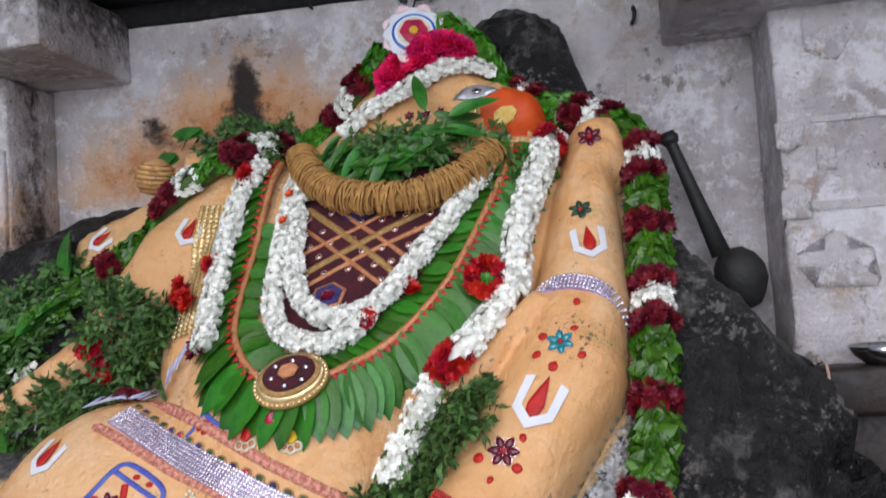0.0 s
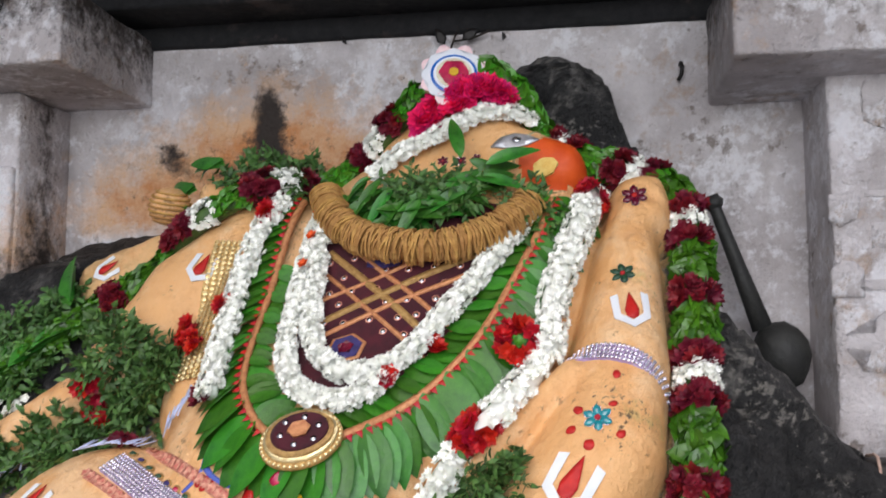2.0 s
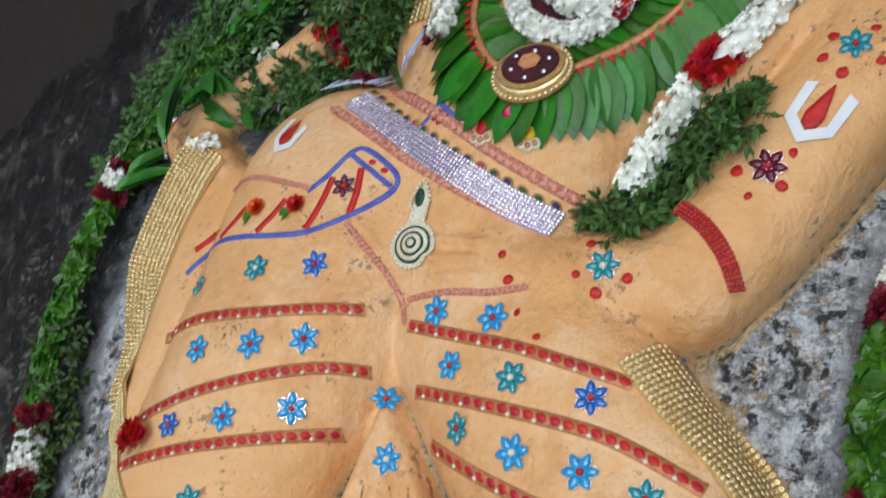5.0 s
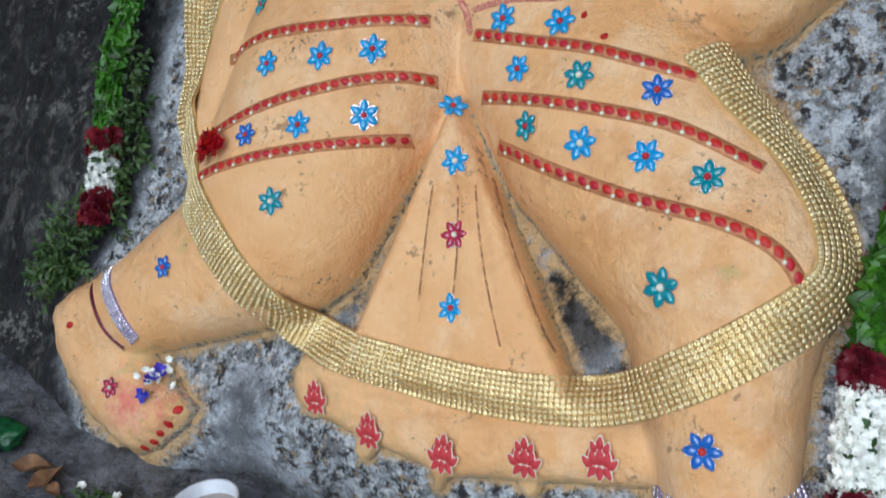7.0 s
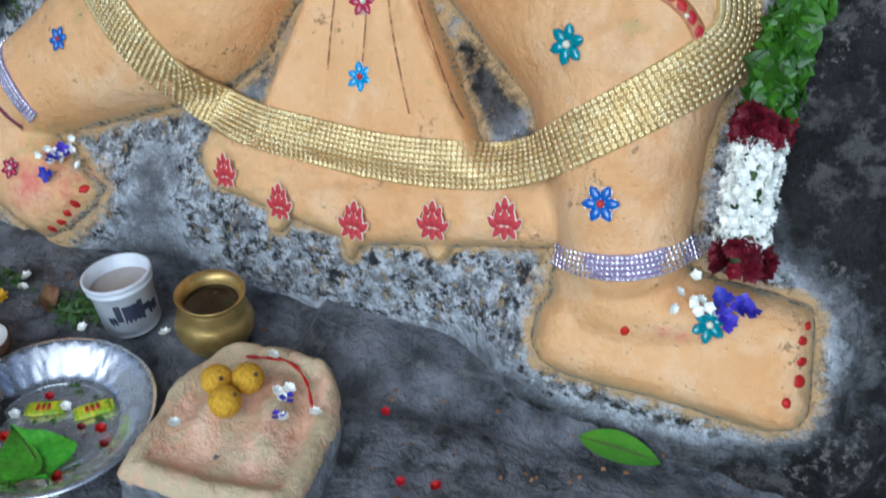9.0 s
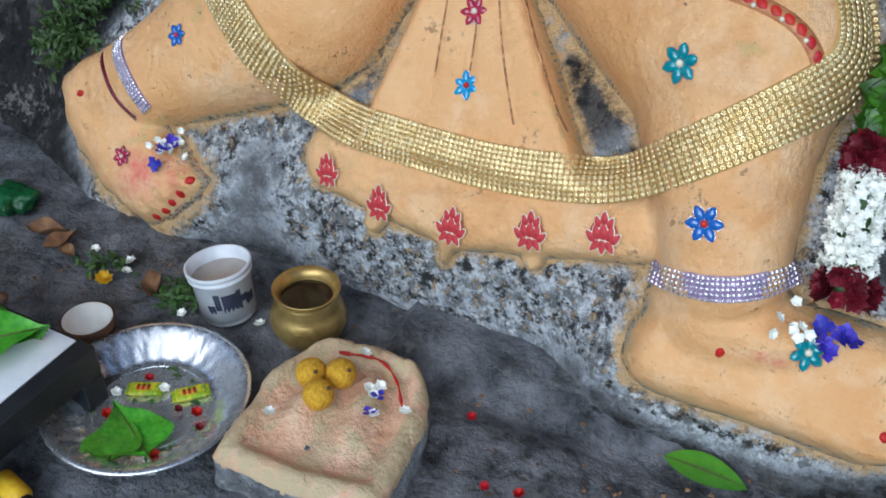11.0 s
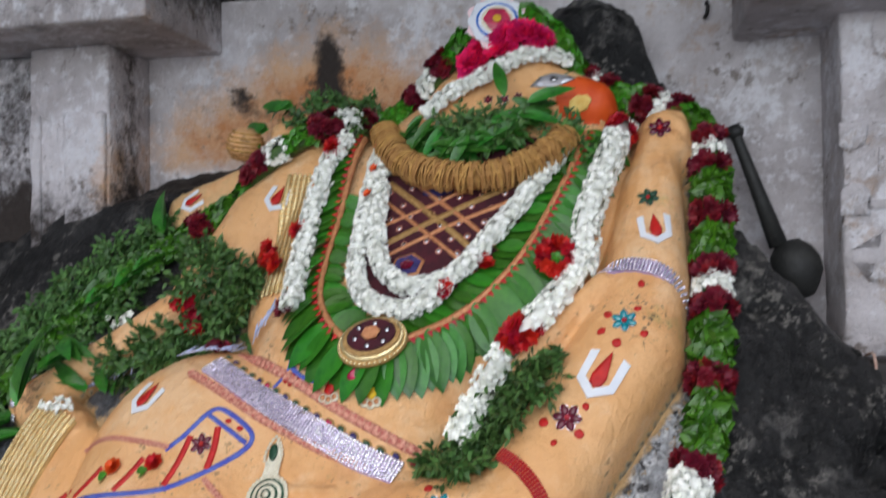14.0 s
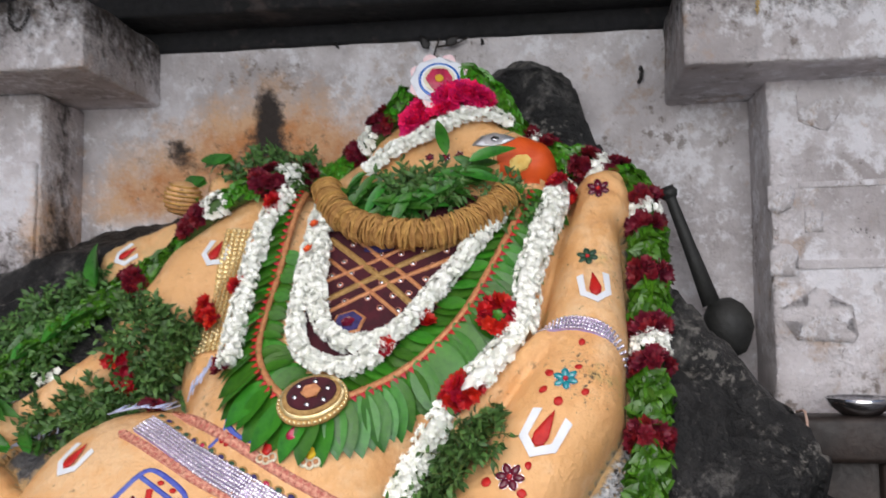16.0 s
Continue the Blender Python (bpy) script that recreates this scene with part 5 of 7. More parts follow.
for k in range(6):
    a = radians(60 * k + 20)
    piece("mirror", MIRROR, brooch, seat(bu + 0.031 * math.cos(a), bv + 0.005 + 0.023 * math.sin(a), 0.0505, 0, 0.04))
part("red_drop", drape(flat(oval(0.020, 0.010, 18), 0.005), -0.272, 0.995, 25, 0.014), M_ROSEGEM, brooch)

for u, v, m, lab in ((-0.326, 0.972, M_REDTRIM, "red"), (-0.246, 0.958, M_YELLOW, "yellow")):
    root = thing("drop_pendant", "small " + lab + " stone pendant with pearl rings", "pendant", "drop pendants on the belly")
    part("drop", drape(flat([(0, 0.026), (-0.006, 0.012), (-0.010, 0.0), (0, -0.008), (0.010, 0.0), (0.006, 0.012)], 0.004), u, v, 0, 0.002), m, root)
    for x, y in ((-0.011, -0.012), (0.011, -0.012), (0, -0.016)):
        part("ring", drape(flat(oval(0.0085, 0.0085, 16), 0.003), u + x, v + y, 0, 0.002), M_PEARL, root)
        part("stone", drape(flat(oval(0.0045, 0.0045, 12), 0.003), u + x, v + y, 0, 0.005), M_TRIM, root)

pend = thing("round_pendant", "round pearl and green paisley pendant ornament", "pendant")
pu, pv = -0.420, 0.790
for r, m, o in ((0.040, M_PEARL, 0.002), (0.033, M_BOTTLE, 0.004), (0.0285, M_PEARL, 0.006), (0.0215, M_BOTTLE, 0.008), (0.017, M_PEARL, 0.010), (0.010, M_BOTTLE, 0.012), (0.006, M_PEARL, 0.014)):
    part("disc", drape(flat(oval(r, r * 0.92, 28), 0.003), pu, pv, 0, o), m, pend)
for k in range(28):
    a = 2 * math.pi * k / 28
    piece("pearl", BEAD, pend, seat(pu + 0.038 * math.cos(a), pv + 0.036 * math.sin(a), 0.005, 0, 0.03))
part("curl", drape(flat([(-0.016, 0.034), (0.0, 0.044), (0.016, 0.034), (0.012, 0.050), (0.018, 0.066), (0.010, 0.090), (0.004, 0.104), (-0.002, 0.090), (-0.010, 0.070), (-0.006, 0.052)], 0.004), pu, pv, 0, 0.002), M_PEARL, pend)
for k, (x, y) in enumerate(smooth_line([(-0.012, 0.040), (-0.005, 0.052), (-0.016, 0.066), (-0.014, 0.086), (0.0, 0.108), (0.014, 0.086), (0.016, 0.066), (0.005, 0.052), (0.012, 0.040)], 0.0078)):
    piece("pearl", BEAD, pend, seat(pu + x, pv + y, 0.005, 0, 0.03))
part("green_drop", drape(flat(oval(0.008, 0.016, 14), 0.004), pu, pv + 0.078, 0, 0.006), M_BOTTLE, pend)

# ---- garlands ----
garland("jasmine_garland", [(-0.287, 1.550), (-0.298, 1.441), (-0.302, 1.312), (-0.298, 1.196), (-0.257, 1.132), (-0.197, 1.112), (-0.150, 1.136), (-0.125, 1.165)], 0.018, [("white", 0)], "white jasmine garland tied in a loop over velvet", "jasmine garlands", 300, 0.024)
garland("jasmine_garland", [(-0.276, 1.540), (-0.275, 1.401), (-0.266, 1.290), (-0.247, 1.216), (-0.201, 1.168), (-0.146, 1.168), (-0.093, 1.203), (-0.040, 1.275), (0.016, 1.352), (0.081, 1.444), (0.110, 1.490)], 0.019, [("white", 0)], "white jasmine garland with red flecks over velvet", "jasmine garlands", 300, 0.026)
garland("jasmine_garland", [(-0.367, 1.590), (-0.401, 1.521), (-0.421, 1.420), (-0.426, 1.330), (-0.432, 1.245), (-0.426, 1.155)], 0.023, [("white", 0)], "thick white jasmine garland on the shoulder", "jasmine garlands", 300, 0.030)
garland("jasmine_garland", [(0.227, 1.570), (0.204, 1.490), (0.169, 1.379), (0.137, 1.286), (0.140, 1.232), (0.103, 1.154), (0.052, 1.085), (-0.008, 1.035), (-0.049, 1.005), (-0.078, 0.955), (-0.100, 0.905)], 0.030, [("white", 1.540), ("red", 1.500), ("white", 1.075), ("red", 1.040), ("white", 0)], "thick white jasmine garland with red rose bands", "jasmine garlands", 300, 0.038)
garland("mixed_garland", [(0.030, 1.790), (0.122, 1.720), (0.195, 1.670), (0.253, 1.640), (0.315, 1.608), (0.372, 1.568), (0.391, 1.500), (0.389, 1.400), (0.381, 1.302), (0.366, 1.173), (0.355, 1.078), (0.342, 0.990), (0.325, 0.890), (0.287, 0.795), (0.267, 0.719), (0.252, 0.627), (0.243, 0.562), (0.248, 0.468), (0.233, 0.385), (0.221, 0.310), (0.215, 0.235), (0.214, 0.130), (0.218, 0.040)], 0.040,
        [("leaf", 1.705), ("maroon", 1.690), ("white", 1.672), ("maroon", 1.665), ("leaf", 1.632), ("maroon", 1.620), ("white", 1.602), ("maroon", 1.590), ("leaf", 1.530), ("maroon", 1.505), ("white", 1.470), ("maroon", 1.440), ("leaf", 1.350), ("maroon", 1.318), ("leaf", 1.215), ("maroon", 1.190), ("white", 1.145), ("maroon", 1.110), ("leaf", 1.005), ("maroon", 0.965), ("leaf", 0.835), ("maroon", 0.813), ("white", 0.742), ("maroon", 0.705), ("leaf", 0.490), ("maroon", 0.44), ("leaf", 0.255), ("maroon", 0.215), ("white", 0.075), ("maroon", 0)],
        "long green leaf garland with maroon and white flower bands", "mixed garlands", 300, 0.030)
garland("mixed_garland", [(-0.105, 1.790), (-0.185, 1.740), (-0.260, 1.700), (-0.330, 1.672), (-0.395, 1.630), (-0.475, 1.605), (-0.540, 1.575), (-0.610, 1.550), (-0.680, 1.520), (-0.735, 1.475), (-0.830, 1.410), (-0.970, 1.300), (-1.060, 1.200), (-1.140, 1.072), (-1.184, 0.985), (-1.215, 0.840), (-1.236, 0.700), (-1.230, 0.550), (-1.208, 0.440), (-1.200, 0.380), (-1.195, 0.300)], 0.036,
        [("leaf", 1.770), ("maroon", 1.750), ("white", 1.728), ("maroon", 1.715), ("leaf", 1.665), ("maroon", 1.650), ("white", 1.632), ("maroon", 1.615), ("leaf", 1.590), ("white", 1.570), ("maroon", 1.555), ("leaf", 1.490), ("maroon", 1.465), ("leaf", 1.01), ("maroon", 1.00), ("white", 0.95), ("maroon", 0.92), ("leaf", 0.47), ("maroon", 0.44), ("white", 0.36), ("maroon", 0)],
        "long green leaf garland with maroon and white flower bands", "mixed garlands", 300, 0.028)


def rose_bunch(spots, me, label, count, spread, height=0.02):
    root = thing("rose_bunch", label, "roses", "rose bunches on the statue")
    for u, v in spots:
        for _ in range(count):
            a, e = rng.uniform(0, 6.28), math.sqrt(rng.random())
            m = seat(u + spread * e * math.cos(a), v + spread * e * math.sin(a), height * (1 - e * e * 0.7) + 0.004, rng.uniform(0, 360), 0.03)
            piece("rose", me, root, m @ pose(0, 0, 0, rng.uniform(-45, 45), rng.uniform(-45, 45), 0) @ Matrix.Scale(rng.uniform(0.8, 1.2), 4))
    return root


ring = thing("rose_ring", "ring of red roses with a green centre", "roses", "rose bunches on the statue")
for k in range(22):
    a = 2 * math.pi * k / 11
    piece("rose", ROSE_R, ring, seat(0.084 + 0.026 * math.cos(a), 1.215 + 0.030 * math.sin(a), 0.030 + 0.010 * (k % 2), 40 * k, 0.03) @ pose(0, 0, 0, rng.uniform(-35, 35), rng.uniform(-35, 35), 0))
for k in range(8):
    piece("leaf", LEAF_G, ring, seat(0.084, 1.215, 0.034, 45 * k, 0.03) @ pose(0, -0.01, 0, 25, 0, 0) @ Matrix.Scale(0.5, 4))
rose_bunch([(-0.520, 1.345), (-0.515, 1.315), (-0.498, 1.290)], ROSE_R, "deep red roses pinned on the sleeve", 9, 0.018, 0.03)
rose_bunch([(-0.440, 1.345)], ROSE_R, "single full red rose on the garland", 9, 0.012, 0.045)
rose_bunch([(-0.695, 1.235), (-0.695, 1.205)], ROSE_R, "bright red roses tucked among herbs", 16, 0.024, 0.04)
rose_bunch([(-0.440, 1.165), (-0.60, 1.13)], ROSE_M, "dark red roses beside the belt", 10, 0.02, 0.03)
rose_bunch([(-0.843, 0.441)], ROSE_R, "red rose tucked beside the sash", 14, 0.020, 0.03)
rose_bunch([(-0.391, 1.555)], ROSE_R, "red rose on the shoulder garland", 12, 0.022, 0.05)
rose_bunch([(-0.124, 1.155), (-0.055, 1.222)], ROSE_R, "small red roses on the jasmine", 4, 0.010, 0.05)
for u, v in ((-0.285, 1.53), (-0.290, 1.47), (-0.295, 1.40)):
    fl = raw("flower_fleck", *petals(5, 0.012, 0.4, 0.4, 2), M_ORANGE)
    fl.matrix_world = seat(u, v, 0.052, 30, 0.03)
    tagged(fl, "small orange petals on white jasmine", "flower", "orange flecks")
for u, v, m, c in ((-0.644, 0.853, M_RED, "red"), (-0.730, 0.852, M_ORANGE, "orange")):
    root = thing("fresh_flower", "fresh " + c + " flower laid on the hip", "flower", "flowers on the hip")
    for k in range(3):
        piece("petals", shape("petals", *petals(7, 0.019 - 0.004 * k, 0.5, 0.25 + 0.3 * k, 2), m), root, seat(u, v, 0.004 + 0.003 * k, 40 * k, 0.03))
    piece("leaf", LEAF_G, root, seat(u - 0.01, v - 0.01, 0.004, 120, 0.03) @ Matrix.Scale(0.7, 4))

# ---- herbs ----
herbs([(-0.605, 1.280, 0.080, 0.06), (-0.650, 1.295, 0.07, 0.05), (-0.555, 1.250, 0.07, 0.06), (-0.615, 1.225, 0.06, 0.05)], "thick bunch of small-leaved green herbs", 3000)
herbs([(-0.760, 1.185, 0.065, 0.05), (-0.690, 1.165, 0.06, 0.05), (-0.830, 1.135, 0.06, 0.04), (-0.720, 1.120, 0.05, 0.04)], "green herb bunch beside the belt", 2200)
herbs([(0.040, 0.945, 0.070, 0.05), (-0.005, 0.935, 0.075, 0.05), (-0.030, 0.965, 0.06, 0.05), (0.07, 0.965, 0.045, 0.04)], "green herb bunch tucked by the arm", 2000)
herbs([(-0.105, 0.850, 0.070, 0.05), (-0.070, 0.880, 0.06, 0.05), (-0.130, 0.850, 0.05, 0.05), (-0.085, 0.815, 0.045, 0.04)], "green herb bunch beside the hand", 2000)
herbs([(-0.850, 1.455, 0.07, 0.05), (-0.930, 1.400, 0.085, 0.06), (-1.010, 1.330, 0.085, 0.06), (-1.080, 1.250, 0.08, 0.05), (-0.90, 1.33, 0.06, 0.05), (-0.97, 1.27, 0.06, 0.04)], "long bank of green herbs along the rock", 4200)
herbs([(-1.130, 1.180, 0.08, 0.05), (-1.160, 1.090, 0.07, 0.05), (-1.200, 1.010, 0.06, 0.04), (-1.05, 1.16, 0.05, 0.04)], "green herbs trailing down the rock", 2400)
herbs([(-1.210, 0.640, 0.05, 0.04), (-1.190, 0.540, 0.055, 0.04), (-1.170, 0.440, 0.06, 0.04), (-1.190, 0.340, 0.06, 0.04), (-1.270, 0.240, 0.07, 0.04), (-1.31, 0.19, 0.05, 0.04)], "dull green herbs along the garland", 2400)
herbs([(-0.470, 1.700, 0.05, 0.05), (-0.400, 1.735, 0.05, 0.05), (-0.36, 1.65, 0.045, 0.05)], "herb sprigs behind the shoulder", 1100)
herbs([(-0.110, 1.525, 0.06, 0.06), (-0.040, 1.520, 0.06, 0.06), (0.120, 1.500, 0.045, 0.05)], "herb sprigs under the chin", 1300)

neck = thing("neck_leaves", "loose long green leaves heaped under the chin", "leaves")
for k in range(84):
    t = rng.random()
    u, v = -0.230 + 0.290 * t, 1.560 - 0.085 * math.sin(math.pi * min(1, t * 1.1)) + rng.uniform(-0.025, 0.025)
    a = rng.uniform(70, 150) if rng.random() < 0.75 - 0.4 * t else rng.uniform(-110, -60)
    m = seat(u, v, 0.026 + rng.uniform(0, 0.03), a, 0.06) @ pose(0, -0.045, 0, rng.uniform(-14, 10), rng.uniform(-25, 25), 0)
    piece("leaf", LEAF_N, neck, m @ Matrix.Scale(rng.uniform(0.55, 0.8), 4))
for u, v, a in ((-0.015, 1.575, 12), (0.030, 1.560, -70)):
    piece("leaf", LEAF_N, neck, seat(u, v, 0.07, a, 0.06) @ pose(0, 0, 0, 18, 0, 0) @ Matrix.Scale(0.8, 4))

for u, v, a, s in ((-0.60, 1.70, 70, 1.0), (-0.62, 1.66, 60, 0.9), (-0.53, 1.71, 80, 0.8), (-0.83, 1.47, 20, 1.1), (-0.90, 1.34, -35, 1.3), (-0.96, 1.30, -40, 1.2), (-0.86, 1.38, -50, 1.0), (-0.93, 1.36, 150, 1.2), (-0.98, 1.10, -30, 1.0), (-1.02, 1.03, -10, 1.2), (-1.13, 0.99, -50, 1.0), (-1.15, 0.95, -60, 1.1), (-0.92, 1.075, 60, 0.9), (-0.96, 1.16, -120, 1.0), (-0.86, 1.07, 40, 0.8), (-0.83, 1.06, 30, 0.7)):
    root = thing("folded_leaf", "long green leaf folded and tied with thread", "leaf", "loose long leaves")
    root.matrix_basis = seat(u, v, 0.05, a, 0.05)
    for k in range(3):
        piece("blade", LEAF_N, root, pose(0.004 * k, -0.02, 0.004 * k, 8 - 10 * k, 14 * (k - 1), 6 * (k - 1)) @ Matrix.Scale(s, 4))

# coir-like root collar
fringe = thing("root_collar", "thick tan collar of looped vetiver root", "garland")
fpts = smooth_line([(-0.275, 1.585), (-0.255, 1.530), (-0.212, 1.470), (-0.148, 1.430), (-0.064, 1.410), (0.017, 1.430), (0.080, 1.472), (0.105, 1.500)], 0.0058)
bm = bmesh.new()
tube(bm, [spot(u, v, 0.030) for u, v in fpts[::4]], 0.024, 10)
part("core", bm, M_COIR, fringe)
loops = []
for q in range(4):
    bm = bmesh.new()
    tube(bm, [Vector((0.002 * math.sin(3 * a + q), 0.032 * math.cos(a) - 0.004, 0.030 * math.sin(a))) for a in (radians(d) for d in range(-20, 210, 23))], 0.0024, 4)
    me = bpy.data.meshes.new("loop")
    bm.to_mesh(me)
    bm.free()
    me.materials.append(M_COIR)
    loops.append(me)
for i, (u, v) in enumerate(fpts):
    du, dv = fpts[min(i + 1, len(fpts) - 1)] - fpts[max(i - 1, 0)]
    for q in range(3):
        piece("loop", loops[rng.randrange(4)], fringe, seat(u, v, 0.034, math.degrees(math.atan2(dv, du)) + rng.uniform(-22, 22), 0.05) @ Matrix.Scale(rng.uniform(0.78, 1.08), 4))

# ---- head ----
crown = thing("rose_wreath", "crown of frilly pink roses over a jasmine band", "flower crown")
for k in range(150):
    t, e = rng.random(), rng.random()
    u = -0.105 + 0.180 * t
    lo = 1.685 + 0.032 * t
    hi = 1.722 + 0.045 * math.sin(math.pi * t)
    v = lo + (hi - lo) * e
    m = seat(u, v, 0.028 + 0.02 * math.sin(math.pi * e), rng.uniform(0, 360), 0.06) @ pose(0, 0, 0, rng.uniform(-40, 40), rng.uniform(-40, 40), 0)
    piece("pink_rose", ROSE_P, crown, m @ Matrix.Scale(rng.uniform(0.85, 1.2), 4))
garland("jasmine_band", [(-0.185, 1.610), (-0.150, 1.645), (-0.109, 1.668), (-0.056, 1.675), (-0.003, 1.683), (0.059, 1.706), (0.112, 1.698)], 0.017, [("white", 0)], "white jasmine band across the forehead", "jasmine garlands", 300, 0.026)
BADGE_PETAL = LOTUS_EDGE.copy()
BADGE_PETAL.materials.clear()
BADGE_PETAL.materials.append(stuff("blush_card", rgb(250, 226, 226), rgb(238, 190, 196), 0.7, scale=50, bump=0.1))
for q in BADGE_PETAL.vertices:
    q.co = (q.co.x * 2.1 * (1 + 12 * q.co.y), q.co.y * 1.2, q.co.z)
badge = thing("crown_badge", "round badge with petal rim and ringed centre", "ornament")
bm_pose = toward(Vector((-0.032, 1.800, 1.806)), (0.05, -1, 0.2), (0, 0.2, 1)) @ Matrix.Scale(1.12, 4)
for r, h, m, lob in ((0.052, 0.004, M_PAPER, 8), (0.040, 0.007, M_BLUE, 0), (0.035, 0.009, M_PAPER, 0), (0.030, 0.011, M_PEARL, 0), (0.024, 0.013, M_ROSEGEM, 6), (0.008, 0.016, M_YELLOW, 0)):
    bm = flat(oval(r, r * 0.9, 48, 0.08 if lob else 0, lob), h, 0.05)
    disc = part("disc", bm, m, badge, smooth=False)
    disc.matrix_basis = bm_pose
for k in range(8):
    a = 45 * k
    pet = piece("petal", BADGE_PETAL, badge, bm_pose @ pose(0, 0, 0.003, 0, 0, a + 22) @ pose(0, 0.044, 0))

M_EYE = stuff("brushed_silver", rgb(214, 214, 218), rgb(176, 178, 184), 0.38, metal=0.7, scale=40, bump=0.05)
eye = thing("silver_eye", "almond-shaped polished silver eye plate", "ornament")
part("plate", drape(flat([(-0.046, -0.004), (-0.026, 0.012), (0.0, 0.018), (0.026, 0.012), (0.046, 0.0), (0.024, -0.010), (0.0, -0.013), (-0.026, -0.010)], 0.0025), 0.083, 1.643, 0, 0.002), M_EYE, eye)
part("pupil", drape(flat(oval(0.009, 0.006, 14), 0.0012), 0.086, 1.645, 0, 0.0050), M_CHROME, eye)
paste = link("sandal_paste", drape(flat(oval(0.022, 0.012, 40, 0.07, 7), 0.005, 0.006), 0.138, 1.590, 0, 0.001), M_CREAM)
tagged(paste, "dab of cream sandal paste under the muzzle", "paste")
painted("face_cord", [(0.078, 1.600), (0.084, 1.625), (0.105, 1.655), (0.130, 1.680)], 0.006, M_GOLD, "thin gold cord beside the muzzle", 0.005)
for u, v in ((-0.02, 1.635), (0.01, 1.632), (-0.055, 1.640)):
    gem_flower(u, v, M_PLUM, M_REDTRIM, 0.55)

# paper fringe and pearl band by the belt
def paper_fringe(line, label):
    root = thing("paper_fringe", label, "paper fringe", "paper fringes")
    strip = shape("strip", [(-0.0018, 0, 0), (0.0018, 0, 0), (0.0022, 0.034, 0.004), (-0.0022, 0.034, 0.004), (-0.0018, 0, 0.0012), (0.0018, 0, 0.0012), (0.0022, 0.034, 0.0054), (-0.0022, 0.034, 0.0054)], [(3, 2, 1, 0), (4, 5, 6, 7), (0, 1, 5, 4), (1, 2, 6, 5), (2, 3, 7, 6), (3, 0, 4, 7)], M_PAPERBLUE)
    for u, v in smooth_line(line, 0.0045):
        piece("strip", strip, root, seat(u, v, 0.020, rng.uniform(-30, 30) - 35, 0.04) @ pose(0, -0.017, 0, rng.uniform(-12, 8), rng.uniform(-30, 30), 0))


M_PAPERBLUE = stuff("pale_blue_paper", rgb(206, 212, 240), rgb(186, 196, 232), 0.8, scale=30, bump=0.1, per=0.08)
paper_fringe([(-0.660, 1.105), (-0.610, 1.115), (-0.555, 1.118)], "pale blue cut paper fringe by the belt")
paper_fringe([(-0.905, 1.095), (-0.860, 1.118), (-0.820, 1.130)], "pale blue cut paper fringe on herbs")
paper_fringe([(-0.520, 1.140), (-0.490, 1.160), (-0.470, 1.180)], "pale blue cut paper fringe beside leaves")
studded("pearl_band", [(-0.930, 1.185), (-0.985, 1.165), (-1.030, 1.130), (-1.060, 1.070), (-1.065, 1.02)], 0.020, 1, dome(0.010, 0.006, M_SILVER, "pearl_disc", 12, 2), 0.022, M_TRIM, "beaded band round the lowered forearm", "armband", 60, None, "bead")
for u, v, n in ((-0.935, 1.02, 26), (-0.90, 1.255, 16), (-0.965, 0.03, 12), (0.170, -0.010, 10)):
    root = thing("loose_flowers", "few loose white flowers lying on the statue", "flowers", "loose white flowers")
    for _ in range(n):
        piece("flower", DAISY, root, seat(u + rng.gauss(0, 0.016), v + rng.gauss(0, 0.012), 0.010 + rng.random() * 0.012, rng.uniform(0, 360), 0.04) @ pose(0, 0, 0, rng.uniform(-50, 50), rng.uniform(-50, 50), 0) @ Matrix.Scale(rng.uniform(0.65, 0.9), 4))
for u, v, n in ((0.216, -0.012, 6), (-0.955, 0.015, 3)):
    root = thing("violet_flowers", "few deep violet pea flowers on the foot", "flowers", "violet flowers")
    for _ in range(n):
        piece("flower", shape("violet", *petals(3, 0.018, 0.5, 0.3, 2), M_VIOLET), root, seat(u + rng.gauss(0, 0.012), v + rng.gauss(0, 0.012), 0.012, rng.uniform(0, 360), 0.04) @ pose(0, 0, 0, rng.uniform(-40, 40), rng.uniform(-40, 40), 0))


# ---- on the wall ----
M_BRASS = stuff("aged_brass", rgb(206, 178, 112), rgb(164, 132, 74), 0.36, metal=0.7, scale=18, fine=120, bump=0.15, depth=0.001)
M_IRON = stuff("black_iron", rgb(44, 40, 40), rgb(28, 26, 26), 0.5, metal=0.4, scale=30, bump=0.4)
M_MACE = stuff("black_stone", rgb(50, 50, 48), rgb(34, 34, 34), 0.6, scale=18, fine=90, bump=0.6, depth=0.004)
M_TIMBER = stuff("dark_timber", rgb(50, 38, 33), rgb(32, 25, 22), 0.6, scale=10, fine=80, bump=0.5, depth=0.003)
M_STRING = stuff("cotton_string", rgb(206, 176, 160), rgb(178, 146, 132), 0.9, scale=90, bump=0.4)


def hung(name, label, category, x, d, z):
    """An empty on the wall: x along it, d metres in front, z up."""
    root = thing(name, label, category)
    root.matrix_basis = WALL @ pose(x, -d, z)
    return root


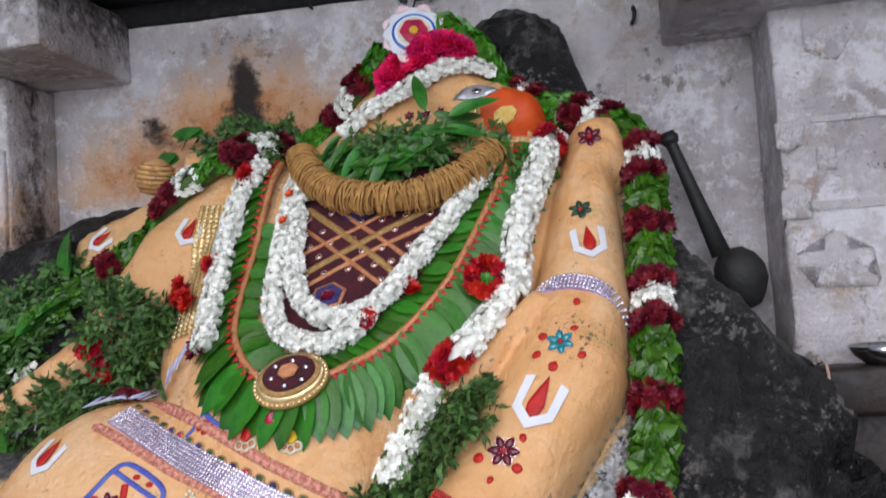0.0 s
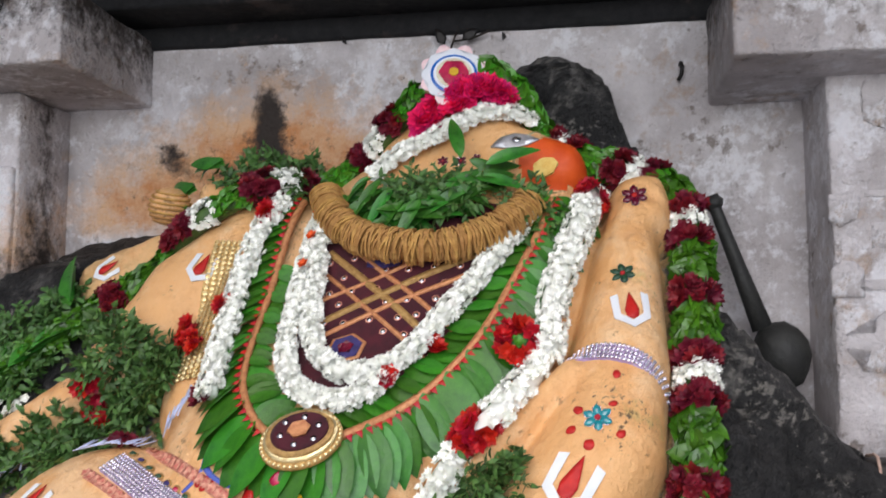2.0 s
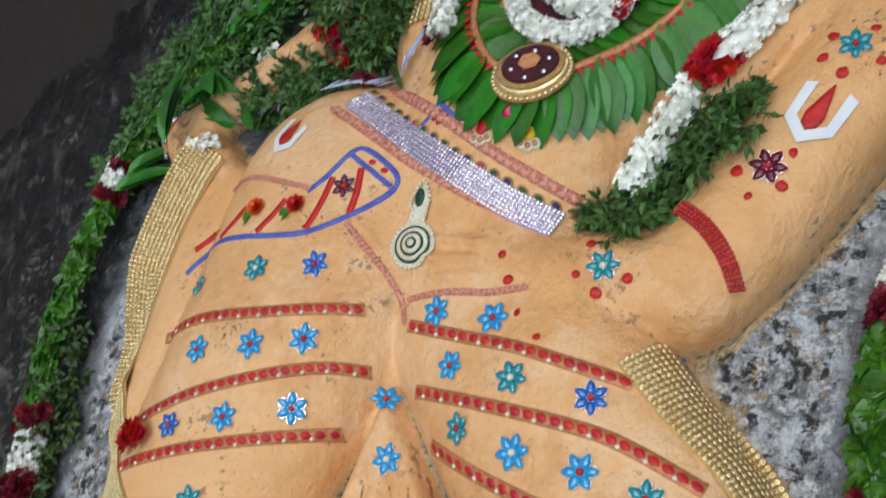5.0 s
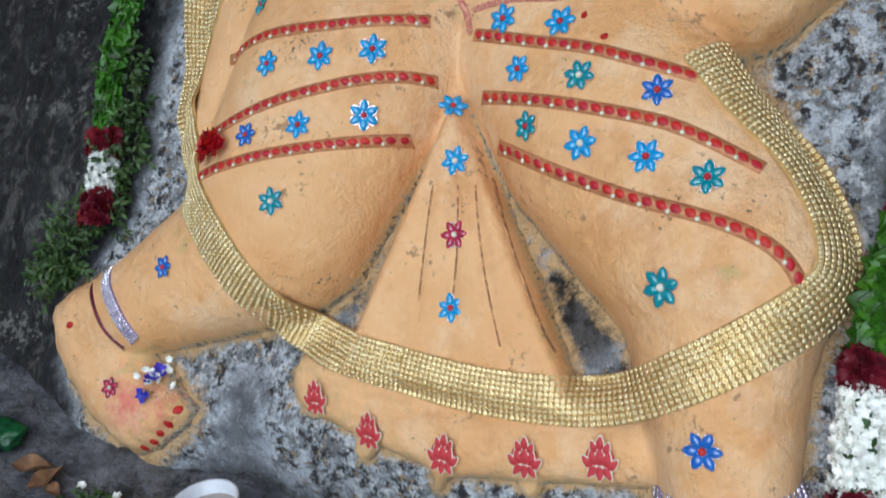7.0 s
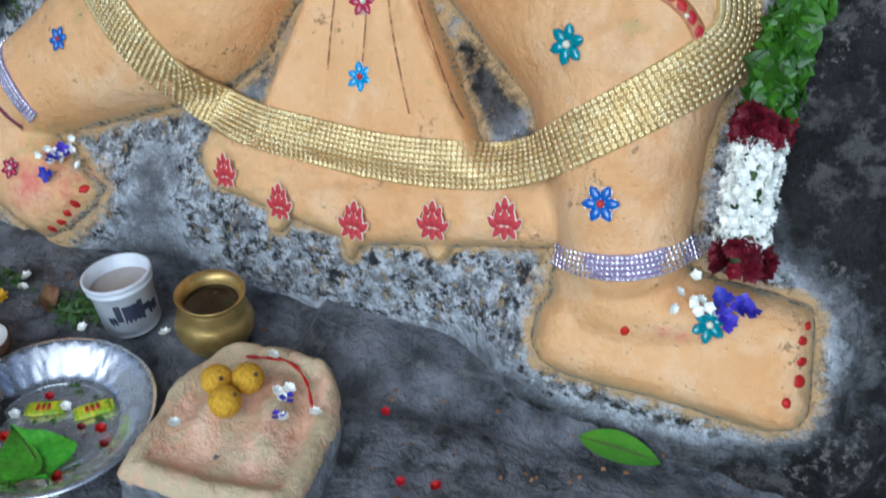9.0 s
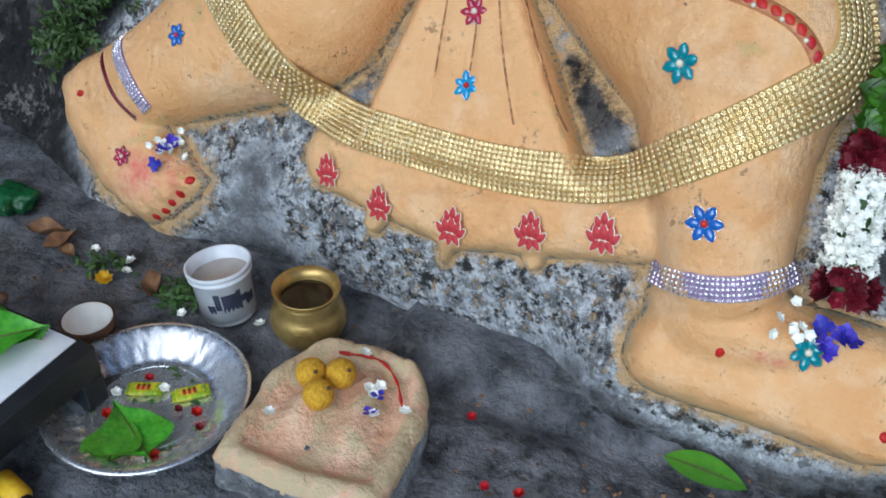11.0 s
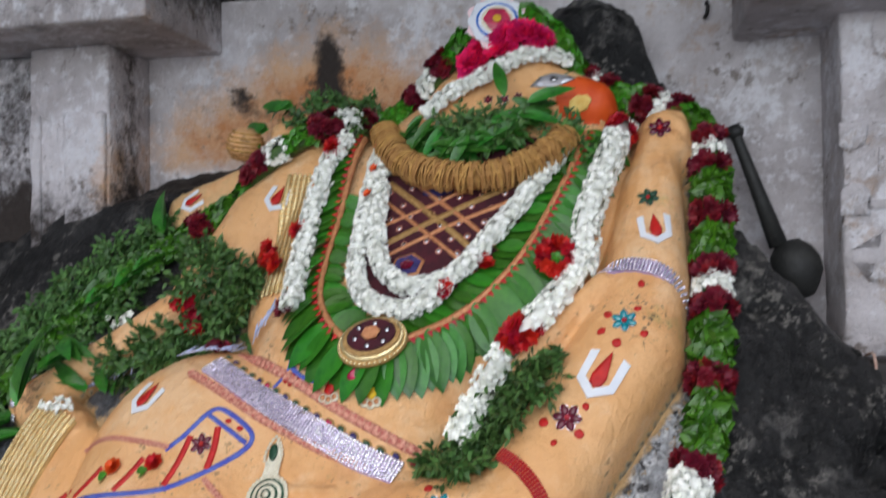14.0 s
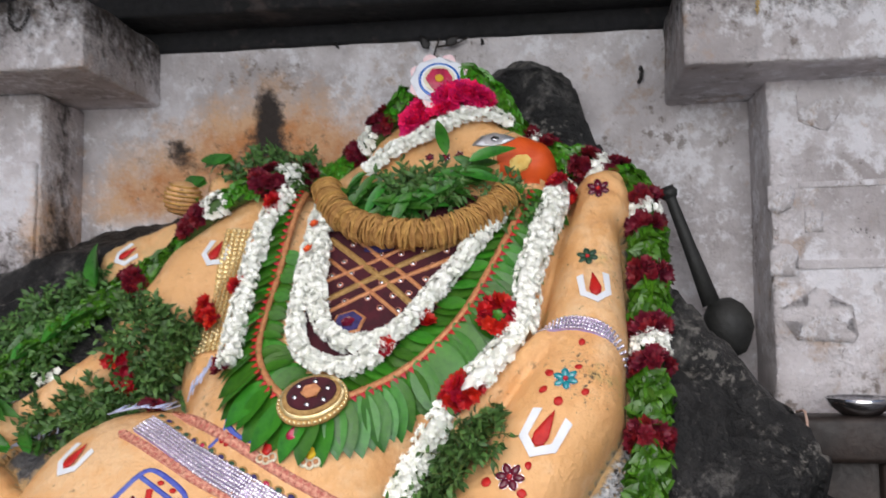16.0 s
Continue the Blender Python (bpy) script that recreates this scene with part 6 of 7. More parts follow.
lamp = hung("oil_lamp", "small brass oil lamp standing on the corbel", "oil lamp", -0.950, 0.31, 2.026)
lamp.scale = (0.85, 0.85, 0.85)
bm = bmesh.new()
lathe(bm, [(0, 0), (0.022, 0), (0.026, 0.006), (0.012, 0.014), (0.010, 0.022), (0.030, 0.028), (0.050, 0.036), (0.056, 0.046), (0.050, 0.047), (0.020, 0.042), (0, 0.042)], 28)
lamp_dish = part("dish", bm, M_BRASS, lamp)
for a in (0, 180):
    bm = bmesh.new()
    box(bm, (0.045, -0.008, 0.040), (0.080, 0.008, 0.047), 0.003)
    sp = part("spout", bm, M_BRASS, lamp_dish)
    sp.matrix_basis = pose(0, 0, 0, 0, 0, a)
bm = bmesh.new()
lathe(bm, [(0.006, 0.042), (0.005, 0.062), (0.011, 0.068), (0.005, 0.074), (0.004, 0.088), (0.009, 0.094), (0.006, 0.104), (0, 0.110)], 16)
part("stem", bm, M_BRASS, lamp)


def chain(label, pts, mat, r=0.005):
    root = thing("chain", label, "chain")
    bm = bmesh.new()
    tube(bm, [Vector((math.cos(a) * r, math.sin(a) * r * 1.5, 0)) for a in (2 * math.pi * k / 14 for k in range(15))], 0.0013, 5)
    me = bpy.data.meshes.new("chain_link")
    bm.to_mesh(me)
    bm.free()
    me.materials.append(mat)
    line = smooth_line(pts, r * 2.1)
    for i, p in enumerate(line[:-1]):
        d = Vector(line[i + 1]) - Vector(p)
        piece("chain_link", me, root, WALL @ toward(Vector(p), Vector((0, -1, 0)), d, 90 * (i % 2)))


chain("thin black iron chain hanging on the corbel", [(-0.975, -0.402, 2.02), (-0.970, -0.405, 1.975), (-0.950, -0.405, 1.952), (-0.930, -0.405, 1.975), (-0.925, -0.402, 2.01)], M_IRON, 0.004)
chain("thin brass chain hanging on the corbel", [(0.668, -0.372, 2.05), (0.665, -0.372, 1.98), (0.660, -0.372, 1.91)], M_BRASS, 0.003)

hook = hung("iron_hook", "small black iron hook driven into the wall", "hook", 0.455, 0.0, 1.905)
bm = bmesh.new()
tube(bm, [Vector(p) for p in ((0, 0.02, 0.005), (0, -0.02, 0.003), (0.002, -0.026, -0.008), (0.0, -0.022, -0.025), (-0.006, -0.014, -0.034))], 0.0045, 8)
part("bent_nail", bm, M_IRON, hook)
for x, z in ((-0.315, 2.00), (0.06, 1.99)):
    nail = hung("nail", "rusty nail under the lintel", "nail", x, 0.0, z)
    bm = bmesh.new()
    tube(bm, [Vector((0, 0.02, 0)), Vector((0.004, -0.034, 0.004)), Vector((0.010, -0.05, -0.012))], 0.003, 6)
    part("shank", bm, M_IRON, nail)
twig = hung("dry_twig", "dry twig with two dark leaves stuck on the wall", "twig", -0.03, 0.02, 1.955)
bm = bmesh.new()
for p in (((-0.06, 0, -0.05), (-0.03, -0.01, 0.0), (-0.015, 0, 0.05)), ((0.04, 0, -0.06), (0.0, -0.01, -0.02), (-0.03, 0, 0.01)), ((0.06, 0, 0.05), (0.02, -0.01, 0.03), (-0.02, 0, 0.03))):
    tube(bm, [Vector(q) for q in p], 0.0025, 5)
part("stick", bm, M_TIMBER, twig)
for x, z, a in ((-0.04, 0.02, 30), (0.0, 0.03, -60)):
    lf = part("dark_leaf", flat([(0, 0), (0.012, 0.012), (0.010, 0.03), (0, 0.045), (-0.010, 0.03), (-0.012, 0.012)], 0.002), M_IRON, twig)
    lf.matrix_basis = pose(x, -0.012, z, 90, 0, 0) @ pose(0, 0, 0, 0, 0, a)

mace = hung("stone_mace", "black stone mace leaning on the rock", "mace", 0.499, 0.10, 1.598)
ax, az = 0.100, -0.290
bm = bmesh.new()
tube(bm, [Vector((ax * t, 0, az * t)) for t in (0, 0.12, 0.5, 0.95)], [0.017, 0.013, 0.016, 0.022], 10)
part("shaft", bm, M_MACE, mace)
bm = bmesh.new()
lathe(bm, [(0, 0.03), (0.016, 0.028), (0.022, 0.014), (0.013, 0.0), (0, 0.0)], 12, pose(0, 0, 0, 0, 160, 0))
part("finial", bm, M_MACE, mace)
bm = bmesh.new()
lathe(bm, [(0, 0.055), (0.026, 0.050), (0.046, 0.028), (0.056, 0.0), (0.053, -0.030), (0.036, -0.058), (0.018, -0.078), (0, -0.082)], 24, pose(0.128, 0, -0.315, 0, -18, 0))
part("head", bm, M_MACE, mace)

# worn carvings on the pilaster's face
def carving(x, z, outline, label):
    root = hung("wall_carving", label, "carving", x, 0.196, z)
    bm = flat(outline, 0.008, 0.02)
    for q in bm.verts:
        q.co = (q.co.x * (1 - q.co.z * 4), -q.co.z, q.co.y * (1 - q.co.z * 4))
    part("relief", bm, M_WALL, root)


carving(0.80, 1.285, [(-0.075, 0.028), (-0.075, 0.0), (-0.03, -0.004), (-0.045, -0.045), (0.075, -0.05), (0.085, -0.035), (0.06, -0.02), (0.065, 0.0), (0.075, 0.004), (0.075, 0.030), (0.028, 0.030), (0.022, 0.06), (0.0, 0.072), (-0.018, 0.058), (-0.02, 0.03)], "worn carved pedestal shape in limewashed stone")
carving(0.735, 1.56, [(-0.03, 0.02), (-0.03, -0.03), (-0.01, -0.045), (0.02, -0.03), (0.028, 0.0), (0.03, 0.03)], "worn carved shield shape in limewashed stone")
carving(0.735, 1.42, [(-0.03, -0.04), (-0.03, 0.015), (-0.012, 0.032), (0.012, 0.032), (0.03, 0.015), (0.03, -0.04)], "worn carved niche shape in limewashed stone")
carving(0.95, 1.405, [(-0.20, -0.010), (-0.20, 0.010), (0.6, 0.016), (0.6, -0.006)], "worn carved ledge in limewashed stone")
carving(0.86, 1.58, [(-0.09, -0.006), (-0.09, 0.006), (0.11, 0.010), (0.13, 0.02), (0.13, -0.004)], "worn carved ledge in limewashed stone")
carving(0.82, 1.76, oval(0.05, 0.06, 20, 0.10, 5), "worn carved rosette in limewashed stone")
carving(0.80, 1.50, [(-0.02, -0.025), (-0.02, 0.025), (0.02, 0.025), (0.02, -0.025)], "small carved block in limewashed stone")

beam = hung("wooden_rail", "dark wooden rail in front of the wall", "rail", 0.62, 0.33, 1.05)
bm = bmesh.new()
box(bm, (0, -0.045, -0.045), (2.2, 0.05, 0.045), 0.012)
part("bar", bm, M_TIMBER, beam)
bm = bmesh.new()
box(bm, (0.25, -0.03, -1.05), (0.36, 0.04, -0.044), 0.01)
part("post", bm, M_TIMBER, beam)
# Dark board added in place of the shaded recess under the rail.
bm = bmesh.new()
box(bm, (0.02, 0.0, -1.05), (2.2, 0.03, -0.046), 0.004)
part("skirt_board", bm, M_TIMBER, beam)
string = hung("string", "thin cotton string knotted round the rail", "string", 0.72, 0.38, 1.05)
bm = bmesh.new()
tube(bm, [Vector(p) for p in smooth_line([(0.0, 0.06, 0.05), (0.002, -0.004, 0.052), (0.004, -0.006, -0.04), (0.012, -0.01, -0.08), (0.03, -0.012, -0.16), (0.05, -0.01, -0.24)], 0.02)], 0.0028, 6)
part("strand", bm, M_STRING, string)
bm = bmesh.new()
tube(bm, [Vector(p) for p in smooth_line([(0.006, -0.008, -0.03), (0.016, -0.012, -0.045), (0.004, -0.014, -0.055), (-0.006, -0.01, -0.04)], 0.006)], 0.003, 6)
part("knot", bm, M_STRING, string)
bowl = hung("steel_bowl", "dark steel bowl standing on the rail", "bowl", 0.84, 0.33, 1.096)
bm = bmesh.new()
lathe(bm, [(0, 0), (0.035, 0), (0.058, 0.018), (0.066, 0.034), (0.063, 0.035), (0.054, 0.020), (0.033, 0.005), (0, 0.005)], 28)
part("body", bm, M_CHROME, bowl)

# ball on the raised tail
ball = thing("rope_ball", "tan ball wound with cord behind the shoulder", "ball")
bm = bmesh.new()
lathe(bm, [(0, 0.042), (0.020, 0.038), (0.037, 0.022), (0.043, 0.0), (0.037, -0.022), (0.022, -0.036), (0, -0.042)], 24)
core = part("core", bm, M_SKIN, ball)
core.matrix_basis = Matrix.Translation(spot(-0.645, 1.672, 0.045))
for k in range(7):
    h = -0.03 + 0.01 * k
    r = math.sqrt(max(0.0, 0.0435 ** 2 - h * h))
    bm = bmesh.new()
    tube(bm, [Vector((r * math.cos(a), r * math.sin(a), h)) for a in (2 * math.pi * q / 24 for q in range(25))], 0.003, 5)
    co = part("cord", bm, M_COIR, ball)
    co.matrix_basis = Matrix.Translation(spot(-0.645, 1.672, 0.045)) @ pose(0, 0, 0, 12, 10, 0)

# ---- on the floor ----
M_PLASTIC = stuff("white_plastic", rgb(226, 228, 232), rgb(206, 208, 214), 0.4, scale=20, bump=0.1, third=rgb(150, 146, 140), third_at=0.68, third_scale=40)
M_PRINT = stuff("dark_print", rgb(44, 48, 66), rgb(60, 62, 78), 0.5, scale=30, bump=0.0)
M_MILK = stuff("cloudy_water", rgb(176, 166, 158), rgb(160, 150, 142), 0.12, scale=20, bump=0.0)
M_OIL = stuff("dark_oil", rgb(40, 28, 18), rgb(28, 20, 14), 0.06, scale=20, bump=0.0)
M_STEEL = stuff("steel", rgb(248, 250, 252), rgb(238, 241, 245), 0.26, metal=0.88, scale=12, fine=40, bump=0.0)
M_SHELL = stuff("coconut_shell", rgb(104, 72, 50), rgb(74, 50, 36), 0.8, scale=60, bump=0.5)
M_COCO = stuff("coconut_flesh", rgb(240, 238, 232), rgb(228, 226, 218), 0.5, scale=30, bump=0.1)
M_LADDU = stuff("laddu", rgb(222, 172, 40), rgb(186, 136, 24), 0.75, scale=160, fine=300, bump=0.8, depth=0.003)
M_CRATE = stuff("black_crate", rgb(34, 36, 40), rgb(24, 26, 30), 0.5, scale=20, bump=0.3)
M_DRY = stuff("dry_leaf", rgb(150, 112, 78), rgb(112, 78, 52), 0.8, scale=40, bump=0.5)
M_BAG = stuff("green_plastic", rgb(30, 96, 52), rgb(20, 70, 38), 0.3, scale=20, bump=0.3)
M_PACK = stuff("yellow_wrapper", rgb(232, 214, 40), rgb(120, 170, 40), 0.35, scale=90, bump=0.2)


def floor_z(x, y):
    p = Vector((x, y, 0))
    return 0.012 * noise.fractal(p * 4, 1.0, 2.0, 5) + 0.004 * noise.fractal(p * 25, 1.0, 2.0, 3)


def stand(name, label, category, x, y, turn=0.0, z=None, group=""):
    root = thing(name, label, category, group)
    root.matrix_basis = pose(x, y, (floor_z(x, y) - 0.002) if z is None else z, 0, 0, turn)
    return root


pot = stand("brass_pot", "round brass pot filled with dark liquid", "pot", -0.578, 0.908)
bm = bmesh.new()
lathe(bm, [(0, 0), (0.040, 0), (0.054, 0.010), (0.064, 0.032), (0.066, 0.048), (0.060, 0.068), (0.052, 0.078), (0.0535, 0.081), (0.0505, 0.084), (0.0525, 0.087), (0.049, 0.091), (0.050, 0.098), (0.058, 0.108), (0.0565, 0.1095), (0.047, 0.100), (0.044, 0.090), (0.044, 0.082)], 40)
part("body", bm, M_BRASS, pot)
bm = bmesh.new()
lathe(bm, [(0.0445, 0.088), (0, 0.088)], 32)
part("liquid", bm, M_OIL, pot, "dark still liquid")

bucket = stand("plastic_tub", "small white printed plastic tub of cloudy water", "tub", -0.728, 0.897, 25)
bucket.matrix_basis = bucket.matrix_basis @ pose(0, 0, 0.004, -5, -6, 0)
bm = bmesh.new()
lathe(bm, [(0, 0), (0.043, 0), (0.046, 0.004), (0.052, 0.088), (0.056, 0.089), (0.056, 0.094), (0.053, 0.095), (0.0545, 0.099), (0.0575, 0.100), (0.0575, 0.107), (0.055, 0.108), (0.0525, 0.106), (0.048, 0.010), (0, 0.008)], 40)
shell = part("shell", bm, M_PLASTIC, bucket)
bm = bmesh.new()
lathe(bm, [(0.0515, 0.082), (0, 0.082)], 32)
part("water", bm, M_MILK, bucket, "cloudy grey water")
for a, w, lo, hi in ((-70, 16, 0.030, 0.070), (-52, 5, 0.020, 0.074), (-95, 6, 0.040, 0.074), (-40, 9, 0.046, 0.060), (-25, 12, 0.020, 0.055), (-110, 8, 0.030, 0.050), (-80, 3, 0.016, 0.028), (-62, 3, 0.016, 0.028)):
    bm = bmesh.new()
    for k in range(5):
        ang = radians(a - w + 2 * w * k / 4)
        for z in (lo, hi):
            r = 0.0466 + 0.0715 * z
            bm.verts.new((r * math.cos(ang), r * math.sin(ang), z))
    bm.verts.ensure_lookup_table()
    for k in range(4):
        bm.faces.new([bm.verts[i] for i in (2 * k, 2 * k + 2, 2 * k + 3, 2 * k + 1)])
    part("print_bar", bm, M_PRINT, shell)

plate = stand("steel_plate", "fluted steel plate with leaves and flower bits", "plate", -0.728, 0.655, 10)
bm = bmesh.new()
rows, seg = [(0.0, 0.004), (0.06, 0.004), (0.095, 0.004), (0.104, 0.006), (0.112, 0.012), (0.128, 0.024), (0.144, 0.034), (0.152, 0.037), (0.158, 0.037), (0.1595, 0.034), (0.153, 0.0335), (0.145, 0.030), (0.128, 0.019), (0.104, 0.001), (0.0, 0.0005)], 120
rings = []
for i, (r, z) in enumerate(rows):
    ring_v = []
    for k in range(seg):
        a = 2 * math.pi * k / seg
        flute = 0.0068 * math.cos(30 * (a + z * 6)) if 4 <= i <= 6 or 11 <= i <= 12 else 0
        ring_v.append(bm.verts.new(((r + flute) * math.cos(a), (r + flute) * math.sin(a), z + flute * 0.4)))
    rings.append(ring_v)
for p, q in zip(rings, rings[1:]):
    for k in range(seg):
        bm.faces.new((p[k], p[(k + 1) % seg], q[(k + 1) % seg], q[k]))
bmesh.ops.remove_doubles(bm, verts=bm.verts, dist=1e-5)
dish = part("dish", bm, M_STEEL, plate)
for r in (0.045, 0.050, 0.088):
    bm = bmesh.new()
    tube(bm, [Vector((r * math.cos(a), r * math.sin(a), 0.0042)) for a in (2 * math.pi * k / 48 for k in range(49))], 0.0009, 5)
    part("raised_ring", bm, M_STEEL, dish)


def betel(name, label, x, y, z, turn, size, tilt=0.0, roll=0.0, group="betel leaves"):
    root = thing(name, label, "leaf", group)
    bm = bmesh.new()
    n = 12
    half = [0.03, 0.30, 0.43, 0.46, 0.45, 0.42, 0.37, 0.31, 0.24, 0.16, 0.09, 0.035, 0.004]
    cols = 8
    for i in range(n + 1):
        for k in range(cols + 1):
            s = k / cols * 2 - 1
            w = half[i] * s
            bm.verts.new((w, i / n - 0.5 + 0.06 * (abs(s) - 0.5) * (i < 3), 0.10 * abs(s) * (1 - i / n * 0.5) + 0.02 * math.sin(i * 1.3 + s * 4) * abs(s) - 0.12 * (i / n - 0.4) ** 2))
    bm.verts.ensure_lookup_table()
    for i in range(n):
        for k in range(cols):
            a = i * (cols + 1) + k
            bm.faces.new([bm.verts[q] for q in (a, a + 1, a + cols + 2, a + cols + 1)])
    blade = part("blade", bm, M_BETEL, root)
    bm = bmesh.new()
    tube(bm, [Vector((0, -0.62, 0.03)), Vector((0, -0.45, 0.006)), Vector((0, 0.0, 0.004)), Vector((0, 0.46, -0.006))], [0.018, 0.018, 0.012, 0.004], 6)
    part("midrib", bm, M_STEM, root)
    root.matrix_basis = pose(x, y, z, tilt, roll, turn) @ Matrix.Scale(size, 4)
    return root


betel("betel_leaf", "glossy green betel leaf lying in the plate", -0.715, 0.590, 0.030, 60, 0.12, 8, 12)
betel("betel_leaf", "glossy green betel leaf lying in the plate", -0.730, 0.575, 0.022, 20, 0.10, 4, -4)
FLOOR_LEAF = leaf_shape("floor_leaf_blade", 0.125, 0.060, 0.18, 0.08, M_BETEL, 8, 0.9)
floor_leaf = thing("floor_leaf", "fresh bright green leaf on the wet floor", "leaf")
piece("blade", FLOOR_LEAF, floor_leaf, pose(0.045, 0.842, 0.016, 4, 0, -98))
piece("midrib", shape("midrib", [(-0.0012, 0.0, 0.001), (0.0012, 0.0, 0.001), (0.0008, 0.118, -0.006), (-0.0008, 0.118, -0.006), (0, 0.06, 0.002)], [(0, 1, 4), (1, 2, 4), (2, 3, 4), (3, 0, 4)], M_STEM), floor_leaf, pose(0.045, 0.842, 0.0165, 4, 0, -98))
for x, y, t in ((-0.754, 0.679, 20), (-0.682, 0.698, 40)):
    pk = stand("wrapped_packet", "small yellow and green foil packet in the plate", "packet", x, y, t, 0.008, "packets in the plate")
    bm = bmesh.new()
    box(bm, (-0.024, -0.013, 0), (0.024, 0.013, 0.008), 0.003)
    pouch = part("pouch", bm, M_PACK, pk)
    for sx in (-1, 1):
        bm = bmesh.new()
        box(bm, (0.0245 * sx - 0.005, -0.012, 0.003), (0.0245 * sx + 0.005, 0.012, 0.0045), 0.0005)
        part("crimped_end", bm, M_PACK, pouch)
    for k in range(3):
        bm = bmesh.new()
        box(bm, (-0.012 + 0.008 * k, -0.006, 0.0082), (-0.007 + 0.008 * k, 0.006, 0.0088))
        part("print_bar", bm, M_REDTRIM, pouch)
for x, y, me, s in ((-0.776, 0.612, ROSE_R, 0.6), (-0.650, 0.664, ROSE_R, 0.6), (-0.617, 0.599, ROSE_R, 0.5), (-0.700, 0.625, ROSE_M, 0.5), (-0.76, 0.70, ROSE_R, 0.5), (-0.665, 0.57, ROSE_R, 0.6), (-0.79, 0.655, DAISY, 0.9), (-0.725, 0.69, DAISY, 0.9), (-0.655, 0.545, DAISY, 1.2), (-0.63, 0.64, ROSE_M, 0.45), (-0.68, 0.66, ROSE_M, 0.45)):
    fl = piece("petal_flower", me, None, pose(x, y, 0.014, 20, 10, 60) @ Matrix.Scale(s, 4))
    tagged(fl, "loose flower head lying in the steel plate", "flower", "flowers in the plate")
for _ in range(22):
    a, r = rng.uniform(0, 6.28), 0.09 * math.sqrt(rng.random())
    bit = piece("leaf_bit", LEAF_H, None, pose(-0.72 + r * math.cos(a), 0.65 + r * math.sin(a), 0.009, rng.uniform(-20, 20), 0, rng.uniform(0, 360)))
    tagged(bit, "tiny torn bit of green leaf", "leaf", "leaf bits in the plate")

coco = stand("coconut_half", "half coconut with white flesh on the floor", "coconut", -0.905, 0.748, 30)
prof = [(0, 0), (0.022, 0.004), (0.037, 0.018), (0.044, 0.038), (0.045, 0.050)]
bm = bmesh.new()
lathe(bm, prof + [(0.041, 0.051)], 28)
part("husk", bm, M_SHELL, coco)
bm = bmesh.new()
lathe(bm, [(0.0418, 0.0505), (0.036, 0.050), (0.032, 0.036), (0.020, 0.024), (0, 0.020)], 28)
part("flesh", bm, M_COCO, coco)

slab = stand("small_stone", "small rounded stone painted peach with carved footprints", "stone", -0.428, 0.712, 0)
bm = bmesh.new()
box(bm, (-0.132, -0.145, -0.02), (0.132, 0.132, 0.066), 0.012)
rough_up(bm, 0.007, 16, 0.010)
for q in bm.verts:
    x, y, z = q.co
    inset = min(0.132 - abs(x), y + 0.145, 0.132 - y)
    if z > 0.045:
        # a raised border, a sunk field, and two worn footprints in it
        q.co.z += 0.011 * math.exp(-((inset - 0.020) / 0.013) ** 2) - 0.006 * min(1, max(0, (inset - 0.03) / 0.01))
        for fx, turn in ((-0.042, 0.12), (0.038, -0.10)):
            q.co.z += 0.028 * math.exp(-(((x - fx - turn * y) / 0.026) ** 2 + ((y - 0.005) / 0.070) ** 4))
        q.co.z += 0.003 * noise.fractal(q.co * 45, 1.0, 2.0, 3)
    far = min(1.0, max(0.0, (y + 0.01) / 0.15))
    q.co.x = x * math.sqrt(1 - 0.80 * far * far)
    q.co.y = y * (1.0 + 0.10 * (1 - abs(x) / 0.14))
bm.verts.index_update()
worn = [0.40 + 0.25 * noise.noise(q.co * 30) if q.co.z > 0.045 and min(0.132 - abs(q.co.x), q.co.y + 0.15) < 0.03 or q.co.y > 0.085 else 0.26 + 0.25 * noise.noise(q.co * 22) for q in bm.verts]
M_WORN = stuff("worn_peach_paint", rgb(238, 196, 164), rgb(220, 168, 132), 0.7, scale=12, fine=90, bump=0.6, depth=0.005, coarse=0.012,
               layers=((rgb(246, 214, 190), 1.0, 0.08, 26, 8, 0.7), (rgb(176, 150, 126), 1.05, 0.05, 40, 9, 0.7), (rgb(120, 108, 98), 1.12, 0.03, 70, 10, 0.8)), stains=(("edge_wear", rgb(206, 184, 146), 0.80, 30, 0.10),))
body = part("body", bm, (M_WORN, M_ROCK), slab)
body.data.polygons.foreach_set("material_index", [0 if p.center.z > 0.052 + 0.010 * noise.noise(p.center * 60) else 1 for p in body.data.polygons])
paint_mask(body, "edge_wear", np.array(worn))
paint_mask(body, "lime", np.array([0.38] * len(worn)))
bm = bmesh.new()
tube(bm, [Vector(p) for p in smooth_line([(-0.045, 0.100, 0.073), (0.02, 0.106, 0.074), (0.062, 0.076, 0.074), (0.090, 0.03, 0.073)], 0.012)], [0.0022 + 0.0012 * math.sin(q * 2.1) for q in range(len(smooth_line([(-0.045, 0.100, 0.073), (0.02, 0.106, 0.074), (0.062, 0.076, 0.074), (0.090, 0.03, 0.073)], 0.012)))], 6)
part("red_line", bm, M_REDPAINT, slab, "uneven red painted line")
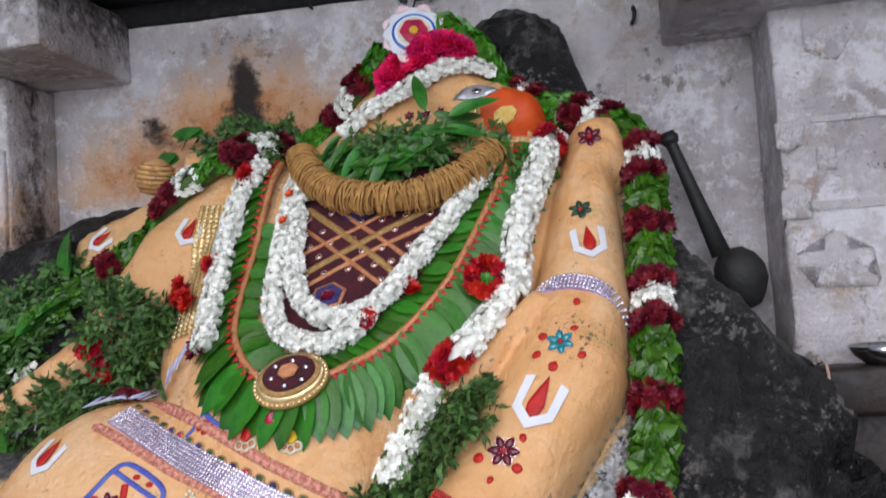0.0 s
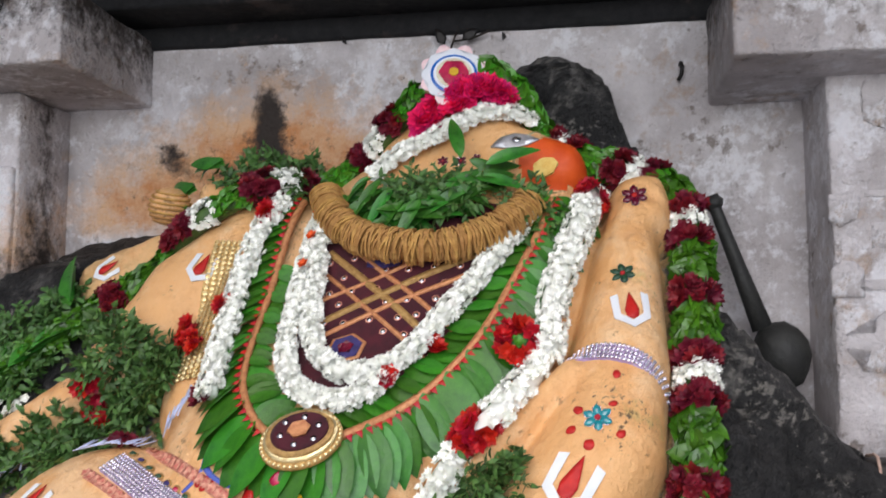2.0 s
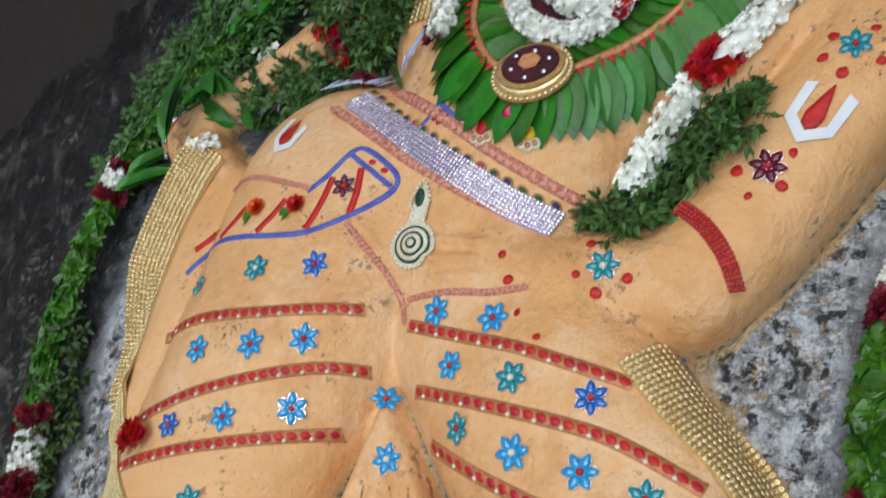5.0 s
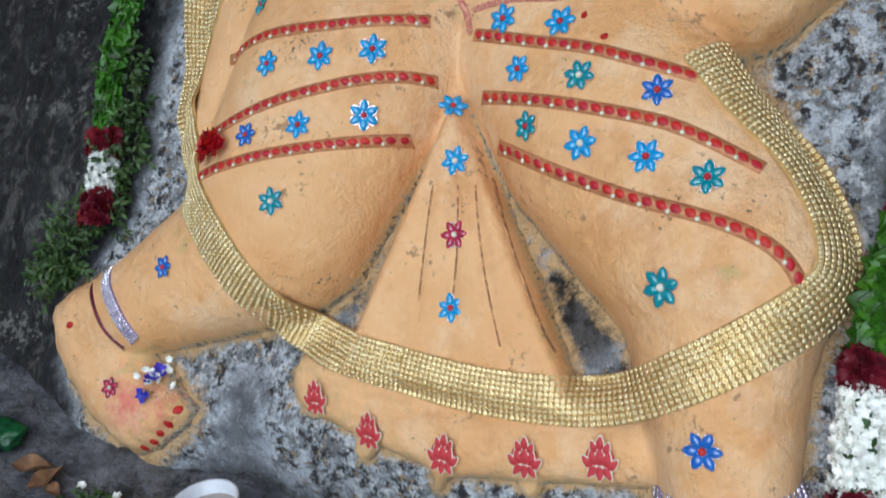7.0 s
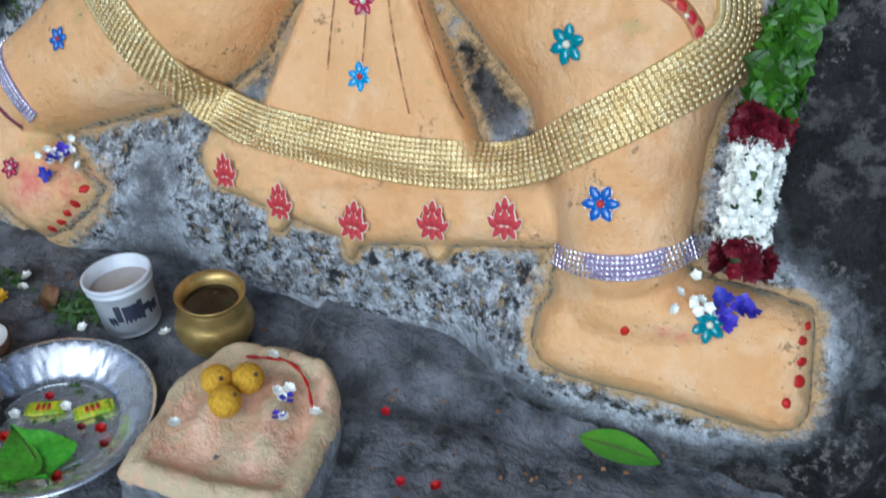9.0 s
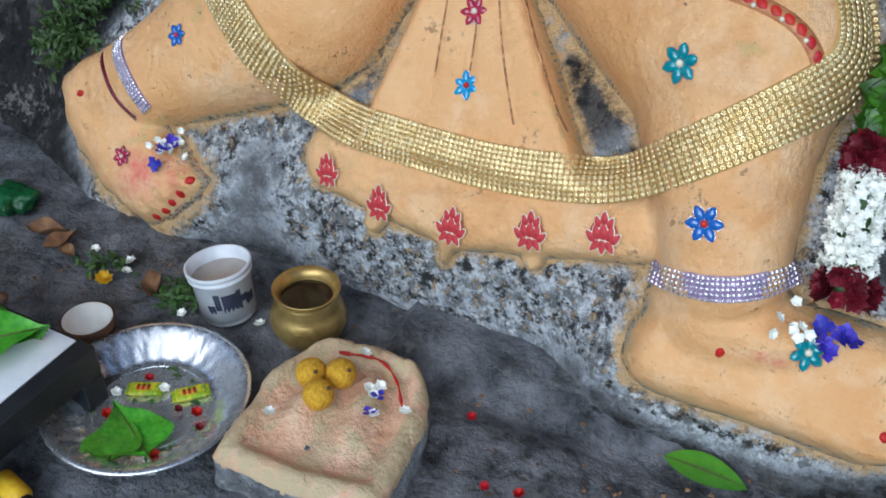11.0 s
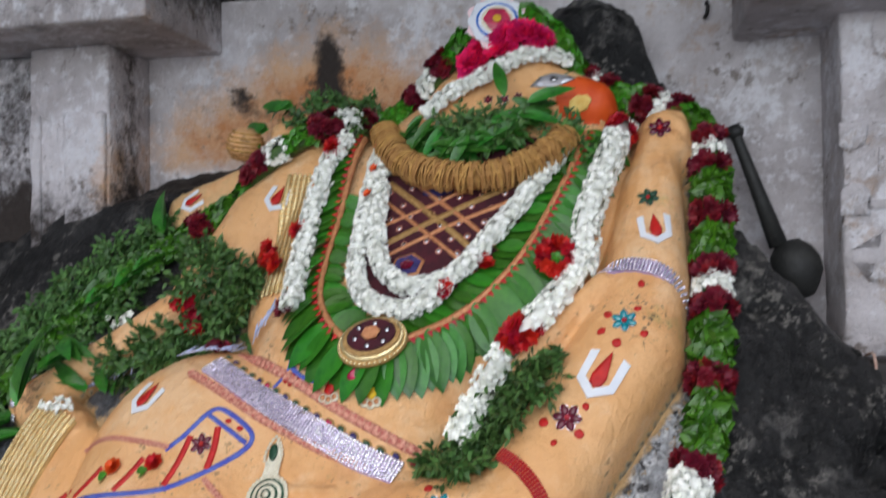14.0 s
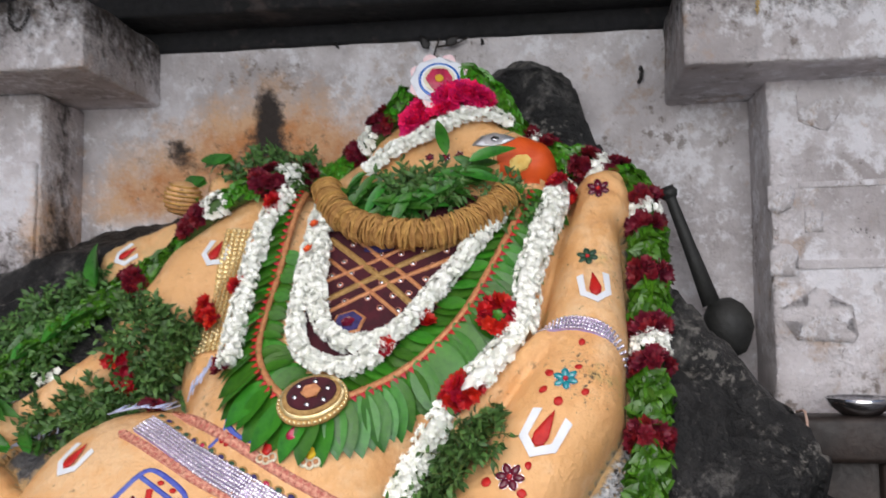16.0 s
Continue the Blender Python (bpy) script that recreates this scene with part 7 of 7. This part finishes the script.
for x, y, z in ((-0.482, 0.735, 0.097), (-0.440, 0.750, 0.097), (-0.452, 0.698, 0.099)):
    ld = stand("laddu", "round yellow sweet ball on the painted stone", "sweet", x, y, rng.uniform(0, 90), z, "sweet balls on the stone")
    bm = bmesh.new()
    bmesh.ops.create_icosphere(bm, subdivisions=4, radius=0.0235)
    for q in bm.verts:
        q.co *= 1 + 0.05 * noise.noise(q.co * 160 + Vector((x * 90, y * 70, 0)))
    crumb = part("crumb_ball", bm, M_LADDU, ld)
    bm = bmesh.new()
    bmesh.ops.create_icosphere(bm, subdivisions=2, radius=0.0035)
    rs = part("raisin", bm, M_SHELL, crumb)
    rs.matrix_basis = pose(0.004, -0.016, 0.0165)
for x, y, k in ((-0.392, 0.745, 0), (-0.378, 0.755, 0), (-0.365, 0.700, 1), (-0.508, 0.650, 0), (-0.428, 0.812, 0), (-0.325, 0.722, 0), (-0.452, 0.765, 1), (-0.380, 0.735, 1)):
    fl = thing("offering_flower", "small white and violet flower on the stone", "flower", "flowers on the stone")
    fl.matrix_basis = pose(x, y, 0.088, rng.uniform(-25, 25), rng.uniform(-25, 25), rng.uniform(0, 360))
    piece("petals", DAISY, fl, Matrix.Identity(4))
    if k:
        piece("violet_petals", shape("violet_petal", *petals(3, 0.013, 0.5, 0.25, 1), M_VIOLET), fl, pose(0.006, 0.004, 0.003))

crate = thing("black_crate", "low black crate topped with white paper", "crate")
crate.matrix_basis = pose(-0.800, 0.650, 0, 0, 0, 173)
bm = bmesh.new()
for lo, hi in (((0.0, 0.0, 0.060), (0.38, 0.26, 0.118)),):
    box(bm, lo, hi, 0.004)
part("top", bm, M_CRATE, crate)
for lo, hi in (((0.0, 0.0, -0.01), (0.04, 0.04, 0.059)), ((0.30, 0.0, -0.01), (0.34, 0.04, 0.059)), ((0.0, 0.22, -0.01), (0.04, 0.26, 0.059)), ((0.30, 0.22, -0.01), (0.34, 0.26, 0.059))):
    bm = bmesh.new()
    box(bm, lo, hi, 0.004)
    part("leg", bm, M_CRATE, crate)
sheet = thing("paper_sheet", "white paper sheet on the crate", "paper")
sheet.matrix_basis = crate.matrix_basis.copy()
bm = bmesh.new()
box(bm, (0.03, 0.008, 0.1185), (0.37, 0.20, 0.121), 0.0005)
part("page", bm, M_PAPER, sheet)
for k in range(4):
    betel("betel_leaf", "stacked glossy green betel leaf on white paper", -0.945 + 0.008 * k, 0.600 - 0.004 * k, 0.128 + 0.006 * k, -70 + 7 * k, 0.15, 2, 4)
for x, y in ((-0.985, 0.640), (-0.965, 0.652)):
    nut = stand("areca_nut", "small brown areca nut on a leaf", "nut", x, y, 0, 0.158, "areca nuts")
    bm = bmesh.new()
    bmesh.ops.create_icosphere(bm, subdivisions=2, radius=0.012, matrix=Matrix.Diagonal((1, 1, 0.8, 1)))
    part("kernel", bm, M_SHELL, nut)
jar = stand("bottle", "yellow bottle with a black cap lying low", "bottle", -0.835, 0.452, 70, 0.02)
bm = bmesh.new()
lathe(bm, [(0, 0), (0.017, 0.002), (0.018, 0.05), (0.011, 0.062), (0, 0.062)], 20, pose(0, 0, 0, 90, 0, 0))
part("body", bm, M_YELLOW, jar)
bm = bmesh.new()
lathe(bm, [(0.0125, 0.060), (0.0125, 0.078), (0, 0.079)], 20, pose(0, 0, 0, 90, 0, 0))
part("cap", bm, M_IRON, jar)

# litter on the floor
for x, y, s, t in ((-0.894, 0.902, 1.0, 30), (-1.178, 0.968, 1.1, 100), (-1.13, 0.95, 1.0, 160), (-1.10, 0.93, 0.7, 60)):
    dl = stand("dry_leaf", "curled dry brown leaf on the floor", "leaf", x, y, t, floor_z(x, y) + 0.006, "dry leaves")
    bm = bmesh.new()
    for i in range(7):
        for k in range(5):
            w = (0.018 * math.sin(math.pi * (i + 0.4) / 7.2)) * (k / 2 - 1)
            bm.verts.new((w, 0.012 * i - 0.036, 0.010 * (k / 2 - 1) ** 2 + 0.006 * math.sin(i * 1.1 + k)))
    bm.verts.ensure_lookup_table()
    for i in range(6):
        for k in range(4):
            a = i * 5 + k
            bm.faces.new([bm.verts[q] for q in (a, a + 1, a + 6, a + 5)])
    bmesh.ops.scale(bm, vec=(s, s, s), verts=bm.verts)
    part("blade", bm, M_DRY, dl)
bag = stand("plastic_bag", "crumpled green plastic bag beside the rock", "bag", -1.305, 1.015, 0)
bm = bmesh.new()
bmesh.ops.create_icosphere(bm, subdivisions=4, radius=1, matrix=Matrix.Diagonal((0.06, 0.05, 0.028, 1)))
for q in bm.verts:
    q.co *= 1 + 0.35 * noise.turbulence(q.co * 40, 3, False) - 0.1
    q.co.z += 0.02
part("film", bm, M_BAG, bag)
for x, y, me, s, lab in ((-0.989, 0.889, "y", 1.1, "yellow"), (-0.98, 0.955, "w", 1.3, "white"), (-0.97, 0.93, "w", 1.0, "white"), (-0.662, 0.884, "w", 1.1, "white"), (-0.797, 0.852, "w", 0.9, "white"), (-0.191, 0.699, "r", 0.5, "red"), (-0.140, 0.707, "r", 0.6, "red"), (-0.25, 0.815, "r", 0.5, "red"), (-1.06, 0.96, "w", 0.9, "white"), (-0.874, 1.10, "r", 0.5, "pink red")):
    mesh_of = {"y": shape("yellow_flower", *petals(8, 0.016, 0.4, 0.4, 3), M_YELLOW), "w": DAISY, "r": ROSE_R}[me]
    fl = piece("fallen_flower", mesh_of, None, pose(x, y, floor_z(x, y) + 0.006, 15, -10, rng.uniform(0, 360)) @ Matrix.Scale(s, 4))
    tagged(fl, "fallen " + lab + " flower on the dark floor", "flower", "fallen flowers")
clump = thing("grass_clump", "clump of torn herb leaves on the floor", "herb bunch")
mats = []
for _ in range(240):
    x, y = rng.choice(((-0.83, 0.90), (-0.83, 0.90), (-1.02, 0.93)))
    x, y = x + rng.gauss(0, 0.025), y + rng.gauss(0, 0.018)
    mats.append(pose(x, y, floor_z(x, y) + rng.uniform(0.002, 0.014), rng.uniform(-40, 40), rng.uniform(-40, 40), rng.uniform(0, 360)))
join("leaf_mass", LEAF_H, clump, mats)
crumbs = []
for _ in range(420):
    x, y = rng.uniform(-1.25, 0.45), rng.uniform(0.55, 1.0)
    if -0.9 < x < -0.28 and y < 0.86:
        continue
    crumbs.append(pose(x, y, floor_z(x, y) + 0.003, rng.uniform(-30, 30), rng.uniform(-30, 30), rng.uniform(0, 360)) @ Matrix.Scale(rng.uniform(0.2, 0.7), 4))
litter = new("floor_litter")
tagged(litter, "scattered dry crumbs and petals on the floor", "litter", kind="stuff")
join("crumbs", shape("crumb", [(-0.006, -0.004, 0), (0.007, -0.003, 0.001), (0.005, 0.006, 0), (-0.004, 0.005, 0.002), (0, 0, 0.004)], [(0, 1, 4), (1, 2, 4), (2, 3, 4), (3, 0, 4)], M_DRY), litter, crumbs)
